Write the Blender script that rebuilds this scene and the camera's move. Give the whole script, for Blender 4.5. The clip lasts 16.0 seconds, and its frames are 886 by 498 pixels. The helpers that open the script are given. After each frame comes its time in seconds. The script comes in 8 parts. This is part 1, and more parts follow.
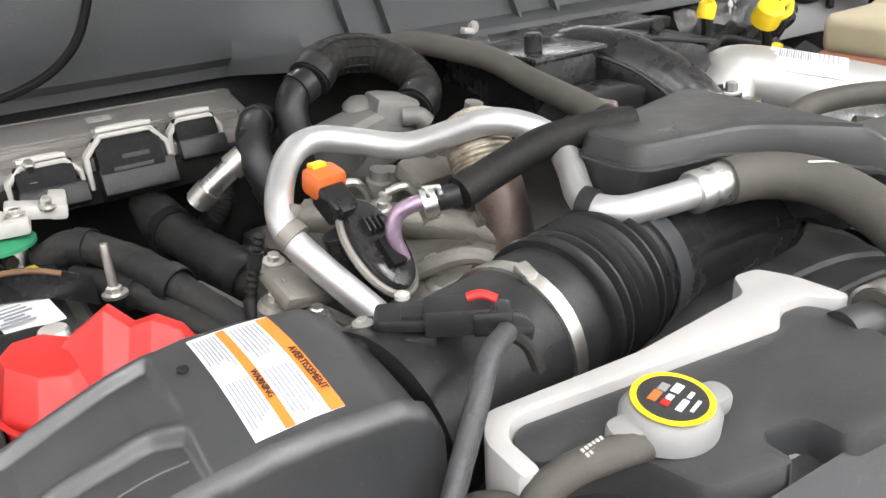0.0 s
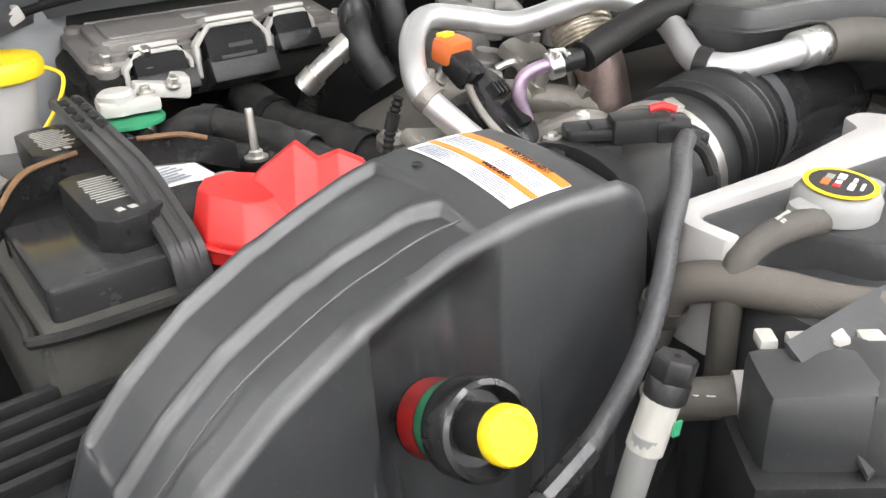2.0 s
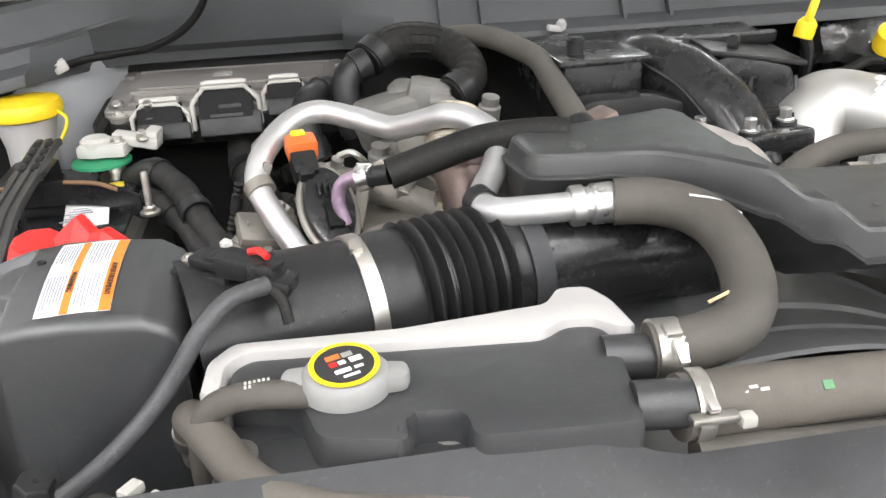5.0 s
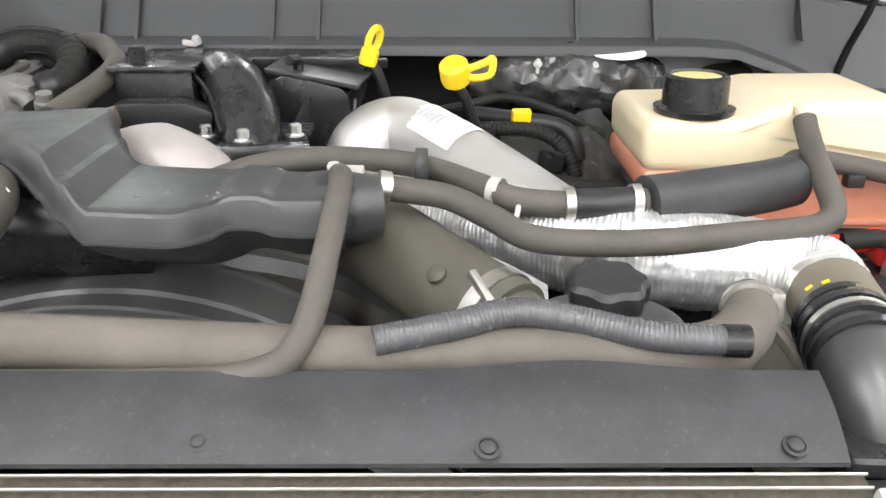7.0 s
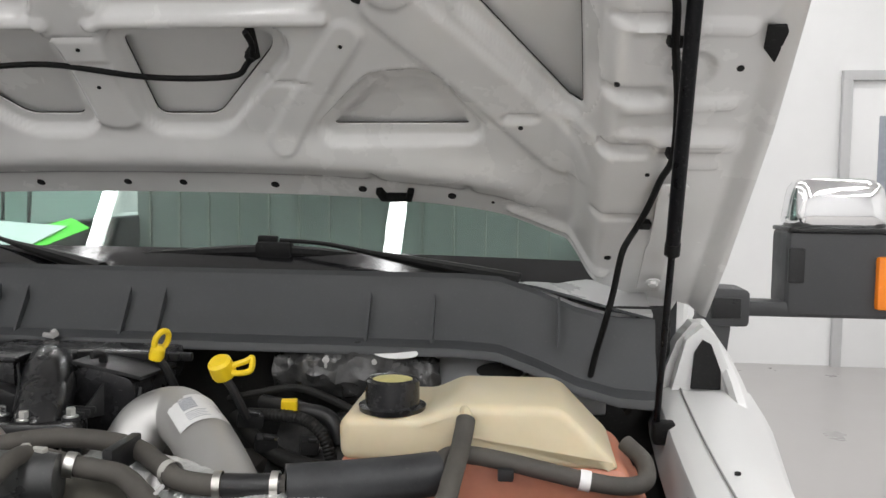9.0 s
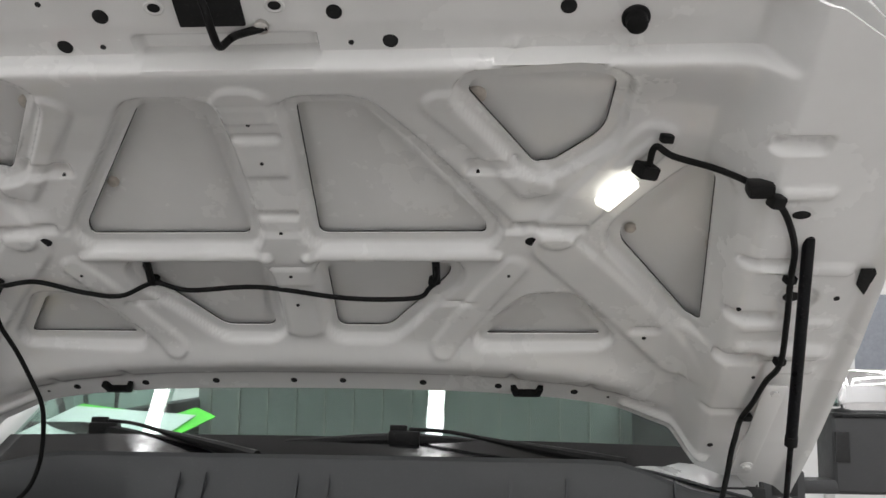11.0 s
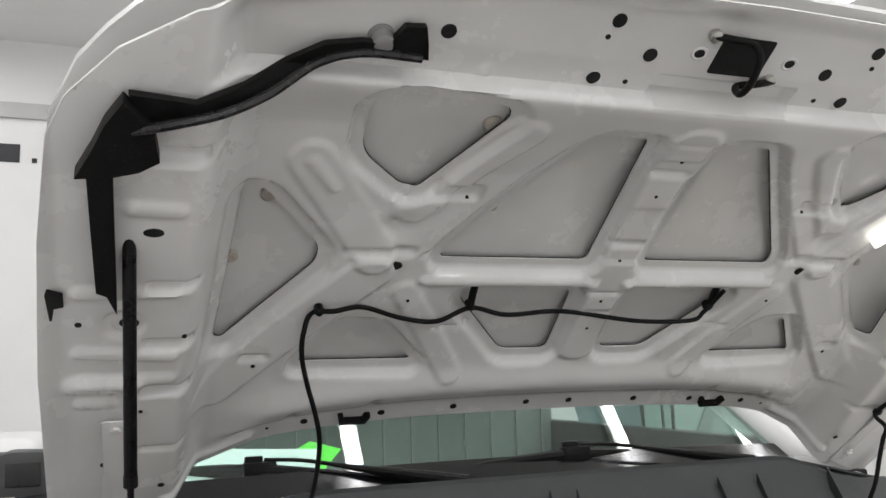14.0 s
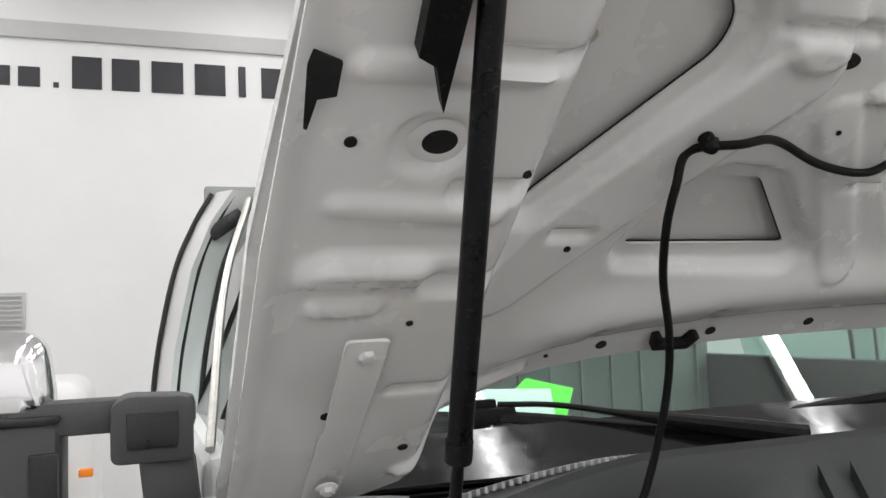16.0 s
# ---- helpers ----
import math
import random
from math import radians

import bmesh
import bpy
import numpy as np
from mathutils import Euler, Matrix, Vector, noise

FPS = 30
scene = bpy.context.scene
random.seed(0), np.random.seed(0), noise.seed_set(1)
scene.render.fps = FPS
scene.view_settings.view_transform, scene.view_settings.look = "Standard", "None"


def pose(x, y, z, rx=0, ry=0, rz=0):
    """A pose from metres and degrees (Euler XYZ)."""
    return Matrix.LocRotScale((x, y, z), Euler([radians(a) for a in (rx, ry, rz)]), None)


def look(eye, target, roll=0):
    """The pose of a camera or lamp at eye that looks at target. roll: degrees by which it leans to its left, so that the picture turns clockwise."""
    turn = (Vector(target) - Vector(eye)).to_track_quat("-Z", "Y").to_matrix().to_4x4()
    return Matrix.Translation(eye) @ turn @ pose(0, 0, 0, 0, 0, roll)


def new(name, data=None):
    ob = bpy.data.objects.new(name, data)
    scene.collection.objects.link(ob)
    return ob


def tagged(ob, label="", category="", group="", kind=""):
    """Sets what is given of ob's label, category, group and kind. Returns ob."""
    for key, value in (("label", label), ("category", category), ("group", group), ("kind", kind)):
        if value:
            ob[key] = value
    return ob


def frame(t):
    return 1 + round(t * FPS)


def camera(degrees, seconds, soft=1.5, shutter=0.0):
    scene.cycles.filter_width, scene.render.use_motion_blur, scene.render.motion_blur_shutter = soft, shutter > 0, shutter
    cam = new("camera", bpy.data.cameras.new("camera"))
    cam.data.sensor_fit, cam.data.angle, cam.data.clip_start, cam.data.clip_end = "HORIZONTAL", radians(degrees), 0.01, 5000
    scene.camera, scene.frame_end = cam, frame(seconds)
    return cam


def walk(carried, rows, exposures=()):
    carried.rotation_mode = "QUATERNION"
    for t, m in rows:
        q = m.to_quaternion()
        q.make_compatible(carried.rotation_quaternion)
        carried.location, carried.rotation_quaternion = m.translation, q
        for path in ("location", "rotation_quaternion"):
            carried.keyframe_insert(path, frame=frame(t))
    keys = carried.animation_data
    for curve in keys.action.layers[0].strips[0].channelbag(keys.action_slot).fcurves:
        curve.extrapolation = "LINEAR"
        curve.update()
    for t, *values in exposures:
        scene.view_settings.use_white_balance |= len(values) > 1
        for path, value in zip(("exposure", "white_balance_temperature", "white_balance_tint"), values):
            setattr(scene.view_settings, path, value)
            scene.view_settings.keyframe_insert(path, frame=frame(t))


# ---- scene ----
cam = camera(54.8, 16.0)
PATH = [
    (0, (-0.591, 0.099, 1.572), (0.38, 1.651, 0.766), -3.4),
    (0.5, (-0.694, 0.119, 1.565), (0.309, 1.637, 0.735), -3.5),
    (1, (-0.752, 0.137, 1.554), (0.285, 1.621, 0.706), -3.5),
    (1.5, (-0.759, 0.127, 1.54), (0.284, 1.604, 0.686), -3.2),
    (2, (-0.747, 0.101, 1.524), (0.285, 1.575, 0.652), -2.9),
    (2.5, (-0.718, 0.097, 1.545), (0.208, 1.633, 0.661), -3.9),
    (3, (-0.646, 0.096, 1.579), (0.11, 1.724, 0.697), -3.4),
    (3.2, (-0.612, 0.088, 1.58), (0.072, 1.745, 0.695), -3.1),
    (5.3, (-0.261, -0.084, 1.592), (-0.028, 1.726, 0.774), -2.2),
    (5.5, (-0.197, -0.085, 1.589), (0.005, 1.732, 0.777), -2.0),
    (6, (-0.012, -0.094, 1.574), (0.101, 1.743, 0.789), -1.9),
    (6.5, (0.119, -0.133, 1.575), (0.188, 1.713, 0.807), -0.3),
    (7, (0.249, -0.195, 1.566), (0.271, 1.664, 0.829), 0.3),
    (7.5, (0.38, -0.232, 1.566), (0.36, 1.634, 0.847), 0.6),
    (8, (0.541, -0.229, 1.565), (0.463, 1.639, 0.853), 0.6),
    (8.5, (0.646, -0.262, 1.598), (0.518, 1.654, 1.039), 0.7),
    (9, (0.674, -0.345, 1.645), (0.476, 1.64, 1.501), 0.7),
    (9.2, (0.676, -0.379, 1.657), (0.451, 1.608, 1.637), 0.8),
    (10.0, (0.640, -0.490, 1.672), (0.420, 1.490, 1.875), 0.7),
    (11.3, (0.314, -0.651, 1.694), (0.248, 1.33, 1.961), 0.4),
    (11.5, (0.248, -0.66, 1.689), (0.231, 1.32, 1.969), 0.2),
    (12, (0.025, -0.7, 1.692), (0.168, 1.273, 1.992), -0.3),
    (12.5, (-0.145, -0.675, 1.688), (0.155, 1.277, 1.999), -0.8),
    (13, (-0.312, -0.616, 1.681), (0.135, 1.309, 1.99), -1.2),
    (13.5, (-0.504, -0.57, 1.681), (0.079, 1.318, 1.992), -1.5),
    (14, (-0.734, -0.544, 1.691), (-0.026, 1.3, 1.999), -1.9),
    (14.5, (-0.867, -0.434, 1.676), (-0.02, 1.353, 1.975), -2.2),
    (15, (-0.925, -0.234, 1.628), (0.003, 1.511, 1.93), -2.5),
    (15.5, (-0.953, -0.053, 1.625), (0.009, 1.682, 1.875), -2.6),
    (16, (-0.922, 0.157, 1.659), (-0.231, 2.025, 1.837), -2.4),
]
walk(cam, [(t, look(eye, target, roll)) for t, eye, target, roll in PATH],
     [(0, 0.33), (1.5, 0.45), (2.5, 0.50), (3.2, 0.44), (5.5, 0.32), (6.0, 0.42), (6.5, 0.43), (7, 0.43), (7.5, 0.12), (8, -0.12), (8.5, -0.52), (9.0, -0.80), (9.2, -0.88), (11.3, -1.0), (14, -0.95), (15, -0.88), (16, -0.84)])

# ---- light: a bright workshop with long ceiling tubes ----
world = bpy.data.worlds.new("world")
scene.world = world
world.use_nodes = True
world.node_tree.nodes["Background"].inputs[0].default_value = (0.9, 0.95, 1.0, 1)
world.node_tree.nodes["Background"].inputs[1].default_value = 0.02
EXPOSURE = 0.0
scene.view_settings.exposure = EXPOSURE
ROOM = (-7.5, 7.0, -10.0, 8.0, 5.0)
TUBES_X = (-5.0, -2.3, 0.22, 2.95, 5.2)


def strip_lamp(x, y0, y1, z, power):
    data = bpy.data.lights.new("tube_light", "AREA")
    data.shape, data.size, data.size_y, data.energy = "RECTANGLE", 0.14, y1 - y0, power
    data.color = (0.985, 0.985, 1.0)
    ob = new("tube_light", data)
    ob.matrix_world = Matrix.Translation((x, (y0 + y1) / 2, z))
    return ob


for tube_x in TUBES_X:
    for y0, y1, power in ((-9.5, -0.3, 215.0), (1.2, 7.4, 95.0)):
        strip_lamp(tube_x, y0, y1, 4.82, power)

# ---- materials ----


def mat(name, color, rough=0.5, metal=0.0, vary=0.15, scale=30.0, bump=0.1, grain=600.0, spec=0.5, dirt=0.0, dirt_color=(0.2, 0.18, 0.15), coat=0.0, sub=0.0):
    m = bpy.data.materials.new(name)
    m.use_nodes = True
    t = m.node_tree
    b = t.nodes["Principled BSDF"]
    co = t.nodes.new("ShaderNodeTexCoord")
    big = t.nodes.new("ShaderNodeTexNoise")
    big.inputs["Scale"].default_value, big.inputs["Detail"].default_value, big.inputs["Roughness"].default_value = scale, 5, 0.65
    fine = t.nodes.new("ShaderNodeTexNoise")
    fine.inputs["Scale"].default_value, fine.inputs["Detail"].default_value = grain, 3
    for n in (big, fine):
        t.links.new(co.outputs["Object"], n.inputs["Vector"])
    ramp = t.nodes.new("ShaderNodeMapRange")
    ramp.inputs[1].default_value, ramp.inputs[2].default_value = 0.3, 0.7
    ramp.inputs[3].default_value, ramp.inputs[4].default_value = 1 - vary, 1 + vary
    t.links.new(big.outputs["Fac"], ramp.inputs[0])
    mul = t.nodes.new("ShaderNodeMix")
    mul.data_type, mul.blend_type = "RGBA", "MULTIPLY"
    mul.inputs[0].default_value = 1.0
    mul.inputs[6].default_value = (*color, 1)
    t.links.new(ramp.outputs[0], mul.inputs[7])
    out = mul.outputs[2]
    if dirt > 0:
        spots = t.nodes.new("ShaderNodeTexNoise")
        spots.inputs["Scale"].default_value, spots.inputs["Detail"].default_value, spots.inputs["Roughness"].default_value = scale * 0.6, 6, 0.65
        t.links.new(co.outputs["Object"], spots.inputs["Vector"])
        mask = t.nodes.new("ShaderNodeMapRange")
        mask.inputs[1].default_value, mask.inputs[2].default_value, mask.inputs[4].default_value = 0.38, 0.80, dirt
        t.links.new(spots.outputs["Fac"], mask.inputs[0])
        mix = t.nodes.new("ShaderNodeMix")
        mix.data_type = "RGBA"
        mix.inputs[7].default_value = (*dirt_color, 1)
        t.links.new(mask.outputs[0], mix.inputs[0])
        t.links.new(out, mix.inputs[6])
        out = mix.outputs[2]
    if metal < 0.1 and max(color) < 0.09:
        # settled dust: pale specks on the dark plastics and rubbers
        specks = t.nodes.new("ShaderNodeTexNoise")
        specks.inputs["Scale"].default_value, specks.inputs["Detail"].default_value, specks.inputs["Roughness"].default_value = 240.0, 4, 0.7
        t.links.new(co.outputs["Object"], specks.inputs["Vector"])
        sieve = t.nodes.new("ShaderNodeMapRange")
        sieve.inputs[1].default_value, sieve.inputs[2].default_value, sieve.inputs[4].default_value = 0.58, 0.78, 0.24
        t.links.new(specks.outputs["Fac"], sieve.inputs[0])
        dust = t.nodes.new("ShaderNodeMix")
        dust.data_type = "RGBA"
        dust.inputs[7].default_value = (0.15, 0.146, 0.138, 1)
        t.links.new(sieve.outputs[0], dust.inputs[0])
        t.links.new(out, dust.inputs[6])
        out = dust.outputs[2]
    t.links.new(out, b.inputs["Base Color"])
    rr = t.nodes.new("ShaderNodeMapRange")
    rr.inputs[1].default_value, rr.inputs[2].default_value = 0.3, 0.7
    rr.inputs[3].default_value, rr.inputs[4].default_value = max(0.03, rough - 0.1), min(1, rough + 0.1)
    t.links.new(big.outputs["Fac"], rr.inputs[0])
    t.links.new(rr.outputs[0], b.inputs["Roughness"])
    b.inputs["Metallic"].default_value = metal
    b.inputs["Specular IOR Level"].default_value = spec
    b.inputs["Coat Weight"].default_value = coat
    b.inputs["Coat Roughness"].default_value = 0.08
    if sub:
        b.inputs["Subsurface Weight"].default_value = sub
        b.inputs["Subsurface Radius"].default_value = (0.03, 0.02, 0.012)
    if bump:
        bu = t.nodes.new("ShaderNodeBump")
        bu.inputs["Strength"].default_value, bu.inputs["Distance"].default_value = bump, 0.0006
        t.links.new(fine.outputs["Fac"], bu.inputs["Height"])
        t.links.new(bu.outputs[0], b.inputs["Normal"])
    return m


BLACK = mat("black_plastic", (0.016, 0.0162, 0.017), 0.34, vary=0.2, scale=14, bump=0.25, grain=900, spec=0.35, dirt=0.12, dirt_color=(0.07, 0.07, 0.066))
PLUG_BLACK = mat("dull_black_socket", (0.008, 0.008, 0.008), 0.6, vary=0.2, scale=30, bump=0.1, spec=0.15)
BLACK_GLOSS = mat("glossy_black_plastic", (0.014, 0.014, 0.015), 0.24, vary=0.15, scale=20, bump=0.1, dirt=0.08, dirt_color=(0.08, 0.08, 0.08))
CHARCOAL = mat("charcoal_plastic", (0.031, 0.032, 0.034), 0.5, vary=0.28, scale=22, bump=0.12, grain=800, spec=0.35, dirt=0.3, dirt_color=(0.075, 0.077, 0.078))
COWL_GREY = mat("grey_cowl_plastic", (0.050, 0.053, 0.056), 0.55, vary=0.12, scale=10, bump=0.3, grain=700, dirt=0.2, dirt_color=(0.08, 0.08, 0.082))
AIRBOX = mat("satin_black_plastic", (0.032, 0.033, 0.035), 0.37, vary=0.14, scale=14, bump=0.12, grain=900, spec=0.9, dirt=0.28, dirt_color=(0.075, 0.076, 0.078))
STRUT = mat("black_strut_paint", (0.005, 0.005, 0.006), 0.32, vary=0.3, scale=30, bump=0.1, spec=0.16)
SEAL_BLACK = mat("deep_black_rubber", (0.007, 0.007, 0.007), 0.5, vary=0.25, scale=30, bump=0.25, spec=0.16)
RUBBER = mat("black_rubber", (0.013, 0.013, 0.0125), 0.6, vary=0.2, scale=25, bump=0.3, grain=900, spec=0.22, dirt=0.25, dirt_color=(0.055, 0.05, 0.045))
HOSE = mat("dusty_hose_rubber", (0.060, 0.055, 0.048), 0.7, vary=0.18, scale=22, bump=0.3, grain=900, dirt=0.35, dirt_color=(0.15, 0.135, 0.115))
HOSE_TAN = mat("dusty_brown_hose_rubber", (0.088, 0.078, 0.067), 0.75, vary=0.15, scale=22, bump=0.3, grain=900, dirt=0.35, dirt_color=(0.2, 0.18, 0.155))
ALU = mat("bare_aluminium", (0.80, 0.80, 0.79), 0.33, 1.0, vary=0.08, scale=40, bump=0.1, dirt=0.1, dirt_color=(0.4, 0.38, 0.35))
CAST = mat("cast_aluminium", (0.27, 0.255, 0.23), 0.55, 0.6, vary=0.2, scale=30, bump=0.9, grain=350, dirt=0.4, dirt_color=(0.22, 0.2, 0.17))
STEEL = mat("zinc_steel", (0.62, 0.61, 0.58), 0.38, 1.0, vary=0.15, scale=60, bump=0.2, dirt=0.3, dirt_color=(0.3, 0.26, 0.2))
RUST = mat("heat_stained_steel", (0.38, 0.30, 0.28), 0.5, 0.9, vary=0.35, scale=28, bump=0.5, dirt=0.5, dirt_color=(0.16, 0.09, 0.06))
FOIL = mat("heat_shield_foil", (0.74, 0.74, 0.735), 0.40, 0.8, vary=0.18, scale=90, bump=1.0, grain=330)
PAINT = mat("white_body_paint", (0.70, 0.70, 0.69), 0.42, vary=0.03, scale=4, bump=0.0, coat=0.15)
HOOD_PAINT = mat("white_hood_paint", (0.76, 0.757, 0.745), 0.24, vary=0.04, scale=5, bump=0.05, grain=200, coat=0.6, dirt=0.05, dirt_color=(0.42, 0.41, 0.39))
APRON = mat("grey_primer_paint", (0.36, 0.37, 0.38), 0.5, vary=0.08, scale=12, bump=0.15, dirt=0.3, dirt_color=(0.22, 0.21, 0.2))
RED = mat("red_plastic", (0.52, 0.020, 0.018), 0.4, vary=0.1, scale=20, bump=0.1)
YELLOW = mat("yellow_plastic", (0.85, 0.60, 0.015), 0.4, vary=0.06, scale=30, bump=0.1)
ORANGE = mat("orange_plastic", (0.62, 0.14, 0.03), 0.45, vary=0.1, scale=40, bump=0.1)
GREEN = mat("green_felt", (0.03, 0.28, 0.13), 0.7, vary=0.15, scale=60, bump=0.2)
LIGHT_GREY = mat("light_grey_plastic", (0.40, 0.39, 0.36), 0.5, vary=0.08, scale=30, bump=0.15, dirt=0.2, dirt_color=(0.34, 0.32, 0.28))
MID_GREY = mat("grey_plastic", (0.25, 0.25, 0.245), 0.5, vary=0.1, scale=30, bump=0.15, dirt=0.2, dirt_color=(0.17, 0.16, 0.15))
WHITE_PLASTIC = mat("white_plastic", (0.43, 0.42, 0.41), 0.45, vary=0.05, scale=25, bump=0.1, dirt=0.15, dirt_color=(0.5, 0.48, 0.44))
PAPER = mat("label_paper", (0.78, 0.78, 0.77), 0.5, vary=0.05, scale=60, bump=0.05)
PAPER_ORANGE = mat("orange_label_ink", (0.74, 0.21, 0.03), 0.5, vary=0.05, scale=60, bump=0.0)
INK = mat("black_ink", (0.02, 0.02, 0.02), 0.6, vary=0.1, bump=0.0)
INK_GREY = mat("grey_ink", (0.30, 0.32, 0.36), 0.6, vary=0.1, bump=0.0)
# Near black that paints shade into holes, slots, gaps and the deep bay.
DARK = mat("recess_shade", (0.006, 0.006, 0.006), 0.9, vary=0.3, scale=20, bump=0.3)


def shade(bm, smooth=True):
    for fc in bm.faces:
        fc.smooth = smooth
    return bm


def thing(name, at, label, category, group="", kind=""):
    ob = new(name)
    ob.empty_display_size = 0.02
    ob.matrix_world = Matrix.Translation(at)
    return tagged(ob, label, category, group, kind)


def obj(name, bm, material, angle=35):
    me = bpy.data.meshes.new(name)
    bmesh.ops.recalc_face_normals(bm, faces=bm.faces[:])
    for e in bm.edges:
        e.smooth = not (len(e.link_faces) == 2 and e.calc_face_angle(0) > radians(angle))
    shade(bm)
    bm.to_mesh(me)
    bm.free()
    for m in material if isinstance(material, (list, tuple)) else (material,):
        me.materials.append(m)
    return new(name, me)


def placed(o):
    m = o.matrix_parent_inverse @ o.matrix_basis
    return placed(o.parent) @ m if o.parent else o.matrix_basis.copy()


def part(name, bm, material, parent, label="", angle=35):
    ob = obj(name, bm, material, angle)
    ob.parent = parent
    m = placed(parent)
    ob.matrix_parent_inverse = m.inverted()
    if label:
        ob["label"] = label
    return ob


def join(*bms):
    out = bmesh.new()
    for b in bms:
        me = bpy.data.meshes.new("tmp")
        b.to_mesh(me)
        b.free()
        out.from_mesh(me)
        bpy.data.meshes.remove(me)
    return out


def box(center, size, rot=(0, 0, 0), bevel=0.003, seg=2, taper=1.0):
    """A rounded box; taper narrows its top."""
    bm = bmesh.new()
    bmesh.ops.create_cube(bm, size=1)
    for v in bm.verts:
        k = taper if v.co.z > 0 else 1.0
        v.co = Vector((v.co.x * size[0] * k, v.co.y * size[1] * k, v.co.z * size[2]))
    if bevel:
        bmesh.ops.bevel(bm, geom=bm.edges[:], offset=min(bevel, min(size) * 0.45), segments=seg, affect="EDGES", profile=0.6)
    bm.transform(pose(*center, *rot))
    return bm


def spline(points, n=8):
    """Catmull-Rom through the points."""
    p = [Vector(q) for q in points]
    if len(p) == 2:
        return [p[0].lerp(p[1], i / n) for i in range(n + 1)]
    p = [p[0] * 2 - p[1]] + p + [p[-1] * 2 - p[-2]]
    out = []
    for i in range(1, len(p) - 2):
        for k in range(n):
            t = k / n
            a, b, c, d = p[i - 1], p[i], p[i + 1], p[i + 2]
            out.append(0.5 * (2 * b + (c - a) * t + (2 * a - 5 * b + 4 * c - d) * t * t + (3 * b - a - 3 * c + d) * t ** 3))
    out.append(p[-2])
    return out


def tube(points, r, seg=16, n=8, smooth=True, caps=True, squash=None, ridge=None, lobes=None):
    """A pipe along the points. r: a radius or one for each point. ridge: (pitch, depth) of rings round it. squash: flattening along z. lobes: (count, depth) of folds along it."""
    path = spline(points, n) if smooth else [Vector(q) for q in points]
    count = len(path)
    if isinstance(r, (list, tuple)):
        src = np.linspace(0, 1, len(r))
        rads = list(np.interp(np.linspace(0, 1, count), src, r))
    else:
        rads = [r] * count
    if ridge:
        pitch, depth = ridge
        length = sum((path[i + 1] - path[i]).length for i in range(count - 1))
        steps = max(4, int(length / pitch * 6))
        acc = [0.0]
        for i in range(count - 1):
            acc.append(acc[-1] + (path[i + 1] - path[i]).length)
        s = np.linspace(0, acc[-1], steps)
        arr = np.array([tuple(q) for q in path])
        path2 = [Vector((np.interp(v, acc, arr[:, 0]), np.interp(v, acc, arr[:, 1]), np.interp(v, acc, arr[:, 2]))) for v in s]
        rads = [np.interp(v, acc, rads) + depth * math.cos(v / pitch * 2 * math.pi) for v in s]
        path, count = path2, steps
    bm = bmesh.new()
    up = Vector((0, 0, 1))
    d0 = (path[1] - path[0]).normalized()
    if abs(d0.z) > 0.9:
        up = Vector((1, 0, 0))
    side = d0.cross(up).normalized()
    rings = []
    prev = d0
    for i, q in enumerate(path):
        d = (path[min(i + 1, count - 1)] - path[max(i - 1, 0)]).normalized()
        rot = prev.rotation_difference(d)
        side = (rot @ side)
        side = (side - d * side.dot(d)).normalized()
        prev = d
        nor = side.cross(d)
        ring = []
        for k in range(seg):
            a = 2 * math.pi * k / seg
            rr = rads[i] + (lobes[1] * math.cos(lobes[0] * a) if lobes else 0)
            off = side * math.cos(a) * rr + nor * math.sin(a) * rr
            if squash:
                off.z *= squash
            ring.append(bm.verts.new(q + off))
        rings.append(ring)
    for a, b in zip(rings, rings[1:]):
        for k in range(seg):
            bm.faces.new((a[k], a[(k + 1) % seg], b[(k + 1) % seg], b[k]))
    if caps:
        for ring in (rings[0], rings[-1]):
            bm.faces.new(ring)
    return bm


def aim(at, direction):
    """The pose at a place whose z axis points along the direction."""
    return Matrix.Translation(at) @ Vector(direction).to_track_quat("Z", "Y").to_matrix().to_4x4()


def lathe(profile, m, seg=32, lobes=0, lobe=0.0):
    """Turns (radius, height) pairs round the z axis of m. lobes: a wavy rim."""
    bm = bmesh.new()
    rings = []
    for r, h in profile:
        ring = []
        for k in range(seg):
            a = 2 * math.pi * k / seg
            rr = r * (1 + lobe * math.cos(lobes * a)) if lobes else r
            ring.append(bm.verts.new(m @ Vector((rr * math.cos(a), rr * math.sin(a), h))))
        rings.append(ring)
    for a, b in zip(rings, rings[1:]):
        for k in range(seg):
            bm.faces.new((a[k], a[(k + 1) % seg], b[(k + 1) % seg], b[k]))
    bm.faces.new(rings[0])
    bm.faces.new(rings[-1])
    return bm


def ring_band(at, direction, r, width, thick, seg=28):
    return lathe([(r, -width / 2), (r + thick, -width / 2), (r + thick, width / 2), (r, width / 2), (r, -width / 2 + 1e-5)], aim(at, direction), seg)


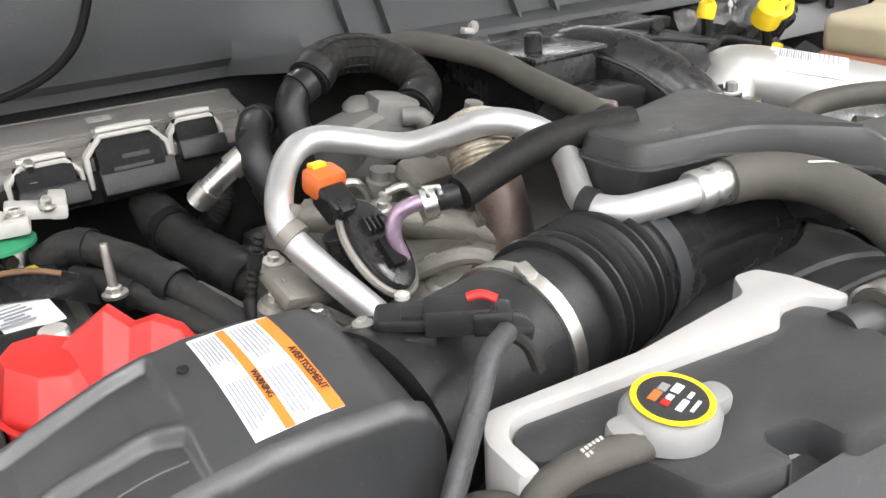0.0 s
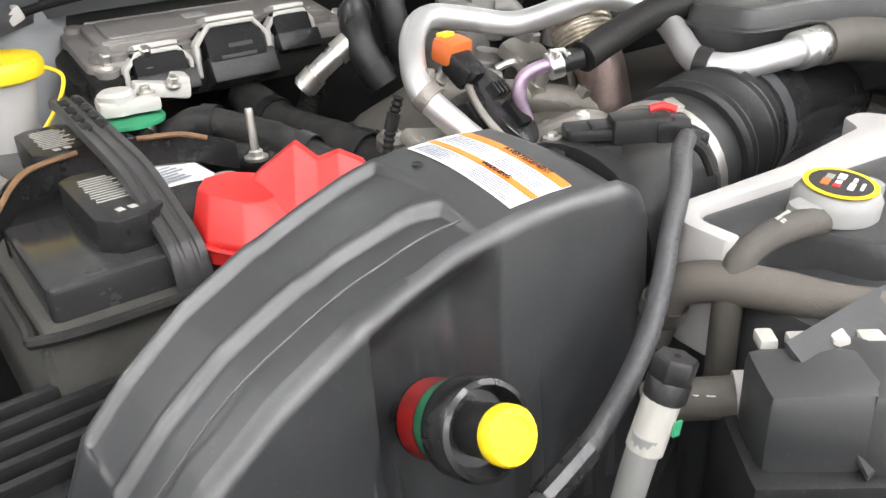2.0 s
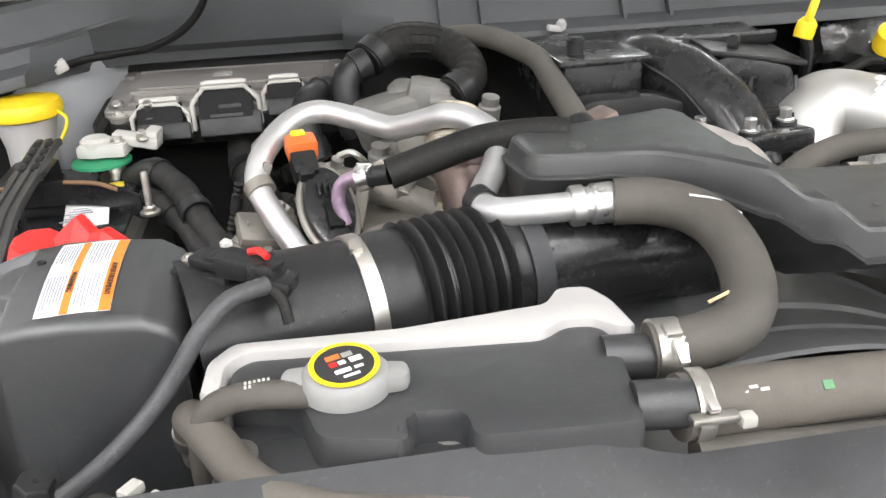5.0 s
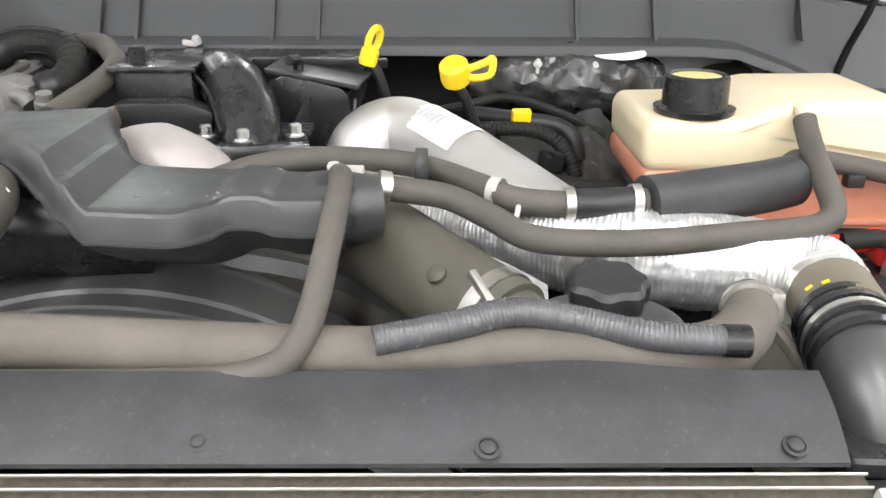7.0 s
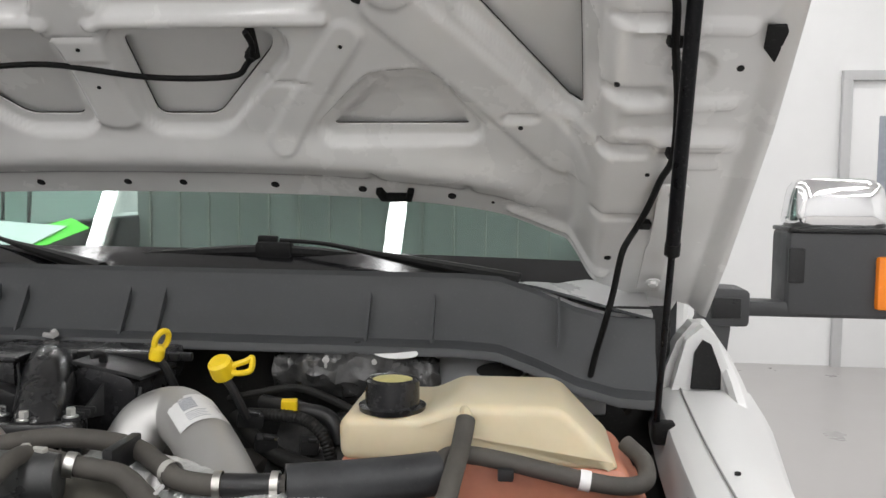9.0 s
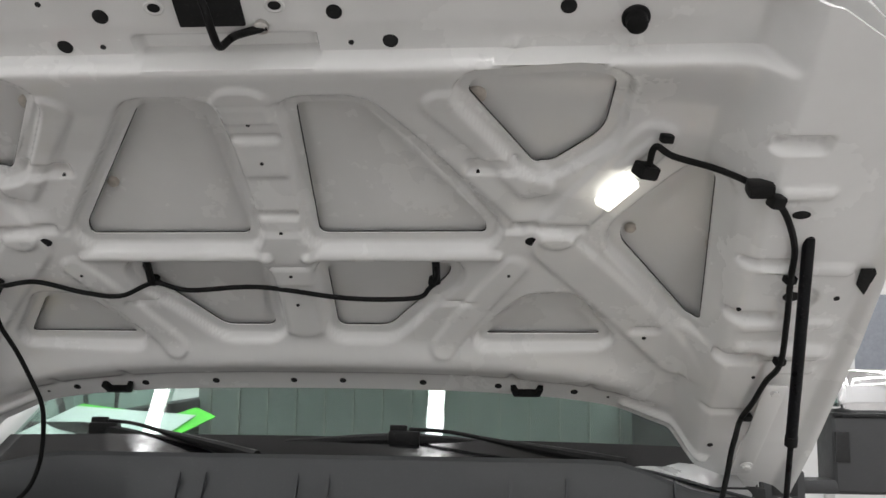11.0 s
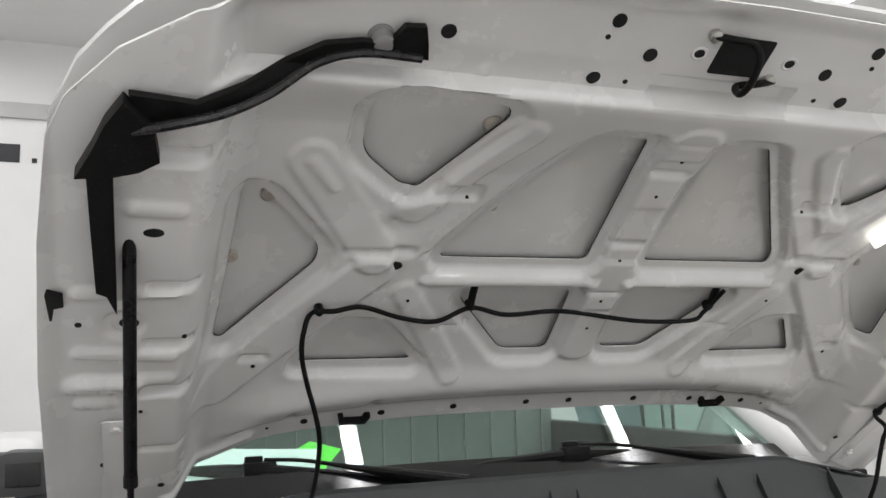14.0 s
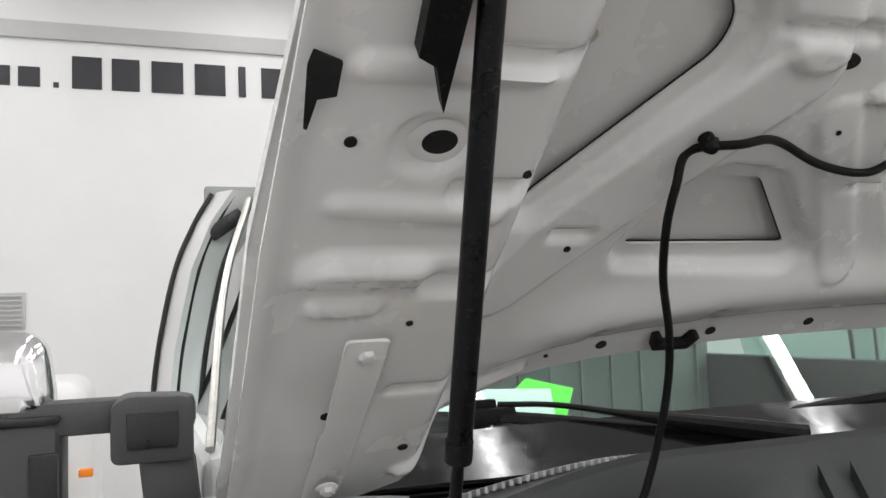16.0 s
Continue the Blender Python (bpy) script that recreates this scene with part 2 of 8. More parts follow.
def prism(poly, depth, m, bevel=0.0, seg=2):
    """Extrudes a polygon (in m's xy plane) along m's z axis."""
    bm = bmesh.new()
    lo = [bm.verts.new((x, y, 0)) for x, y in poly]
    hi = [bm.verts.new((x, y, depth)) for x, y in poly]
    bm.faces.new(lo)
    bm.faces.new(hi)
    n = len(poly)
    for i in range(n):
        bm.faces.new((lo[i], lo[(i + 1) % n], hi[(i + 1) % n], hi[i]))
    bmesh.ops.recalc_face_normals(bm, faces=bm.faces[:])
    if bevel:
        es = [e for e in bm.edges if e.calc_face_angle(0) > 0.5]
        bmesh.ops.bevel(bm, geom=es, offset=bevel, segments=seg, affect="EDGES", profile=0.6)
    bm.transform(m)
    return bm


def rounded(poly, r, n=4):
    """Rounds the corners of a polygon."""
    out = []
    k = len(poly)
    for i in range(k):
        a, b, c = (Vector(poly[(i + j) % k]) for j in (-1, 0, 1))
        u, v = a - b, c - b
        d = min(r, u.length * 0.45, v.length * 0.45)
        p, q = b + u.normalized() * d, b + v.normalized() * d
        for j in range(n + 1):
            t = j / n
            w = p * (1 - t) ** 2 + b * 2 * t * (1 - t) + q * t * t
            out.append((w.x, w.y))
    return out


def loft(rings, caps=True):
    """Skins rings of equal counts of points."""
    bm = bmesh.new()
    vs = [[bm.verts.new(p) for p in ring] for ring in rings]
    n = len(vs[0])
    for a, b in zip(vs, vs[1:]):
        for k in range(n):
            bm.faces.new((a[k], a[(k + 1) % n], b[(k + 1) % n], b[k]))
    if caps:
        bm.faces.new(vs[0])
        bm.faces.new(vs[-1])
    return bm


def sheet(rows, thick=0.0, flip=False):
    """A surface through rows of points, with an optional thickness (downwards)."""
    bm = bmesh.new()
    vs = [[bm.verts.new(p) for p in row] for row in rows]
    for a, b in zip(vs, vs[1:]):
        for i in range(len(a) - 1):
            bm.faces.new((a[i], a[i + 1], b[i + 1], b[i]))
    if thick:
        geo = bmesh.ops.extrude_face_region(bm, geom=bm.faces[:])
        for v in geo["geom"]:
            if isinstance(v, bmesh.types.BMVert):
                v.co.z -= thick
    return bm


def bolt(at, direction, r=0.007, h=0.006, washer=1.6):
    m = aim(at, direction)
    a = lathe([(r * washer, -0.001), (r * washer, 0.0015), (r * 1.05, 0.002)], m, 20)
    b = lathe([(r, 0.001), (r, h), (r * 0.8, h + 0.001)], m, 6)
    return join(a, b)

# ---- the workshop ----
FLOOR_MAT = mat("sealed_concrete", (0.40, 0.385, 0.375), 0.35, vary=0.08, scale=1.5, bump=0.05, grain=60, dirt=0.25, dirt_color=(0.33, 0.32, 0.3))
WALL_MAT = mat("white_wall_paint", (0.78, 0.78, 0.775), 0.6, vary=0.03, scale=1.0, bump=0.1, grain=80)
X0, X1, Y0, Y1, TOP = ROOM


def structure(name, bm, material, label, category):
    return tagged(obj(name, bm, material), label, category, kind="structure")


structure("floor", box(((X0 + X1) / 2, (Y0 + Y1) / 2, -0.1), (X1 - X0 + 0.6, Y1 - Y0 + 0.6, 0.2), bevel=0), FLOOR_MAT, "pale grey sealed concrete workshop floor", "floor")
structure("ceiling", box(((X0 + X1) / 2, (Y0 + Y1) / 2, TOP + 0.1), (X1 - X0 + 0.6, Y1 - Y0 + 0.6, 0.2), bevel=0), WALL_MAT, "white painted workshop ceiling", "ceiling")
structure("wall_north", box(((X0 + X1) / 2, Y1 + 0.1, TOP / 2), (X1 - X0, 0.2, TOP), bevel=0), WALL_MAT, "white painted workshop wall", "wall")
structure("wall_south", box(((X0 + X1) / 2, Y0 - 0.1, TOP / 2), (X1 - X0, 0.2, TOP), bevel=0), WALL_MAT, "white painted workshop wall behind the camera", "wall")
structure("wall_east", box((X1 + 0.1, (Y0 + Y1) / 2, TOP / 2), (0.2, Y1 - Y0 + 0.4, TOP), bevel=0), WALL_MAT, "white painted workshop wall with a door", "wall")
structure("wall_west", box((X0 - 0.1, (Y0 + Y1) / 2, TOP / 2), (0.2, Y1 - Y0 + 0.4, TOP), bevel=0), WALL_MAT, "white painted workshop wall", "wall")

TUBE_GLOW = bpy.data.materials.new("lit_tube")
TUBE_GLOW.use_nodes = True
TUBE_GLOW.node_tree.nodes["Principled BSDF"].inputs["Emission Color"].default_value = (1.0, 0.98, 0.95, 1)
TUBE_GLOW.node_tree.nodes["Principled BSDF"].inputs["Emission Strength"].default_value = 14.0
for tube_x in TUBES_X:
    for y0, y1 in ((-9.5, -0.3), (1.2, 7.4)):
        fix = thing("ceiling_light", (tube_x, (y0 + y1) / 2, TOP), "long white ceiling batten with a lit tube", "ceiling light", "workshop ceiling lights")
        part("housing", box((tube_x, (y0 + y1) / 2, TOP - 0.045), (0.2, y1 - y0, 0.07), bevel=0.01), WHITE_PLASTIC, fix)
        part("tube", box((tube_x, (y0 + y1) / 2, TOP - 0.1), (0.09, y1 - y0 - 0.1, 0.035), bevel=0.012), TUBE_GLOW, fix, "lit white tube")

# ---- the hood, standing open: its inner panel hangs on a slanting plane ----
HOOD_O = Vector((0.0633, 0.3738, 2.0751))
HOOD_V = Vector((0.0098, 0.8185, -0.5744)).normalized()
HOOD_N = Vector((-0.0045, -0.5744, -0.8186)).normalized()
HOOD_X = HOOD_N.cross(HOOD_V)
HOOD_S = 0.9066


def on_hood(x, v, w=0.0):
    return HOOD_O + (HOOD_X * x + HOOD_V * v + HOOD_N * w) * HOOD_S


def mirrored(poly, shift=0.0):
    return [(shift - x, v) for x, v in reversed(poly)]


OPEN_TRI = rounded([(-0.551, 0.085), (-0.504, 0.066), (-0.347, 0.076), (-0.333, 0.105), (-0.435, 0.267), (-0.463, 0.27), (-0.544, 0.203)], 0.035, 5)
OPEN_BIG = rounded([(-0.17, 0.128), (-0.073, 0.128), (-0.061, 0.428), (-0.357, 0.428), (-0.355, 0.399)], 0.018, 5)
OPEN_LOW = rounded([(-0.292, 0.505), (-0.062, 0.505), (-0.062, 0.672), (-0.165, 0.672), (-0.287, 0.533)], 0.02, 5)
OPEN_REAR = rounded([(-0.574, 0.693), (-0.506, 0.592), (-0.437, 0.595), (-0.348, 0.693)], 0.012, 5)
OPEN_SIDE = rounded([(-0.71, 0.284), (-0.676, 0.288), (-0.573, 0.407), (-0.574, 0.444), (-0.713, 0.626), (-0.731, 0.613)], 0.022, 5)
OPENINGS = [p for q in (OPEN_TRI, OPEN_BIG, OPEN_LOW, OPEN_REAR, OPEN_SIDE) for p in (q, mirrored(q, 0.014 if q is OPEN_SIDE else 0.0))]


HOOD_FRAME = rounded([(-0.405, 0.415), (-0.379, 0.393), (-0.188, 0.117), (0.184, 0.115), (0.405, 0.393), (0.43, 0.415)], 0.012, 3)


def smooth(x, a, b):
    t = min(1.0, max(0.0, (x - a) / (b - a)))
    return t * t * (3 - 2 * t)


def poly_arrays(poly):
    a = np.array(poly)
    return a, np.roll(a, -1, axis=0)


def dist_field(pts, polys):
    """The distance of every point from the nearest polygon's outline, and whether it lies inside one."""
    best, inside = np.full(len(pts), 9.0), np.zeros(len(pts), bool)
    for poly in polys:
        a, b = poly_arrays(poly)
        ab = b - a
        cross = np.zeros(len(pts), int)
        for i in range(len(a)):
            t = np.clip(((pts - a[i]) @ ab[i]) / (ab[i] @ ab[i] + 1e-12), 0, 1)
            best = np.minimum(best, np.hypot(*(pts - a[i] - t[:, None] * ab[i]).T))
            hit = (a[i, 1] > pts[:, 1]) != (b[i, 1] > pts[:, 1])
            with np.errstate(divide="ignore", invalid="ignore"):
                xs = a[i, 0] + (pts[:, 1] - a[i, 1]) / (ab[i, 1] if ab[i, 1] else 1e-9) * ab[i, 0]
            cross += hit & (pts[:, 0] < xs)
        inside |= cross % 2 == 1
    return best, inside


def sm(x, a, b):
    t = np.clip((x - a) / (b - a), 0, 1)
    return t * t * (3 - 2 * t)


def hood_front(x):
    return np.interp(np.abs(x), [0, 0.36, 0.60, 0.80, 0.886, 0.945, 0.969, 0.985, 0.997], [-0.145, -0.14, -0.108, -0.065, -0.005, 0.067, 0.13, 0.30, 0.60])


def hood_rear(x):
    return np.interp(np.abs(x), [0, 0.15, 0.30, 0.40, 0.52, 0.61, 0.65, 0.77, 0.85, 0.95, 1.0], [0.858, 0.859, 0.864, 0.872, 0.889, 0.912, 0.930, 0.985, 1.04, 1.07, 1.10])


def ledge(x, v, x0, x1, v0, v1, soft=0.006):
    return sm(x, x0 - soft, x0 + soft) * (1 - sm(x, x1 - soft, x1 + soft)) * sm(v, v0 - soft, v0 + soft) * (1 - sm(v, v1 - soft, v1 + soft))


def beam(x, v, a, b, half, soft):
    """A raised band from a to b."""
    ax, ay, bx, by = *a, *b
    t = np.clip(((x - ax) * (bx - ax) + (v - ay) * (by - ay)) / ((bx - ax) ** 2 + (by - ay) ** 2), 0, 1)
    return 1 - sm(np.hypot(x - ax - t * (bx - ax), v - ay - t * (by - ay)), half, half + soft)


def hood_bow(x, v):
    """The hollow of the whole panel, deepest a third of the way back."""
    return np.interp(v, [-0.02, 0.06, 0.14, 0.22, 0.30, 0.40, 0.50, 0.60, 0.70, 0.80, 0.86], [0, -0.012, -0.036, -0.050, -0.052, -0.046, -0.040, -0.034, -0.022, -0.008, 0]) * (1 - np.clip((x - 0.70) / 0.07, 0, 1)) - 0.008


def hood_relief(pts):
    """How far the inner panel stands out from its plane, towards the engine."""
    x, v = np.where(pts[:, 0] < 0, -pts[:, 0] - 0.006, pts[:, 0] - 0.002), pts[:, 1]
    d, _ = dist_field(pts, OPENINGS)
    w = 0.002 + 0.017 * sm(d, 0.019, 0.0285)
    w += 0.0065 * beam(x, v, (0.611, 0.212), (0.475, 0.408), 0.0310, 0.0105)
    w += 0.0065 * beam(x, v, (0.296, 0.125), (0.434, 0.309), 0.0250, 0.0105)
    w += 0.0065 * beam(x, v, (0.474, 0.447), (0.719, 0.735), 0.0345, 0.0115)
    w += 0.0056 * beam(x, v, (0.401, 0.496), (0.265, 0.708), 0.0190, 0.0105)
    w += 0.0093 * beam(x, v, (0.032, 0.468), (0.372, 0.468), 0.0050, 0.0080)
    w += 0.0056 * beam(x, v, (0.0, 0.125), (0.0, 0.638), 0.0400, 0.0085)
    for v0, v1, k in ((0.119, 0.161, 0.007), (0.188, 0.2, -0.006), (0.206, 0.283, 0.004), (0.364, 0.378, -0.008), (0.491, 0.498, -0.005), (0.544, 0.552, -0.005)):
        w += k * ledge(x, v, -1, 0.034, v0, v1, 0.004)
    w -= 0.010 * ledge(x, v, 0.324, 0.408, 0.251, 0.28, 0.006)
    w -= 0.010 * ledge(x, v, 0.402, 0.527, 0.393, 0.41, 0.006) + 0.006 * ledge(x, v, 0.25, 0.333, 0.588, 0.594, 0.005)
    w -= 0.012 * np.exp(-(np.hypot(x - 0.444, v - 0.349) / 0.030) ** 2)
    w -= 0.014 * np.exp(-((x - 0.606) / 0.085) ** 2 - ((v - 0.132) / 0.06) ** 2)
    w += 0.006 * beam(x, v, (0.611, 0.212), (0.57, 0.261), 0.004, 0.010)
    w -= 0.010 * ledge(x, v, 0.625, 0.676, 0.651, 0.663, 0.006)
    ridge = np.exp(-((v - hood_rear(x) + 0.115) / 0.035) ** 2) * (1 - sm(x, 0.58, 0.70))
    w += 0.016 * ridge
    w -= 0.017 * sm(v, hood_rear(x) - 0.08, hood_rear(x) - 0.045) * (1 - sm(x, 0.60, 0.75))
    front = 1 - sm(v, 0.030, 0.044)
    w = w * (1 - front) - 0.012 * front
    w += 0.020 * (1 - sm(v, hood_front(x), hood_front(x) + 0.045)) * (x < 0.85)
    w -= 0.018 * ledge(x, v, -1, 0.125, 0.000, 0.036, 0.004)
    for gx in (0.40, 0.56):
        w += 0.008 * np.exp(-((x - gx) / 0.009) ** 2 - ((v - 0.022) / 0.010) ** 2) - 0.008 * np.exp(-((x - gx) / 0.010) ** 2 - ((v - hood_rear(x) + 0.075) / 0.018) ** 2)
    d2, inner = dist_field(pts, [HOOD_FRAME])
    w -= 0.006 * sm(np.where(inner, d2, -d2), -0.003, 0.005) * sm(d, 0.018, 0.024)
    w += hood_bow(x, v)
    side = sm(x, 0.725, 0.785)
    w = w * (1 - side) + (0.046 + 0.055 * np.clip(v - 0.2, 0, 0.7)) * side
    w += 0.016 * sm(x, 0.955, 0.99)
    for a, b in (((0.80, 0.245), (0.86, 0.243)), ((0.80, 0.545), (0.93, 0.535)), ((0.80, 0.60), (0.93, 0.60)), ((0.80, 0.40), (0.93, 0.405)), ((0.885, 0.66), (0.93, 0.66))):
        w += 0.006 * beam(x, v, a, b, 0.006, 0.010)
    w -= 0.006 * beam(x, v, (0.867, 0.473), (0.872, 0.473), 0.024, 0.008)
    for v0, v1, k in ((0.14, 0.165, -0.012), (0.385, 0.40, -0.010), (0.51, 0.53, -0.012), (0.625, 0.645, -0.014), (0.79, 0.80, -0.006)):
        w += 1.4 * k * ledge(x, v, 0.765, 0.84, v0, v1, 0.006)
    w += 0.010 * ledge(x, v, 0.84, 0.955, 0.60, 0.63, 0.012)
    w += 0.010 * beam(x, v, (0.634, 0.895), (0.794, 0.965), 0.003, 0.010)
    return w


def hood_w(x, v):
    return float(hood_relief(np.array([[x, v]]))[0])


def hood_panel():
    from mathutils.geometry import delaunay_2d_cdt
    step = 0.0056
    pts = []
    lines = np.arange(-0.16, 1.11, step)
    for x in np.linspace(-0.996, 0.996, 360):
        lo, hi = float(hood_front(x)), float(hood_rear(x))
        pts += [(x, lo), (x, hi)] + [(x, v) for v in lines if lo + 0.003 < v < hi - 0.003]
    arr = np.array(pts)
    d, inside = dist_field(arr, OPENINGS)
    arr = arr[(d > 0.004) & ~inside]
    verts = [Vector(p) for p in arr.tolist()]
    edges = []
    for poly in OPENINGS:
        base = len(verts)
        verts += [Vector(p) for p in poly]
        edges += [(base + i, base + (i + 1) % len(poly)) for i in range(len(poly))]
    out, _, faces, *_ = delaunay_2d_cdt(verts, edges, [], 0, 1e-6)
    flat = np.array([tuple(p) for p in out])
    cen = np.array([flat[list(f)].mean(axis=0) for f in faces])
    _, hole = dist_field(cen, OPENINGS)
    limit = (cen[:, 1] <= hood_rear(cen[:, 0]) + 0.001) & (cen[:, 1] >= hood_front(cen[:, 0]) - 0.001)
    w = hood_relief(flat)
    bm = bmesh.new()
    vs = [bm.verts.new(on_hood(p[0], p[1], h)) for p, h in zip(flat.tolist(), w.tolist())]
    for f, h, ok in zip(faces, hole, limit):
        if not h and ok:
            bm.faces.new([vs[i] for i in f])
    bmesh.ops.delete(bm, geom=[v for v in bm.verts if not v.link_faces], context="VERTS")
    rim = [e for e in bm.edges if len(e.link_faces) == 1]
    geo = bmesh.ops.extrude_edge_only(bm, edges=rim)
    for v in geo["geom"]:
        if isinstance(v, bmesh.types.BMVert):
            v.co -= HOOD_N * 0.004
    return bm


hood = thing("hood", (0, 1.1, 1.62), "white truck hood propped open, bare painted inner panel", "hood")
part("inner_panel", hood_panel(), HOOD_PAINT, hood, angle=60)
# A black tube takes the place of shade in the gap behind each rim.
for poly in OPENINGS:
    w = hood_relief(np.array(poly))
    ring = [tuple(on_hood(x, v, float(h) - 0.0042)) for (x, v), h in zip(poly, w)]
    part("opening_gap", tube(ring + [ring[0]], 0.0012, 6, smooth=False, caps=False), DARK, hood, "thin black tube painted as the shade round a panel opening")
skin_rows = []
for k in range(31):
    row = []
    for i in range(61):
        x = -1.0 + 2.0 * i / 60
        lo, hi = float(hood_front(x)) - 0.006, float(hood_rear(x)) + 0.004
        v = lo + (hi - lo) * k / 30
        edge = smooth(abs(x), 0.76, 0.99)
        row.append(on_hood(x, v, -0.014 - 0.020 * (1 - smooth(v, 0.055, 0.10)) - 0.012 * smooth(v, hi - 0.12, hi - 0.06) + float(hood_bow(abs(x) * 0.97, v)) + (0.05 + 0.05 * max(0, min(0.7, v - 0.2))) * edge + 0.016 * smooth(-v, 0.08, 0.15)))
    skin_rows.append(row)
skin = sheet(skin_rows)
geo = bmesh.ops.extrude_face_region(skin, geom=skin.faces[:])
for v in geo["geom"]:
    if isinstance(v, bmesh.types.BMVert):
        v.co -= HOOD_N * 0.012
part("outer_skin", skin, HOOD_PAINT, hood, angle=60)

# ---- cowl, windscreen and cab ----
COWL_X = [min(0.865, i * 0.0575 - 0.92) for i in range(32)]


def lip_drop(x):
    """The raised lip sinks towards the passenger's corner."""
    return 0.055 * smooth(-x, 0.38, 0.72)


def cowl_edge(x, y, z):
    """The lower flange is cut back above the engine computer."""
    cut = smooth(-x, 0.24, 0.29) * (1 - smooth(-x, 0.56, 0.64))
    yy, zz = y - 0.05 * smooth(abs(x), 0.62, 0.95), z - 0.058 * smooth(x, 0.60, 0.81) - (lip_drop(x) if z > 1.46 else 0.05 * smooth(-x, 0.55, 0.9))
    ty, tz = (yy, zz) if z > 1.46 else (0.972 + (0.935 - yy) * 0.55, 1.388 + (zz - 1.40) * 1.5)
    return (x, yy + (ty - yy) * cut, zz + (tz - zz) * cut)


rows = []
for y, z in ((0.985, 1.505), (0.975, 1.512), (0.968, 1.505), (0.962, 1.47), (0.935, 1.43), (0.925, 1.415), (0.895, 1.408), (0.89, 1.40)):
    rows.append([cowl_edge(x, y, z) for x in COWL_X])
structure("cowl_panel", sheet(rows, 0.004), COWL_GREY, "dark grey plastic cowl panel with a raised lip", "cowl")
for rx in (-0.178, -0.13, 0.042, 0.100, 0.43, 0.53, 0.72):
    rib = prism([(0, 0), (0.046, 0.0), (0.003, 0.070)], 0.004, Matrix(((0, 0, 1, rx), (-1, 0, 0, 0.957), (0, 1, 0, 1.412), (0, 0, 0, 1))))
    structure("cowl_rib", rib, COWL_GREY, "small triangular stiffening rib of the cowl panel", "cowl rib")

# the black tray between cowl lip and windscreen
rows = []
for y, z in ((0.990, 1.503), (1.03, 1.497), (1.075, 1.486), (1.115, 1.470)):
    rows.append([(x, y - 0.04 * smooth(abs(x), 0.62, 0.95), z - (0.06 * smooth(x, 0.6, 0.95) if x > 0 else lip_drop(x) * (1 - 0.5 * smooth(y, 1.0, 1.11)))) for x in COWL_X])
corner = [[(xl + (0.868 - xl) * i / 8, y, 1.5035 - 0.05 * smooth(xl + (0.868 - xl) * i / 8, 0.62, 0.82) * (1 - 0.55 * smooth(y, 1.0, 1.17)) + 0.006 * math.sin(math.pi * k / 6)) for i in range(9)] for k, (xl, y) in enumerate(((0.66, 0.992), (0.675, 1.012), (0.695, 1.04), (0.725, 1.076), (0.75, 1.12), (0.775, 1.165), (0.79, 1.20)))]
# Grey puts shade on the white body corners; on the ribs it is silver.
SILVER_SHADED_WHITE = mat("silver_and_shaded_white", (0.42, 0.42, 0.42), 0.32, vary=0.06, scale=8, bump=0.05, coat=0.2)
structure("cowl_corner", sheet(corner, 0.006), SILVER_SHADED_WHITE, "body corner panel between cowl and windscreen pillar, grey as shaded white", "cowl")
structure("cowl_corner", sheet([[(-x, y, z - 0.008) for x, y, z in row] for row in corner], 0.006), SILVER_SHADED_WHITE, "body corner panel between cowl and windscreen pillar, grey as shaded white", "cowl")
structure("cowl_tray", sheet(rows, 0.004), COWL_GREY, "dark grey slotted plastic tray below the windscreen", "cowl")
slots = join(*[box((-0.64 + i * 0.0098, 1.062 - 0.018 * (i / 36 - 0.3), 1.4925 - 0.72 * lip_drop(-0.64 + i * 0.0098)), (0.0048, 0.062, 0.007), (-12, 0, -14), 0.001, 1) for i in range(38)])
tagged(obj("tray_grille", slots, SILVER_SHADED_WHITE), "row of narrow pale ribs over dark air slots", "air grille", kind="structure")

GLASS = bpy.data.materials.new("tinted_glass")
GLASS.use_nodes = True
g = GLASS.node_tree.nodes["Principled BSDF"]
g.inputs["Base Color"].default_value = (0.62, 0.80, 0.74, 1)
g.inputs["Roughness"].default_value, g.inputs["Transmission Weight"].default_value, g.inputs["IOR"].default_value = 0.0, 1.0, 1.5
CABIN = mat("dark_cabin_trim", (0.03, 0.032, 0.034), 0.7, vary=0.2, scale=8, bump=0.2)


def screen_at(s, x):
    """The windscreen: s from its foot (0) to its head (1)."""
    y, z = 1.235 + 0.80 * s, 1.455 + 0.56 * s
    return (x * (1 - 0.14 * s), y + 0.10 * (x / 0.85) ** 2, z - 0.02 * (x / 0.85) ** 2)


cab = thing("truck_cab", (0, 2.2, 0.3), "white pickup cab behind the engine bay", "cab")
rows = [[screen_at(k / 10, -0.86 + 1.72 * i / 24) for i in range(25)] for k in range(11)]
screen = part("windscreen", sheet(rows, 0.005), GLASS, cab, "greenish laminated windscreen glass")
screen.visible_shadow = False
FRIT = mat("black_glass_print", (0.006, 0.006, 0.007), 0.12, vary=0.05, bump=0.0)
frit = sheet([[tuple(Vector(screen_at(k / 40, -0.86 + 1.72 * i / 24)) + Vector((0, -0.005, 0.007))) for i in range(25)] for k in range(5)], 0.002)
part("frit_band", frit, FRIT, cab, "black printed band along the glass foot")
dash = sheet([[(x, y + 0.10 * (x / 0.85) ** 2, z) for x in np.linspace(-0.86, 0.86, 13)] for y, z in ((1.25, 1.44), (1.6, 1.42), (1.75, 1.36), (1.8, 1.1))], 0.01)
part("dashboard", dash, CABIN, cab, "dark dashboard top")
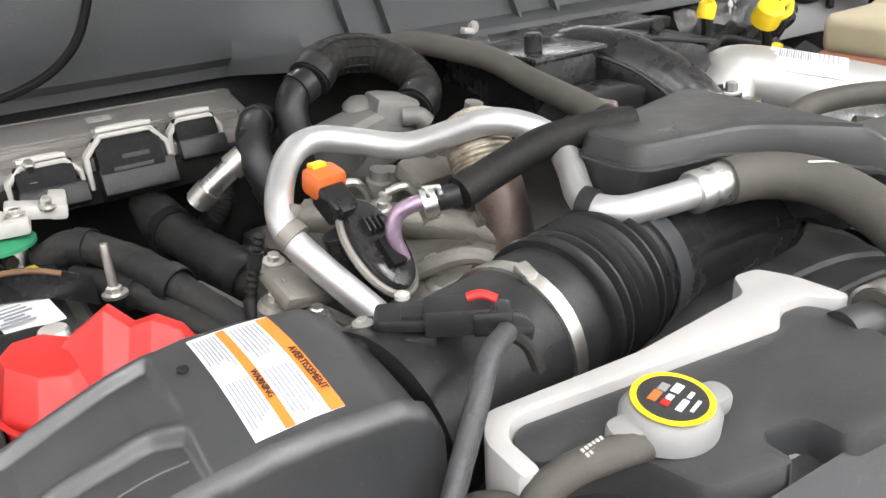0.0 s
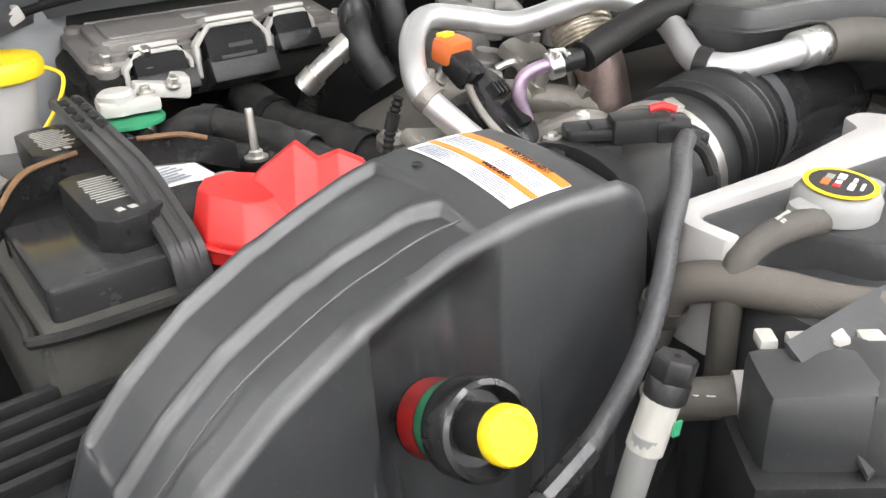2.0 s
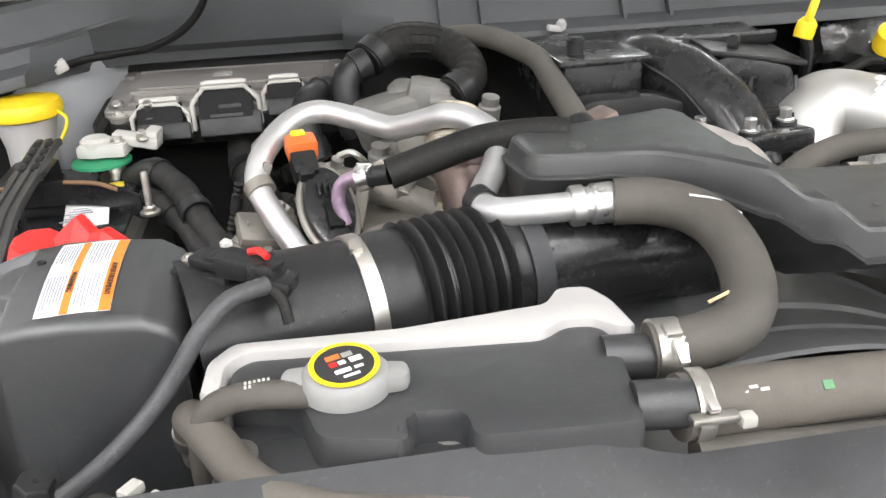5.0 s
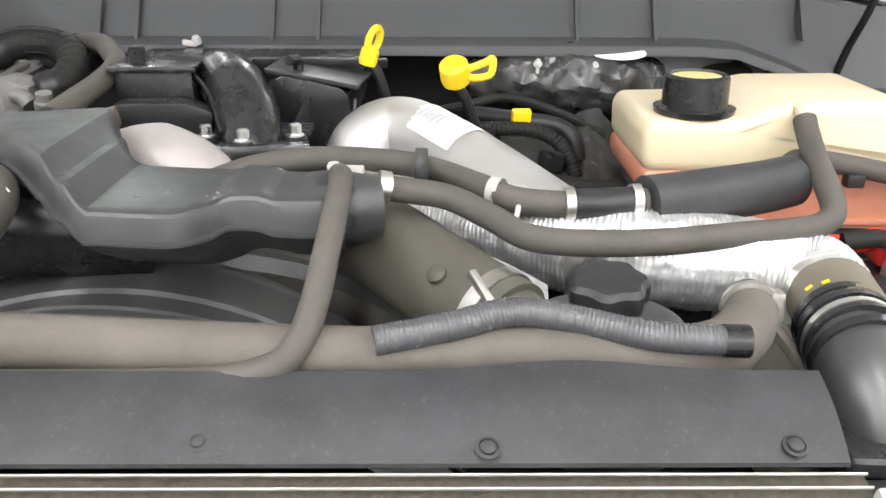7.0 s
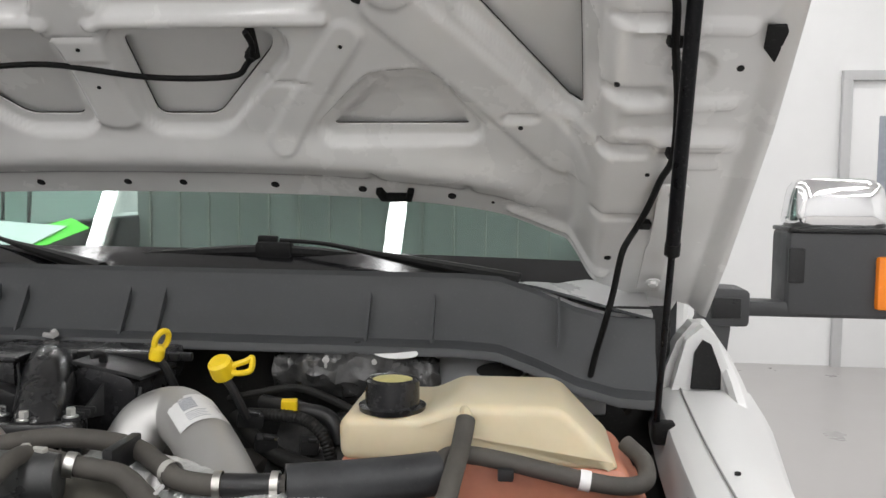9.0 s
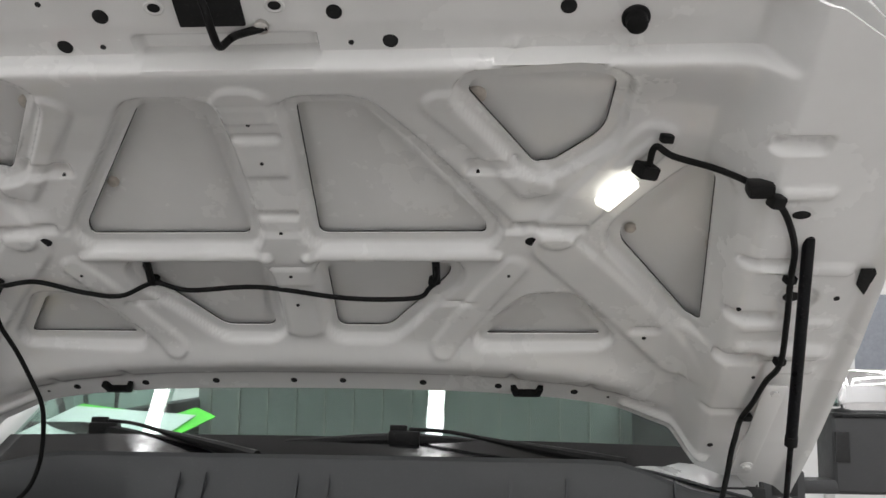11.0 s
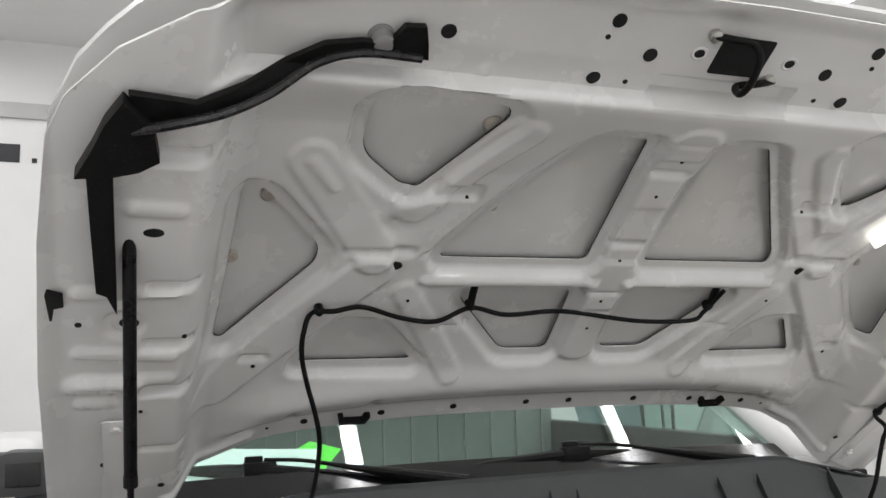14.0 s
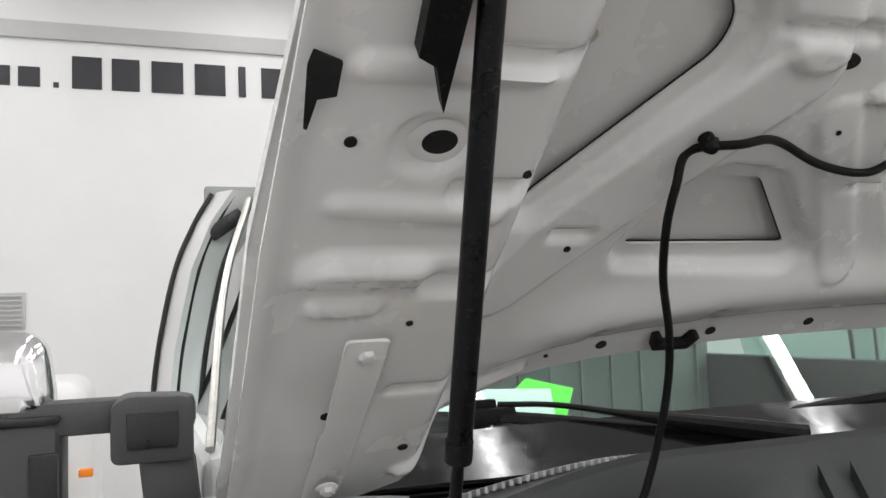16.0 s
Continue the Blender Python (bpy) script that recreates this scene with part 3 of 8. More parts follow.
CABIN_GREY = mat("grey_cabin_trim", (0.30, 0.31, 0.30), 0.7, vary=0.15, scale=3, bump=0.2)
part("cabin_back", box((0, 2.9, 1.5), (1.8, 0.05, 1.2), bevel=0.01), CABIN_GREY, cab, "pale grey cabin rear wall")
part("rear_window", box((0.02, 2.868, 1.72), (0.42, 0.012, 0.22), bevel=0.02), CABIN, cab, "dark rear window")
# Pale strips added in place of the vertical lines reflected in the windscreen.
for k in range(15):
    part("rear_rib", box((-0.84 + 0.12 * k, 2.866, 1.55), (0.006, 0.012, 0.9), bevel=0.002), LIGHT_GREY, cab)
part("cabin_side", box((-0.92, 2.2, 1.2), (0.06, 1.7, 0.6), bevel=0.01), CABIN, cab)
part("cabin_side", box((0.92, 2.2, 1.2), (0.06, 1.7, 0.6), bevel=0.01), CABIN, cab)
roof_rows = []
for y, z in ((2.02, 1.99), (2.1, 2.04), (2.5, 2.07), (3.0, 2.06)):
    roof_rows.append([(x, y + 0.08 * (x / 0.8) ** 2, z - 0.10 * abs(x / 0.8) ** 3) for x in np.linspace(-0.80, 0.80, 17)])
part("roof", sheet(roof_rows, 0.03), PAINT, cab)
for s in (-1, 1):
    part("pillar", tube([(s * 0.90, 1.33, 1.43), (s * 0.83, 1.75, 1.74), (s * 0.755, 2.13, 1.98), (s * 0.74, 2.5, 2.03)], 0.045, 12), PAINT, cab, "white painted windscreen pillar")
    part("door", box((s * 0.955, 2.15, 1.05), (0.10, 1.25, 0.85), (0, 0, 0), 0.03, 3), PAINT, cab, "white painted front door")
    part("door_frame", loft([[(s * (x + dx + 0.03), 2.25 + dy, z) for dx, dy in ((-0.05, 0.0), (0.02, -0.05), (0.052, 0.0), (0.02, 0.05))] for x, z in ((0.985, 1.47), (0.968, 1.62), (0.93, 1.80), (0.885, 1.91), (0.835, 1.985))]), PAINT, cab, "white painted door pillar")
    for dx in (-0.052, 0.004, 0.054):
        part("window_seal", tube([(s * (x + dx + 0.03), 2.215 if abs(dx) < 0.01 else 2.245, z) for x, z in ((0.985, 1.47), (0.968, 1.62), (0.93, 1.80), (0.885, 1.91), (0.845, 1.98))], 0.006, 8), BLACK, cab)
    part("roof_clip", box((s * 0.90, 2.22, 1.905), (0.09, 0.03, 0.035), (0, s * 35, 0), 0.008), BLACK, cab)
    part("window_trim", tube([(s * 0.99, 1.58, 1.48), (s * 0.935, 1.89, 1.75), (s * 0.85, 2.19, 1.96)], 0.008, 8), STEEL, cab, "bright window trim")
    pane = sheet([[(s * 0.97, 1.62, 1.48), (s * 0.97, 2.75, 1.48)], [(s * 0.83, 2.15, 1.95), (s * 0.83, 2.75, 1.97)]], 0.004)
    part("door_window", pane, GLASS, cab, "tinted door window").visible_shadow = False

SHEET_GREEN = mat("lime_paper", (0.13, 0.75, 0.05), 0.7, vary=0.05, bump=0.05)
notice = thing("paper_notice", (-0.50, 1.40, 1.45), "white paper sheet in a lime green folder on the dashboard", "paper")
part("folder", prism([(-0.80, 0.02), (-0.44, -0.03), (-0.35, 0.11), (-0.42, 0.16), (-0.47, 0.11), (-0.74, 0.17)], 0.002, pose(-0.02, 1.45, 1.492, 23, 0, 0)), SHEET_GREEN, notice, "lime green paper folder")
part("sheet_of_paper", prism([(-0.82, -0.02), (-0.46, -0.06), (-0.40, 0.10), (-0.74, 0.14)], 0.002, pose(-0.02, 1.45, 1.499, 23, 0, 0)), PAPER, notice, "white paper sheet")

# the cab is a little narrower than it was drawn and sits off the middle of the bay
CAB_SET = pose(0.0634, -0.0069, 0.1398, 0.62, 0.11, -0.61) @ Matrix.Scale(0.9066, 4)
for ob in (cab, notice):
    ob.matrix_world = CAB_SET @ ob.matrix_world

# wipers
def wiper(pivot, blade0, blade1, neck, label):
    """The arm is stout at its pivot and thins to a wire that hooks over the blade's coupling."""
    w = thing("wiper", pivot, label, "wiper", "windscreen wipers")
    p, c = np.array(pivot), np.array(neck)
    part("arm", tube([pivot, tuple(p * 0.75 + c * 0.25 + (0, 0, 0.006)), tuple(p * 0.48 + c * 0.52 + (0, 0, 0.013)), tuple(p * 0.22 + c * 0.78 + (0, 0, 0.021)), tuple(c + (0.01, 0, 0.016))], [0.015, 0.0135, 0.010, 0.0045, 0.004, 0.004], 10), SEAL_BLACK, w)
    part("blade", tube([blade0, tuple(c + (0, 0, -0.006)), blade1], [0.006, 0.011, 0.006], 8, squash=1.3), SEAL_BLACK, w)
    part("rubber", tube([tuple(np.array(blade0) + (0, 0.004, -0.012)), tuple(c + (0, 0.004, -0.020)), tuple(np.array(blade1) + (0, 0.004, -0.012))], 0.004, 6), STRUT, w, "thin rubber lip")
    part("coupling", join(box(tuple(c + (0, 0, -0.002)), (0.066, 0.028, 0.030), bevel=0.006), box(tuple(c + (-0.012, 0, 0.016)), (0.036, 0.014, 0.016), bevel=0.003)), SEAL_BLACK, w)
    return w


wiper((-0.07, 1.085, 1.492), (-0.699, 1.371, 1.524), (-0.212, 1.154, 1.501), (-0.458, 1.249, 1.532), "black wiper with a long arm resting at the windscreen foot")
wiper((0.661, 1.115, 1.486), (-0.055, 1.160, 1.512), (0.472, 1.192, 1.508), (0.217, 1.162, 1.530), "black wiper with a long arm resting at the windscreen foot")

# door mirrors on their arms
MIRROR_GREY = mat("textured_grey_plastic", (0.045, 0.046, 0.048), 0.55, vary=0.1, scale=20, bump=0.5, grain=500)
CHROME = mat("chrome", (0.85, 0.85, 0.86), 0.07, 1.0, vary=0.02, bump=0.0)
AMBER = mat("amber_lens", (0.9, 0.25, 0.02), 0.2, vary=0.05, bump=0.0)


def door_mirror(s, base, head, y, lamp, arms, foot, label):
    """base and head: how far out the foot and the mirror's inner end lie; flat arms join them."""
    m = thing("door_mirror", (s * head, y, 1.38), label, "mirror", "door mirrors")
    part("foot", prism(rounded([(-0.05, 0.0), (0.05, 0.0), (0.05, 0.075), (0.04, 0.082), (-0.03, 0.085), (-0.05, 0.075)], 0.012), 0.10, pose(s * (base + 0.045), y + 0.05, foot, 90, 0, 0), 0.006), MIRROR_GREY, m)
    part("foot_skirt", box((s * (base + 0.02), y + 0.01, foot - 0.062), (0.07, 0.10, 0.15), (0, s * 6, 0), 0.015), MIRROR_GREY, m)
    part("foot_inset", box((s * (base + 0.045), y - 0.051, foot + 0.041), (0.062, 0.006, 0.045), bevel=0.003), BLACK, m, "dark inset panel")
    for z, h in arms:
        part("arm", box((s * (base + head) / 2 + s * 0.03, y, z), (head - base + 0.08, 0.055, h), bevel=0.012), MIRROR_GREY, m)
    part("housing", box((s * (head + 0.125), y + 0.03, 1.467), (0.25, 0.12, 0.195), (0, 0, 0), 0.02, 3), MIRROR_GREY, m)
    part("recess", box((s * (head + 0.022), y - 0.030, 1.485), (0.034, 0.012, 0.075), bevel=0.004), BLACK, m, "black recess between the arms")
    part("cap", box((s * (head + 0.115), y + 0.03, 1.617), (0.215, 0.13, 0.115), (0, 0, 0), 0.04, 4, taper=0.86), CHROME, m, "chromed mirror cap")
    part("cap_lip", box((s * (head + 0.115), y + 0.03, 1.563), (0.225, 0.135, 0.010), bevel=0.004), BLACK, m)
    if lamp:
        part("lamp", box((s * (head + 0.205), y - 0.030, 1.450), (0.035, 0.03, 0.115), bevel=0.008), AMBER, m, "amber turn lamp")
    return m


door_mirror(-1, 0.85, 1.0, 1.36, False, ((1.562, 0.044), (1.398, 0.046)), 1.502, "grey towing mirror with a chrome cap on two arms")
door_mirror(1, 1.06, 1.232, 1.60, True, ((1.388, 0.036),), 1.350, "grey towing mirror with a chrome cap and amber lamp")

# fenders: a white top that rolls outwards and an inner flange towards the bay
def fender(s, inner):
    f = thing("fender", (s * 0.98, 0.4, 0.8), "white painted front fender beside the engine bay", "fender", "front fenders")
    rows, flange = [], []
    for y, xi in inner:
        top = 1.335 if y > 0.3 else 1.335 - (0.3 - y) * 0.25
        w = 0.115 + 0.05 * smooth(y, 0.5, 1.0)
        flange.append([(s * (xi - 0.018), y, top - 0.058), (s * (xi - 0.010), y, top - 0.036), (s * (xi - 0.006), y, top - 0.010), (s * (xi - 0.004), y, top - 0.007)])
        rows.append([(s * (xi - 0.004), y, top - 0.007), (s * (xi + 0.006), y, top), (s * (xi + w * 0.55), y, top + 0.004),
                     (s * (xi + w * 0.85), y, top - 0.012), (s * (xi + w), y, top - 0.05), (s * (xi + w + 0.03), y, top - 0.2), (s * (xi + w + 0.03), y, top - 0.75)])
    part("panel", sheet(rows, 0.0), PAINT, f, angle=50)
    seam = [(s * (xi + 0.030), y, (1.335 if y > 0.3 else 1.335 - (0.3 - y) * 0.25) + 0.0035) for y, xi in inner]
    part("seam", tube(seam, 0.0014, 6), MID_GREY, f)
    # Black discs drawn for the shaded insides of two small holes.
    for hx, hy in ((0.905, 0.59), (0.895, 0.384)):
        part("hole", lathe([(0.0035, -0.002), (0.0035, 0.002), (0.002, 0.0026)], aim((s * hx, hy, 1.3385), (0, 0, 1)), 14), DARK, f)
    rim = [(0.990, 0.90, 1.322), (0.992, 0.95, 1.338), (0.988, 0.99, 1.366), (0.972, 1.025, 1.405), (0.951, 1.047, 1.439)]
    part("rear_rim", loft([[(s * (x + dx), y + dy, z + dz) for dx, dy, dz in ((-0.012, 0.0, -0.006), (-0.006, -0.002, 0.002), (0.006, 0.0, 0.001), (0.022, 0.004, -0.02), (0.045, 0.02, -0.20), (0.02, 0.02, -0.20))] for x, y, z in spline(rim, 5)]), PAINT, f, "raised white rear corner of the fender")
    # A solid black block does the work of shade in the hinge cavity.
    part("hinge_cavity", prism([(0.928, 1.340), (0.972, 1.340), (0.972, 1.368), (0.956, 1.410), (0.944, 1.416), (0.932, 1.395)], 0.05, Matrix(((s, 0, 0, 0), (0, 0, 1, 0.984), (0, 1, 0, 0), (0, 0, 0, 1)))), DARK, f, "solid black block in place of the shaded hinge cavity")
    part("corner_panel", prism([(0.897, 1.325), (0.990, 1.325), (0.988, 1.365), (0.962, 1.425), (0.945, 1.436), (0.920, 1.415)], 0.04, Matrix(((s, 0, 0, 0), (0, 0, 1, 0.992), (0, 1, 0, 0), (0, 0, 0, 1)))), PAINT, f)
    part("cavity_wall", loft([[(s * (x + dx), 1.032 + dy, z) for dx, dy in ((-0.008, -0.03), (0.010, -0.012), (0.010, 0.012), (-0.008, 0.012))] for x, z in ((0.893, 1.33), (0.900, 1.37), (0.915, 1.41), (0.938, 1.440))]), PAINT, f)
    part("inner_flange", sheet(flange, 0.0), APRON, f, "grey inner flange")
    return f


fender(1, [(1.04, 0.890), (0.955, 0.880), (0.75, 0.866), (0.63, 0.860), (0.46, 0.853), (0.30, 0.836), (0.20, 0.810), (0.12, 0.78), (0.05, 0.74), (-0.06, 0.66)])
fender(-1, [(1.04, 0.890), (0.955, 0.880), (0.75, 0.866), (0.63, 0.860), (0.46, 0.853), (0.30, 0.836), (0.20, 0.810), (0.12, 0.78), (0.05, 0.74), (-0.06, 0.66)])

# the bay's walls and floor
# The floor's black stands for the deep shade below the engine.
structure("bay_floor", box((0, 0.5, 0.98), (1.9, 1.3, 0.02), bevel=0), DARK, "engine bay floor coloured black as deep shade", "engine bay")
APRON_DARK = mat("dark_dusty_apron", (0.022, 0.022, 0.022), 0.7, vary=0.3, scale=20, bump=0.3, spec=0.25)
structure("firewall", box((0, 1.03, 1.225), (1.8, 0.03, 0.47), bevel=0.004), APRON_DARK, "dark insulated firewall panel", "firewall")
for s in (-1, 1):
    apron = sheet([[(s * 0.90, y, z) for y in (0.05, 0.4, 0.7, 1.02)] if z > 1.2 else [(s * 0.80, y, z) for y in (0.05, 0.4, 0.7, 1.02)] for z in (1.32, 1.27, 1.24, 1.18, 0.98)], 0)
    structure("inner_apron", apron, APRON_DARK, "dark dusty inner fender apron", "apron")
# Closes the front in the same shade black.
structure("front_wall", box((0, 0.10, 1.08), (1.7, 0.03, 0.24), bevel=0.003), DARK, "closing wall behind the grille coloured black as shade", "front support")
structure("front_body", box((0, -0.02, 0.7), (1.9, 0.10, 1.02), bevel=0.03), PAINT, "white painted truck nose", "truck front")

plate_rows = [[(-0.665, 0.905, 1.372), (-0.635, 0.93, 1.39), (-0.60, 0.96, 1.40), (-0.565, 0.995, 1.405), (-0.54, 1.012, 1.405)], [(-0.655, 0.90, 1.335), (-0.63, 0.92, 1.35), (-0.60, 0.945, 1.355), (-0.575, 0.975, 1.355), (-0.555, 1.005, 1.35)], [(-0.645, 0.885, 1.27), (-0.625, 0.90, 1.28), (-0.60, 0.915, 1.285), (-0.58, 0.935, 1.285), (-0.56, 0.96, 1.28)]]
structure("apron_plate", sheet(plate_rows), mat("pale_grey_apron_paint", (0.29, 0.30, 0.31), 0.45, vary=0.06, scale=8, bump=0.1, dirt=0.2, dirt_color=(0.3, 0.29, 0.28)), "pale grey painted apron plate beside the engine computer", "apron")
structure("firewall_shelf", box((0.66, 0.955, 1.345), (0.27, 0.03, 0.085), (-14, 0, 0), 0.006), APRON, "pale grey firewall shelf behind the reservoir", "firewall")

chassis = thing("truck_chassis", (0, 1.9, 0.0), "dark truck floor pan and sills on four black tyres", "chassis")
for s in (-1, 1):
    for wy in (0.35, 3.4):
        wheel = part("wheel", lathe([(0.24, -0.12), (0.38, -0.13), (0.40, -0.09), (0.40, 0.09), (0.38, 0.13), (0.24, 0.12)], aim((0.06 + s * 0.80, wy, 0.40), (1, 0, 0)), 40), RUBBER, chassis)
        part("rim", lathe([(0.24, -0.10), (0.22, 0.10), (0.08, 0.06)], aim((0.06 + s * 0.80, wy, 0.40), (s, 0, 0)), 32), STEEL, wheel)
part("floor_pan", box((0.06, 1.9, 0.52), (1.5, 3.4, 0.12), bevel=0.02), CABIN, chassis)
for s in (-1, 1):
    part("sill", box((0.06 + s * 0.80, 2.0, 0.60), (0.12, 1.3, 0.14), bevel=0.03), PAINT, chassis)

# ---- the engine itself, low between the aprons ----
engine = thing("engine_block", (0, 0.65, 1.0), "dusty cast aluminium diesel engine with covers", "engine")
part("block", box((-0.02, 0.76, 1.11), (0.62, 0.34, 0.26), bevel=0.02), CAST, engine)
part("front_cover", box((-0.02, 0.51, 1.06), (0.60, 0.18, 0.20), bevel=0.02), RUBBER, engine, "dark front cover")
for k in range(6):
    part("casting_rib", box((-0.40 + 0.035 * k, 0.66 + 0.02 * (k % 2), 1.255), (0.010, 0.20, 0.035), (0, -15, 12), 0.004), CAST, engine)
for bx, by, bz in ((-0.385, 0.60, 1.292), (-0.405, 0.625, 1.300), (-0.375, 0.70, 1.295), (-0.30, 0.73, 1.30), (-0.285, 0.60, 1.298), (-0.27, 0.575, 1.29)):
    part("casting_boss", lathe([(0.014, -0.05), (0.013, -0.004), (0.010, 0.0)], aim((bx, by, bz), (0, -0.25, 1)), 18), CAST, engine)
    part("bolt", bolt((bx, by, bz), (0, -0.25, 1), 0.0055, 0.007), STEEL, engine)
part("valve_cover", box((-0.28, 0.66, 1.245), (0.12, 0.34, 0.10), (0, -18, 0), 0.02), CAST, engine)
for k in range(7):
    part("cover_rib", box((-0.275, 0.52 + 0.045 * k, 1.290), (0.11, 0.007, 0.018), (0, -18, 8 * (k % 2)), 0.003), CAST, engine)
for bx, by, bz, r in ((-0.262, 0.565, 1.300, 0.018), (-0.240, 0.60, 1.305, 0.014), (-0.290, 0.585, 1.295, 0.012), (-0.300, 0.545, 1.285, 0.016)):
    part("casting_boss", lathe([(r, -0.04), (r * 0.95, -0.004), (r * 0.7, 0.0), (r * 0.4, -0.002)], aim((bx, by, bz), (0.1, -0.3, 1)), 20), CAST, engine)
part("bracket_arm", tube([(-0.300, 0.60, 1.30), (-0.28, 0.575, 1.315), (-0.262, 0.562, 1.312), (-0.25, 0.55, 1.29)], 0.007, 10), CAST, engine)
part("steel_line", tube([(-0.33, 0.57, 1.27), (-0.30, 0.56, 1.300), (-0.268, 0.545, 1.305), (-0.24, 0.54, 1.285), (-0.225, 0.53, 1.25)], 0.0042, 10), STEEL, engine)

# ---- air cleaner box with its snorkel ----
airbox = thing("air_cleaner_box", (-0.48, 0.42, 1.05), "black plastic air cleaner box with a snorkel and warning label", "air cleaner")


stations = [(-0.424, 0.478, 0.374, 1.345), (-0.430, 0.482, 0.372, 1.358), (-0.445, 0.486, 0.371, 1.366), (-0.48, 0.488, 0.371, 1.3685), (-0.505, 0.489, 0.371, 1.3685), (-0.524, 0.490, 0.372, 1.3655),
            (-0.545, 0.493, 0.377, 1.359), (-0.57, 0.496, 0.379, 1.349), (-0.592, 0.497, 0.379, 1.3395), (-0.60, 0.497, 0.378, 1.337), (-0.64, 0.495, 0.376, 1.317), (-0.675, 0.492, 0.374, 1.292), (-0.700, 0.490, 0.374, 1.268), (-0.716, 0.486, 0.376, 1.235)]


def ramp(x, a, b):
    return min(1.0, max(0.0, (x - a) / (b - a)))


def terrace(u, run, deep=0.0058):
    """A step down at u = 0 whose floor climbs slowly back over the run."""
    return -deep * smooth(u, -0.0004, 0.0042) * max(0.0, 1 - max(0.0, u - 0.004) / run)


def snorkel_relief(x, y):
    """Two stepped terraces that run down the snorkel; each begins with a short end wall."""
    y1 = float(np.interp(-x, [0.52, 0.585, 0.64, 0.70], [0.4795, 0.4855, 0.4845, 0.478]))
    y2 = float(np.interp(-x, [0.528, 0.54, 0.58, 0.62, 0.66, 0.705], [0.416, 0.424, 0.432, 0.434, 0.433, 0.429]))
    first = terrace(y1 - y, 0.056) * smooth(-x, 0.5235, 0.5275) * (1 - smooth(-x, 0.698, 0.702))
    second = terrace(y2 - y, 0.046) * smooth(-x, 0.5255, 0.5295)
    lip = 0.0010 * math.exp(-((y - y1 - 0.0022) / 0.0022) ** 2) * smooth(-x, 0.518, 0.528) + 0.0010 * math.exp(-((y - y2 - 0.0022) / 0.0022) ** 2) * smooth(-x, 0.522, 0.530)
    return first + second + lip + (0.07 * (y - 0.435) - 1.2 * (y - 0.44) ** 2) * (1 - smooth(-x, 0.53, 0.60))


def snorkel_recess(x, depth):
    """How far the front wall stands back between the corner post and the gauge's face."""
    facet = ramp((-0.524 - 0.05 * depth) - x, 0.0, 0.005 + 0.26 * depth)
    return 0.022 * smooth(depth, 0.0065, 0.034) * facet * smooth(x, -0.5945, -0.5925)


def snorkel_shell():
    xs0 = [s[0] for s in stations][::-1]
    cols = [np.array([s[k] for s in stations][::-1]) for k in range(1, 4)]
    rings = []
    for x in np.concatenate([np.linspace(-0.424, -0.445, 7), np.linspace(-0.4475, -0.522, 30), np.linspace(-0.5232, -0.5345, 16), np.linspace(-0.5355, -0.591, 42), np.linspace(-0.592, -0.5955, 6), np.linspace(-0.597, -0.716, 84)]):
        yb, yf, z = (float(np.interp(x, xs0, c)) for c in cols)
        ring = [(x, yb + 0.010, z - 0.20), (x, yb + 0.007, z - 0.03), (x, yb, z - 0.008), (x, yb - 0.0015, z - 0.004), (x, yb - 0.005, z - 0.0012)]
        for u in np.linspace(0, 1, 92):
            y = yb - 0.008 + (yf + 0.010 - yb + 0.008) * u
            ring.append((x, y, z + 0.0015 * math.sin(math.pi * u) + snorkel_relief(x, y)))
        ring += [(x, yf + 0.0065, z - 0.0018), (x, yf + 0.0028, z - 0.0034), (x, yf + 0.0008, z - 0.0056)]
        for depth in (0.0078, 0.0100, 0.0130, 0.018, 0.022, 0.027, 0.033, 0.040, 0.06, 0.09, 0.12, 0.16, 0.20):
            ring.append((x, yf - 0.04 * depth + snorkel_recess(x, depth), z - depth))
        rings.append(ring)
    return loft(rings)


part("shell", snorkel_shell(), AIRBOX, airbox, angle=50)
part("lower_line", tube([(-0.532, 0.3935, 1.3625), (-0.55, 0.3985, 1.3575), (-0.57, 0.4015, 1.3500), (-0.60, 0.404, 1.3382), (-0.65, 0.404, 1.3122), (-0.69, 0.402, 1.279)], 0.0007, 6), AIRBOX, airbox)
part("base", box((-0.475, 0.432, 1.09), (0.10, 0.115, 0.20), bevel=0.012, taper=1.0), AIRBOX, airbox)
for rx, ry, rz, h in ((-0.506, 0.372, 1.345, 0.13), (-0.490, 0.372, 1.27, 0.09), (-0.470, 0.371, 1.275, 0.09), (-0.452, 0.371, 1.28, 0.09), (-0.575, 0.400, 1.262, 0.07), (-0.60, 0.376, 1.262, 0.06), (-0.615, 0.376, 1.250, 0.06), (-0.635, 0.376, 1.245, 0.06)):
    part("rib", tube([(rx, ry - 0.001, rz - h), (rx, ry - 0.0005, rz - h / 2), (rx, ry, rz)], [0.0085, 0.0045, 0.0005], 8), AIRBOX, airbox)
for sx in (-0.515, -0.503):
    part("dimple", lathe([(0.003, 0), (0.0028, 0.0012), (0.0012, 0.0006)], aim((sx, 0.452 if sx < -0.51 else 0.462, 1.3695), (0, 0, 1)), 12), BLACK, airbox)

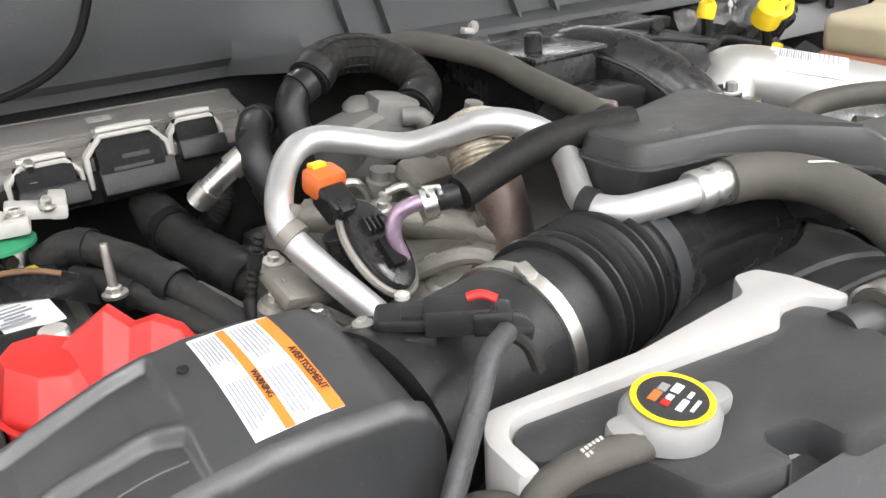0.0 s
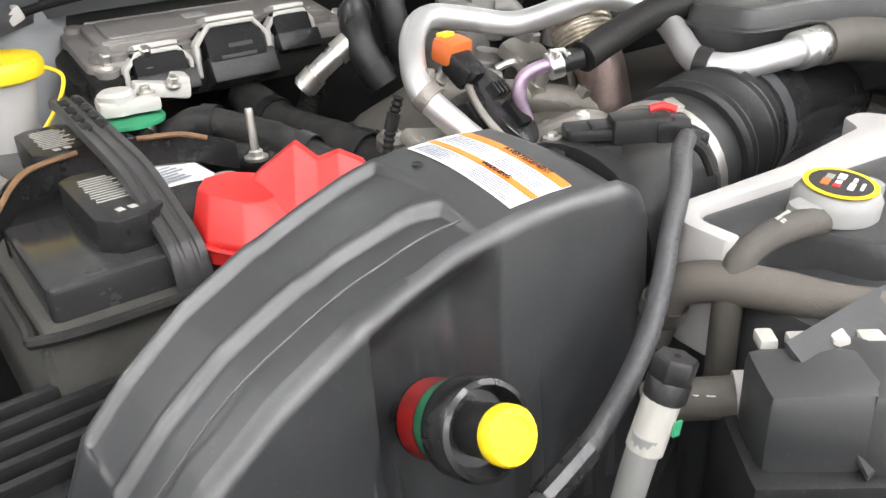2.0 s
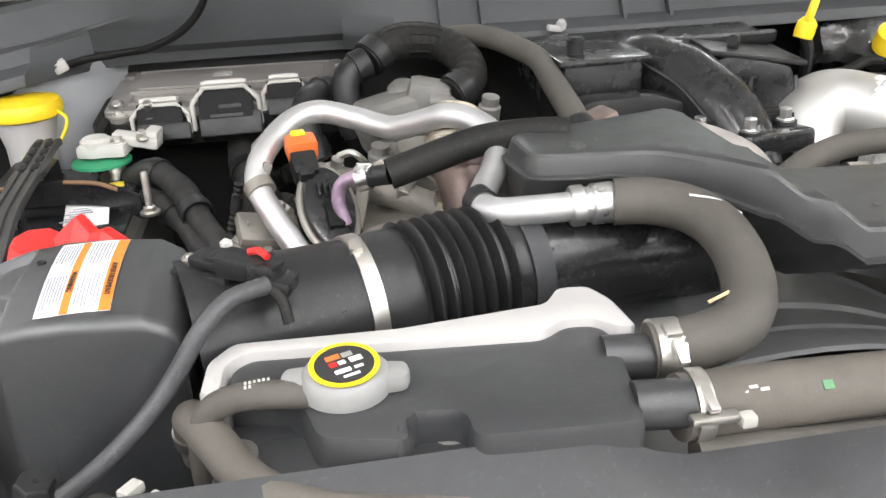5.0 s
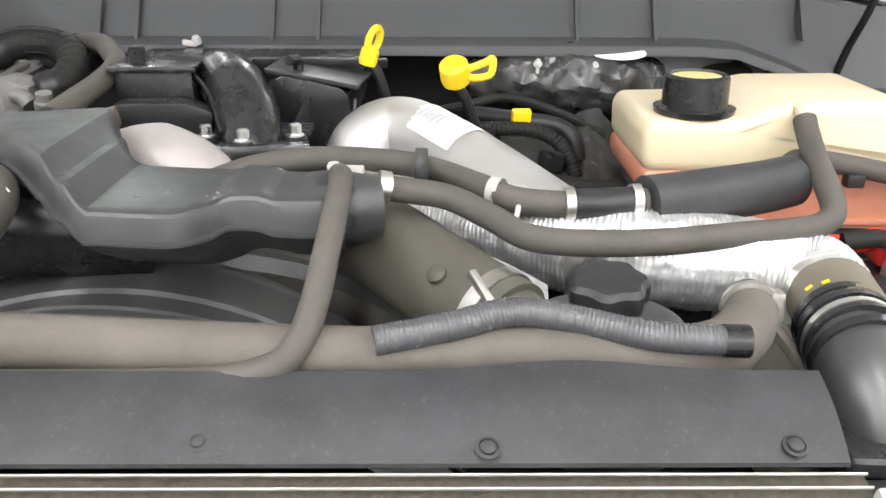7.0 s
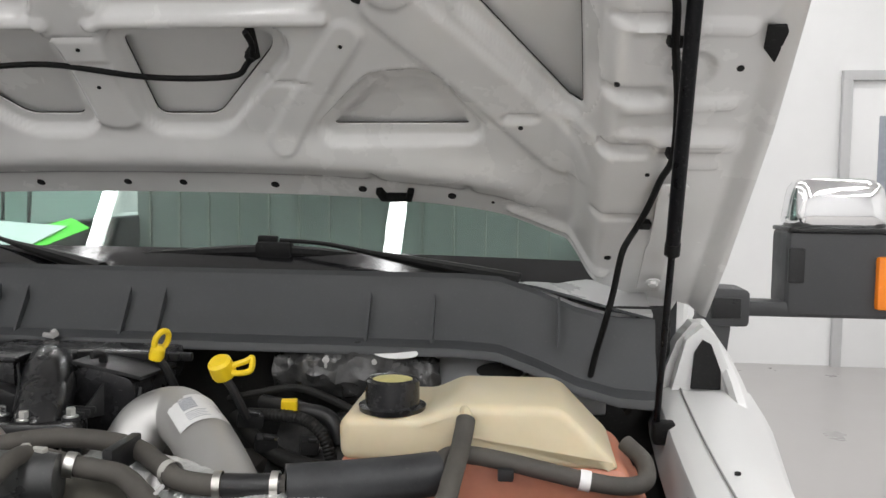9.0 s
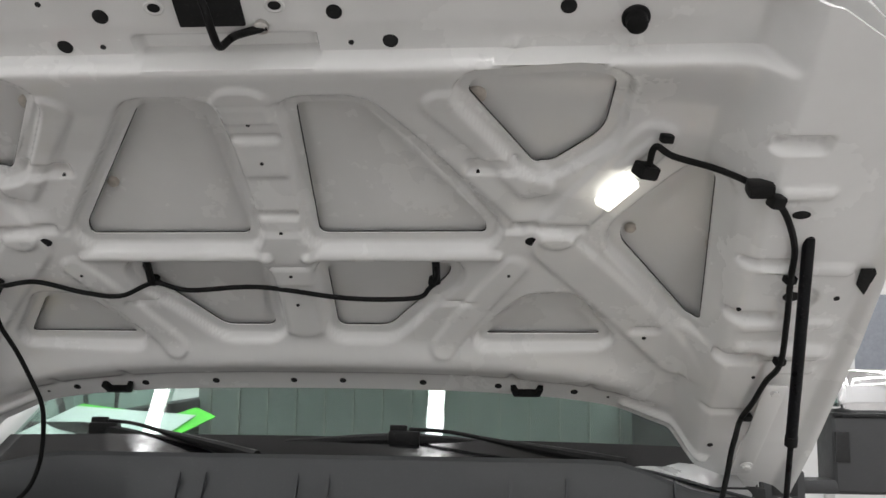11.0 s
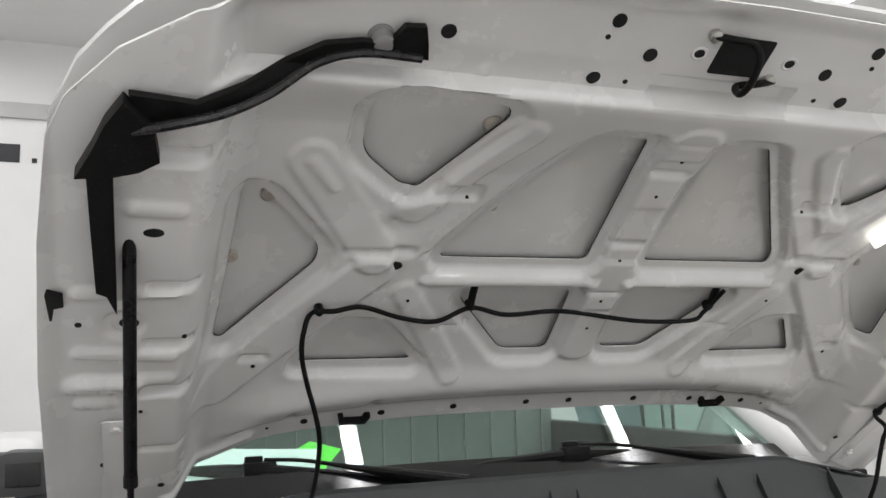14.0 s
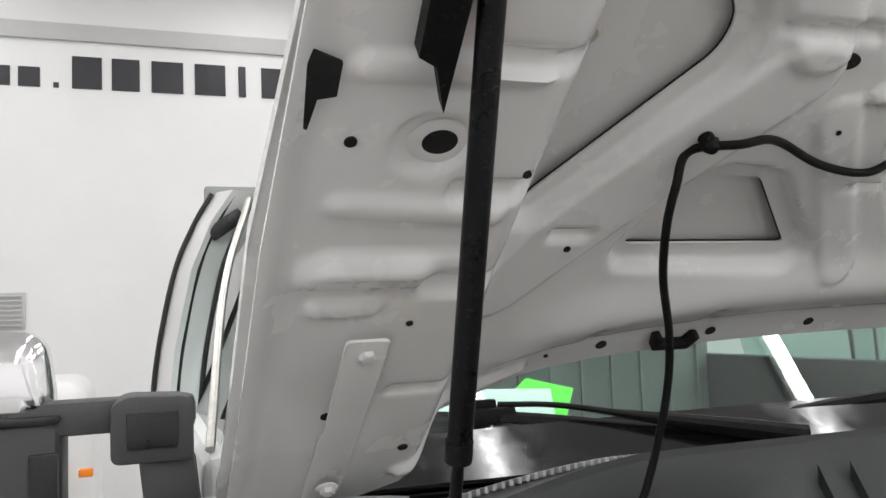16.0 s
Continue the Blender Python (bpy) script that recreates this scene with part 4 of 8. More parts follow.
def words(text, at, size, m3, material, parent, name="lettering"):
    cu = bpy.data.curves.new("words", "FONT")
    cu.body, cu.size, cu.align_x, cu.align_y = text, size, "CENTER", "CENTER"
    cu.extrude = 0.0002
    tmp = bpy.data.objects.new("words", cu)
    me = tmp.to_mesh()
    bm = bmesh.new()
    bm.from_mesh(me)
    tmp.to_mesh_clear()
    bpy.data.objects.remove(tmp)
    bpy.data.curves.remove(cu)
    bm.transform(Matrix.Translation(at) @ m3)
    ob = part(name, bm, material, parent)
    return ob


# warning label
lab = [Vector((-0.506, 0.474, 0)), Vector((-0.506, 0.388, 0)), Vector((-0.464, 0.390, 0)), Vector((-0.464, 0.476, 0))]


def on_label(u, v, lift=0.0):
    p = lab[0].lerp(lab[3], u).lerp(lab[1].lerp(lab[2], u), v)
    z = float(np.interp(p.x, [-0.524, -0.505, -0.48, -0.445], [1.3655, 1.3685, 1.3685, 1.366])) + 0.0015 * math.sin(math.pi * min(1, max(0, (0.481 - p.y) / 0.094))) + snorkel_relief(p.x, p.y)
    return p + Vector((0, 0, z + 0.0004 + lift))


def label_patch(u0, u1, v0, v1, lift):
    return sheet([[on_label(u0 + (u1 - u0) * i / 8, v0 + (v1 - v0) * k / 16, lift) for i in range(9)] for k in range(17)], 0.0004)


sticker = part("warning_label", label_patch(0, 1, 0, 1, 0.0006), PAPER, airbox, "white warning label with orange bars and small print")
for u0, u1 in ((0.33, 0.44), (0.84, 1.0)):
    part("orange_bar", label_patch(u0, u1, 0.02, 1.0, 0.0010), PAPER_ORANGE, sticker)
random.seed(4)
for c0, c1 in ((0.03, 0.31), (0.48, 0.82)):
    for half in (0.03, 0.54):
        for k in range(7):
            u = c0 + 0.01 + (c1 - c0) * k / 7
            part("print_line", label_patch(u, u + 0.018, half + 0.02, half + random.uniform(0.3, 0.42), 0.0010), INK_GREY, sticker)

for u, size in ((0.385, 0.0046), (0.92, 0.0050)):
    p = on_label(u, 0.66, 0.0016)
    words("AVERTISSEMENT" if u > 0.9 else "WARNING", tuple(p), size, pose(0, 0, 0, 0, 2, -90) @ Matrix.Rotation(radians(5), 4, "Y"), INK, sticker)

# restriction gauge
GM = aim((-0.568, 0.382, 1.275), (-0.03, -0.824, 0.372))
CLEAR = bpy.data.materials.new("clear_plastic")
CLEAR.use_nodes = True
cg = CLEAR.node_tree.nodes["Principled BSDF"]
cg.inputs["Base Color"].default_value = (0.9, 0.9, 0.9, 1)
cg.inputs["Roughness"].default_value, cg.inputs["Transmission Weight"].default_value = 0.05, 1.0
gauge = part("restriction_gauge", lathe([(0.009, -0.03), (0.009, 0.010), (0.0165, 0.0102), (0.0165, 0.046), (0.012, 0.047)], GM, 28), BLACK, airbox, "clear restriction gauge with red and green bands")
part("window", lathe([(0.0185, 0.010), (0.0195, 0.011), (0.0195, 0.046), (0.0185, 0.046)], GM, 36), CLEAR, gauge, "clear round window")
part("red_band", lathe([(0.0168, 0.0110), (0.0174, 0.0114), (0.0174, 0.0265), (0.0168, 0.027)], GM, 28), RED, gauge)
part("green_band", lathe([(0.0168, 0.0275), (0.0174, 0.028), (0.0174, 0.0375), (0.0168, 0.038)], GM, 28), GREEN, gauge)
part("collar", lathe([(0.0185, 0.040), (0.0216, 0.0405), (0.0228, 0.0425), (0.0228, 0.0560), (0.0218, 0.0595), (0.0194, 0.0605), (0.0178, 0.056), (0.0165, 0.050), (0.012, 0.050)], GM, 36), BLACK_GLOSS, gauge)
part("stem", lathe([(0.0118, 0.048), (0.0118, 0.071), (0.0108, 0.0715)], GM, 24), BLACK, gauge)
button = part("reset_button", lathe([(0.0120, 0.0700), (0.0128, 0.0715), (0.0128, 0.0765), (0.0116, 0.0785), (0.0085, 0.0788), (0.0080, 0.0781)], GM, 32), YELLOW, gauge, "yellow reset button")
for k in range(10):
    part("grip_nib", box((0, 0, 0), (0.0022, 0.0010, 0.0008), (0, 0, 36 * k), 0.0003, 1), YELLOW, button).data.transform(GM @ Matrix.Rotation(radians(36 * k), 4, "Z") @ Matrix.Translation((0.0100, 0, 0.0789)) @ Matrix.Rotation(radians(-36 * k), 4, "Z"))

# ---- intake duct: neck with sensor, clamp, bellows, tube ----
duct = thing("intake_duct", (-0.3, 0.45, 1.25), "black corrugated rubber intake duct with a steel clamp", "air duct")
AX0, AX1 = Vector((-0.43, 0.432, 1.308)), Vector((-0.205, 0.490, 1.312))
part("neck", tube([tuple(AX0), tuple(AX0.lerp(AX1, 0.25)), tuple(AX0.lerp(AX1, 0.52))], [0.058, 0.05, 0.047], 32), BLACK, duct)
part("clamp", join(ring_band(tuple(AX0.lerp(AX1, 0.50)), tuple(AX1 - AX0), 0.0485, 0.011, 0.0015), box(tuple(AX0.lerp(AX1, 0.50) + Vector((0, -0.012, 0.050))), (0.009, 0.012, 0.006), (20, 0, 0), 0.001)), STEEL, duct, "steel band clamp")
part("sleeve", tube([tuple(AX0.lerp(AX1, 0.50)), tuple(AX0.lerp(AX1, 0.58)), tuple(AX0.lerp(AX1, 0.655))], [0.0475, 0.0485, 0.0475], 36), BLACK, duct)
part("bellows", tube([tuple(AX0.lerp(AX1, 0.645)), tuple(AX0.lerp(AX1, 0.8)), tuple(AX0.lerp(AX1, 0.945))], 0.0475, 36, n=10, ridge=(0.0098, 0.0045)), BLACK, duct)
part("rear_sleeve", tube([tuple(AX0.lerp(AX1, 0.94)), tuple(AX1 + (AX1 - AX0) * 0.03)], 0.0475, 36, smooth=False), BLACK, duct)
part("cuff", ring_band(tuple(AX1 + (AX1 - AX0) * 0.03), tuple(AX1 - AX0), 0.047, 0.016, 0.003), CHARCOAL, duct)
part("tube", tube([tuple(AX1), (-0.15, 0.502, 1.312), (-0.08, 0.51, 1.308), (0.0, 0.53, 1.29)], [0.049, 0.047, 0.045, 0.042], 28), BLACK_GLOSS, duct)
sensor = part("flow_sensor", join(box((-0.412, 0.437, 1.357), (0.042, 0.03, 0.012), (0, 0, -28), 0.003), prism(rounded([(-0.020, -0.011), (0.018, -0.014), (0.018, 0.012), (-0.020, 0.009)], 0.004), 0.007, pose(-0.402, 0.433, 1.364, 0, 0, -32), 0.002), box((-0.387, 0.415, 1.370), (0.034, 0.019, 0.015), (0, 0, -32), 0.003), box((-0.404, 0.43, 1.371), (0.012, 0.014, 0.004), (0, 0, -32), 0.001)), BLACK, duct, "black air flow sensor with plug")
part("red_clip", tube([(-0.383, 0.412, 1.380), (-0.377, 0.408, 1.3815), (-0.372, 0.402, 1.3795)], 0.0024, 8), RED, sensor, "red locking clip")
part("plug", join(box((-0.374, 0.404, 1.369), (0.020, 0.017, 0.014), (0, 0, -32), 0.003), box((-0.366, 0.398, 1.364), (0.018, 0.020, 0.010), (0, 10, -20), 0.003)), BLACK_GLOSS, sensor)
part("screw", bolt((-0.424, 0.447, 1.3635), (0, 0, 1), 0.0035, 0.003), STEEL, sensor)
part("screw", bolt((-0.400, 0.447, 1.372), (0, 0, 1), 0.0025, 0.002), WHITE_PLASTIC, sensor)

loom = thing("sensor_loom", (-0.43, 0.34, 1.25), "braided grey sensor cable running down past the air box", "cable")
BRAID = mat("braided_sleeve", (0.05, 0.05, 0.053), 0.5, vary=0.3, scale=300, bump=0.6, grain=400)
part("sleeve", tube([(-0.374, 0.392, 1.366), (-0.395, 0.378, 1.366), (-0.412, 0.364, 1.355), (-0.427, 0.356, 1.335), (-0.443, 0.346, 1.318), (-0.466, 0.334, 1.300), (-0.495, 0.324, 1.283), (-0.525, 0.318, 1.268), (-0.56, 0.315, 1.255)], 0.0056, 16), BRAID, loom)
zz = []
for i, p in enumerate(spline([(-0.412, 0.3585, 1.357), (-0.427, 0.3505, 1.337), (-0.443, 0.3405, 1.320), (-0.466, 0.3285, 1.302), (-0.495, 0.3185, 1.285)], 12)):
    zz.append(tuple(p + Vector((0.0014 * (-1) ** i, 0.0004, 0.0004))))
part("stitching", tube(zz, 0.00024, 4, smooth=False), CHARCOAL, loom, "zigzag grey stitching")
part("tape", tube([(-0.520, 0.319, 1.270), (-0.535, 0.3175, 1.264), (-0.55, 0.316, 1.259)], 0.0075, 10), BLACK_GLOSS, loom, "wrapped black tape")
part("strap_end", tube([(-0.374, 0.392, 1.366), (-0.366, 0.386, 1.358), (-0.363, 0.380, 1.345)], 0.0035, 8), RUBBER, loom)

# ---- service port with a hex cap, coolant stub and the front fuse box ----
port = thing("service_port", (-0.51, 0.30, 1.2), "grey pipe with a white collar and black hex cap", "service port")
part("pipe", tube([(-0.518, 0.304, 1.20), (-0.511, 0.301, 1.25), (-0.505, 0.297, 1.285)], 0.0075, 16), MID_GREY, port)
part("collar", tube([(-0.506, 0.298, 1.276), (-0.498, 0.2965, 1.301)], 0.0086, 18, smooth=False), LIGHT_GREY, port, "pale plastic collar")
HEX = aim((-0.4975, 0.2965, 1.300), (0.3, -0.05, 1))
part("hex_cap", join(lathe([(0.0090, 0), (0.0098, 0.001), (0.0098, 0.009), (0.0092, 0.010)], HEX, 18), lathe([(0.0092, 0.009), (0.0100, 0.011), (0.0100, 0.019), (0.0090, 0.0205)], HEX, 6)), BLACK, port, "black hex cap")
# Black hexagon on top, coloured as the socket's inner shade.
part("socket", lathe([(0.0016, 0.0203), (0.0016, 0.0209)], HEX, 6), DARK, port)
part("green_mark", box((-0.497, 0.2885, 1.288), (0.006, 0.0012, 0.007), (0, 20, 10), 0), GREEN, port, "green ink stamp")
fuse = thing("fuse_box", (-0.43, 0.25, 1.25), "black fuse box cover with pale spring clips", "fuse box")
part("lid", join(box((-0.447, 0.256, 1.292), (0.055, 0.04, 0.045), (0, 0, -38), 0.008), box((-0.415, 0.235, 1.290), (0.05, 0.05, 0.05), (0, 0, -38), 0.008)), AIRBOX, fuse)
part("body", box((-0.43, 0.25, 1.23), (0.10, 0.07, 0.09), (0, 0, -38), 0.008), BLACK, fuse)
for k in range(6):
    u = k / 5
    part("spring_clip", box((-0.445 + 0.062 * u, 0.2845 - 0.048 * u, 1.314 - 0.002 * (k % 2)), (0.011 if k % 2 else 0.008, 0.012, 0.006), (0, 0, -38), 0.0015), LIGHT_GREY, fuse, "pale spring clip")
for k in range(3):
    part("rib", box((-0.437 + 0.004 * k, 0.232 - 0.001 * k, 1.285 - 0.014 * k), (0.045, 0.004, 0.003), (0, 0, -38), 0.001), BLACK, fuse)
stub = thing("radiator_stub_hose", (-0.45, 0.295, 1.27), "short dusty hose printed RAD with a pale clamp", "hose")
part("hose", tube([(-0.478, 0.325, 1.272), (-0.458, 0.306, 1.276), (-0.440, 0.288, 1.279)], 0.0105, 16), HOSE, stub)
part("clamp", join(ring_band((-0.444, 0.292, 1.278), (0.7, -0.7, 0.1), 0.011, 0.009, 0.002), box((-0.440, 0.281, 1.295), (0.006, 0.005, 0.018), (0, 0, -38), 0.002)), WHITE_PLASTIC, stub, "pale plastic clamp")


words("RAD", (-0.4655, 0.3045, 1.2825), 0.010, pose(0, 0, 0, 28, 0, 137), PAPER, stub)

# ---- battery on the passenger side ----
STRAP_RUBBER = mat("grey_strap_rubber", (0.034, 0.034, 0.034), 0.48, vary=0.2, scale=30, bump=0.2, dirt=0.3, dirt_color=(0.08, 0.075, 0.07))
BATT_TOP = mat("battery_case", (0.026, 0.0265, 0.028), 0.20, vary=0.2, scale=12, bump=0.08, grain=500, dirt=0.3, dirt_color=(0.10, 0.085, 0.065))


def battery(place, label, turn):
    """A battery 0.165 wide (x), 0.29 long (y); its lid is at z = 0."""
    b = thing("battery", place, label, "battery", "starter batteries")
    o = Vector(place)

    slim, low = (1.0, 0.022) if turn > 0 else (0.62, 0.010)

    def at(x, y, z):
        return (o.x + turn * x, o.y + y, o.z + z)
    part("case", box(at(0, 0, -0.115), (0.160, 0.285, 0.17), bevel=0.006), BATT_TOP, b)
    part("rim", box(at(0, -0.002, -0.034), (0.170, 0.293, 0.014), bevel=0.004), BATT_TOP, b)
    part("front_lid", prism(rounded([(-0.083, -0.145), (0.083, -0.145), (0.083, -0.045), (0.05, -0.03), (-0.083, -0.026)], 0.006), 0.024, pose(*at(0, 0, -0.028)) if turn > 0 else pose(*at(0, 0, -0.028)) @ Matrix.Diagonal((-1, 1, 1, 1)), 0.004), BATT_TOP, b, "dusty front half of the lid with brown stains")
    part("rear_lid", prism(rounded([(-0.083, 0.05), (0.05, 0.045), (0.083, 0.055), (0.083, 0.145), (-0.083, 0.145)], 0.006), 0.024, pose(*at(0, 0, -0.028)) if turn > 0 else pose(*at(0, 0, -0.028)) @ Matrix.Diagonal((-1, 1, 1, 1)), 0.004), BATT_TOP, b, "dusty rear half of the lid")
    part("saddle", box(at(0, 0.012, -0.03), (0.160, 0.10, 0.016), bevel=0.003), BATT_TOP, b)
    for y, ly in ((-0.072 if turn > 0 else -0.088, 0.105), (0.075, 0.085)):
        cap = part("vent_cap", prism([(slim * px, py) for px, py in ((-0.022, -ly / 2 + 0.012), (-0.012, -ly / 2), (0.010, -ly / 2), (0.022, -ly / 2 + 0.012), (0.022, ly / 2 - 0.008), (0.012, ly / 2), (-0.012, ly / 2), (-0.022, ly / 2 - 0.008))], low, pose(*at(-0.020, y, -0.004)), 0.0022), BLACK, b)
        for k in range(11):
            part("print_line", box(at(-0.022 + 0.0012 * (k % 3), y + ly * 0.32 - k * 0.0048, low - 0.0038), (slim * (0.019 + 0.004 * (k % 3)), 0.0011, 0.0006), bevel=0), LIGHT_GREY, cap)
        for j in range(2):
            part("print_sign", box(at(-0.024 + slim * 0.008 * j, y - ly * 0.34, low - 0.0038), (slim * 0.0045, 0.006, 0.0006), (0, 0, 12), 0), LIGHT_GREY, cap)
    part("sticker", prism([(-0.018, -0.03), (0.022, -0.03), (0.022, 0.03), (-0.018, 0.03)], 0.001, pose(*at(0.045, 0.0, -0.006), 4, 0, 8)), PAPER, b, "worn white battery sticker")
    for k in range(7):
        part("sticker_print", box(at(0.04, -0.02 + 0.006 * k, -0.0045), (0.026 - 0.006 * (k % 3), 0.002, 0.0006), (4, 0, 8), 0), INK_GREY, b)
    part("yellow_sticker", box(at(0.055, 0.07, -0.0035), (0.03, 0.014, 0.001), (0, 0, 12), 0), mat("yellow_sticker", (0.7, 0.55, 0.05), 0.5), b)
    for y in (-0.08, 0.10):
        part("terminal", lathe([(0.013, 0), (0.012, 0.010), (0.009, 0.016)], aim(at(0.056, y, -0.004), (0, 0, 1)), 20), STEEL, b)
    pts = [at(0.0, 0.100, 0.040), at(0.0, 0.080, 0.041), at(0.0, 0.045, 0.038)] if turn > 0 else [at(0.0, 0.100, 0.066), at(0.0, 0.080, 0.064), at(0.0, 0.045, 0.054)]
    pts += [ at(0.0, 0.0, 0.034), at(0.0, -0.07, 0.027), at(0.0, -0.12, 0.010), at(0.0, -0.148, -0.004), at(0.0, -0.155, -0.03), at(0.0, -0.152, -0.06)]
    rows = [[Vector(p) + Vector((dx * slim, 0, dz)) for dx, dz in ((-0.012, 0), (-0.011, 0.003), (-0.0065, 0.003), (-0.0055, 0.001), (-0.0035, 0.001), (-0.0025, 0.003), (0.0025, 0.003), (0.0035, 0.001), (0.0055, 0.001), (0.0065, 0.003), (0.011, 0.003), (0.012, 0))] for p in spline(pts, 6)]
    strap = part("hold_down_strap", sheet(rows, 0.004), STRAP_RUBBER, b, "ribbed black rubber strap", angle=25)
    for k in range(4):
        for side in (-1, 1):
            # Black blocks give the strap's slots their shade by colour.
            part("strap_hole", box(at(side * 0.0055 * slim, 0.076 - 0.019 * k, float(np.interp(0.076 - 0.019 * k, [0, 0.045, 0.080], [0.034, 0.038, 0.041] if turn > 0 else [0.034, 0.054, 0.060])) + 0.0022), (0.0070 * slim, 0.0130, 0.004), ((4 if turn > 0 else 22), 0, 0), 0.001), DARK, strap)
    return b


battery((-0.603, 0.728, 1.305), "black car battery with dusty lid held by a rubber strap", 1)
sleeve = thing("battery_sleeve", (-0.603, 0.728, 1.12), "black padded fabric sleeve round a battery", "battery sleeve")
FABRIC = mat("black_fabric", (0.048, 0.047, 0.041), 0.85, vary=0.25, scale=40, bump=0.8, grain=500)
part("wrap", box((-0.603, 0.728, 1.200), (0.190, 0.322, 0.158), bevel=0.012, seg=3), FABRIC, sleeve)
part("trim", tube([(-0.700, 0.80, 1.281), (-0.700, 0.60, 1.280), (-0.692, 0.566, 1.280), (-0.60, 0.564, 1.280), (-0.512, 0.567, 1.280)], 0.004, 8), RUBBER, sleeve, "black edge binding")
BROWN = mat("brown_rust", (0.16, 0.085, 0.04), 0.7, vary=0.4, scale=60, bump=0.3)
bar = thing("battery_bar", (-0.60, 0.75, 1.29), "black and rusty metal strap bar across a battery", "hold down bar")
band = spline([(-0.69, 0.705, 1.296), (-0.66, 0.735, 1.308), (-0.60, 0.750, 1.310), (-0.545, 0.742, 1.308), (-0.505, 0.728, 1.296)], 6)
part("bar", loft([[tuple(p + Vector((0, dy, dz))) for dy, dz in ((-0.004, -0.006), (-0.0025, 0.017), (0.0025, 0.017), (0.004, -0.006))] for p in band]), BLACK_GLOSS, bar)
part("rusty_edge", tube([(-0.688, 0.701, 1.310), (-0.66, 0.730, 1.3245), (-0.62, 0.743, 1.3270)], 0.0022, 6), BROWN, bar, "rusted edge")
part("rusty_edge", tube([(-0.575, 0.744, 1.3268), (-0.545, 0.738, 1.3250), (-0.525, 0.732, 1.319)], 0.0022, 6), BROWN, bar, "rusted edge")
part("bracket", box((-0.686, 0.742, 1.318), (0.032, 0.030, 0.006), (0, 0, 10), 0.002), CAST, bar, "worn pale bracket")
part("bracket_bolt", bolt((-0.688, 0.742, 1.322), (0, 0, 1), 0.006, 0.006), STEEL, bar)

tray = thing("front_air_duct", (-0.70, 0.50, 1.2), "black ribbed plastic air duct beside the snorkel", "air duct")
part("panel", prism(rounded([(-0.82, 0.50), (-0.64, 0.50), (-0.62, 0.545), (-0.70, 0.56), (-0.82, 0.60)], 0.01), 0.02, pose(0, 0, 1.205), 0.004), BLACK, tray)
for k in range(5):
    part("slat", box((-0.725, 0.515 + 0.014 * k, 1.230 + 0.003 * k), (0.15, 0.007, 0.012), (0, 0, 4), 0.002), BLACK, tray)

# ---- red terminal cover ----
cover = thing("terminal_cover", (-0.54, 0.58, 1.30), "bright red plastic cover over a battery terminal", "terminal cover")
boot = bmesh.new()
low = [(-0.590, 0.606), (-0.590, 0.580), (-0.574, 0.556), (-0.552, 0.550), (-0.526, 0.562), (-0.530, 0.596), (-0.556, 0.626), (-0.578, 0.624)]
high = [(-0.582, 0.604, 1.330), (-0.581, 0.588, 1.330), (-0.566, 0.571, 1.326), (-0.552, 0.570, 1.322), (-0.536, 0.574, 1.324), (-0.538, 0.594, 1.332), (-0.556, 0.614, 1.332), (-0.573, 0.614, 1.332)]
rows = [[boot.verts.new((x, y, 1.288)) for x, y in low], [boot.verts.new((x, y, 1.303)) for x, y in low], [boot.verts.new(p) for p in high]]
for lo, hi in zip(rows, rows[1:]):
    for k in range(8):
        boot.faces.new((lo[k], lo[(k + 1) % 8], hi[(k + 1) % 8], hi[k]))
boot.faces.new(rows[-1])
bmesh.ops.bevel(boot, geom=boot.edges[:], offset=0.0018, segments=2, affect="EDGES", profile=0.6)
part("boot", boot, RED, cover, angle=40)
ridge_line = [(-0.560, 0.600, 1.318), (-0.543, 0.596, 1.334), (-0.523, 0.580, 1.353), (-0.512, 0.572, 1.341), (-0.501, 0.563, 1.346), (-0.488, 0.556, 1.338), (-0.478, 0.552, 1.318)]
fin = bmesh.new()
sides = [[fin.verts.new((x + dx, y + dy, z + dz if dz < 1 else 1.296)) for x, y, z in ridge_line] for dx, dy, dz in ((-0.020, -0.030, 2), (-0.002, -0.003, 0.0), (0.003, 0.004, 0.0), (0.016, 0.020, 2))]
for lo, hi in zip(sides, sides[1:]):
    for k in range(len(lo) - 1):
        fin.faces.new((lo[k], lo[k + 1], hi[k + 1], hi[k]))
for k in (0, -1):
    fin.faces.new([row[k] for row in sides])
bmesh.ops.bevel(fin, geom=fin.edges[:], offset=0.0012, segments=2, affect="EDGES", profile=0.6)
part("fin", fin, RED, cover, angle=65)
part("seam", tube([(-0.591, 0.600, 1.300), (-0.590, 0.577, 1.300), (-0.578, 0.555, 1.300), (-0.556, 0.550, 1.300), (-0.535, 0.560, 1.300)], 0.002, 6), RED, cover)
part("cable_sleeve", tube([(-0.49, 0.556, 1.325), (-0.468, 0.548, 1.322), (-0.45, 0.545, 1.312)], 0.007, 10), RED, cover)

# ---- engine computer with three lever connectors ----
ecu = thing("engine_computer", (-0.43, 0.97, 1.35), "finned aluminium engine computer with three plugged connectors", "engine computer")
ECU_GREY = mat("dull_cast_housing", (0.33, 0.315, 0.30), 0.45, 0.5, vary=0.1, scale=20, bump=0.5, grain=500, dirt=0.3, dirt_color=(0.2, 0.19, 0.17))
ECU_M = pose(-0.422, 0.958, 1.352, 7, 0, -3)
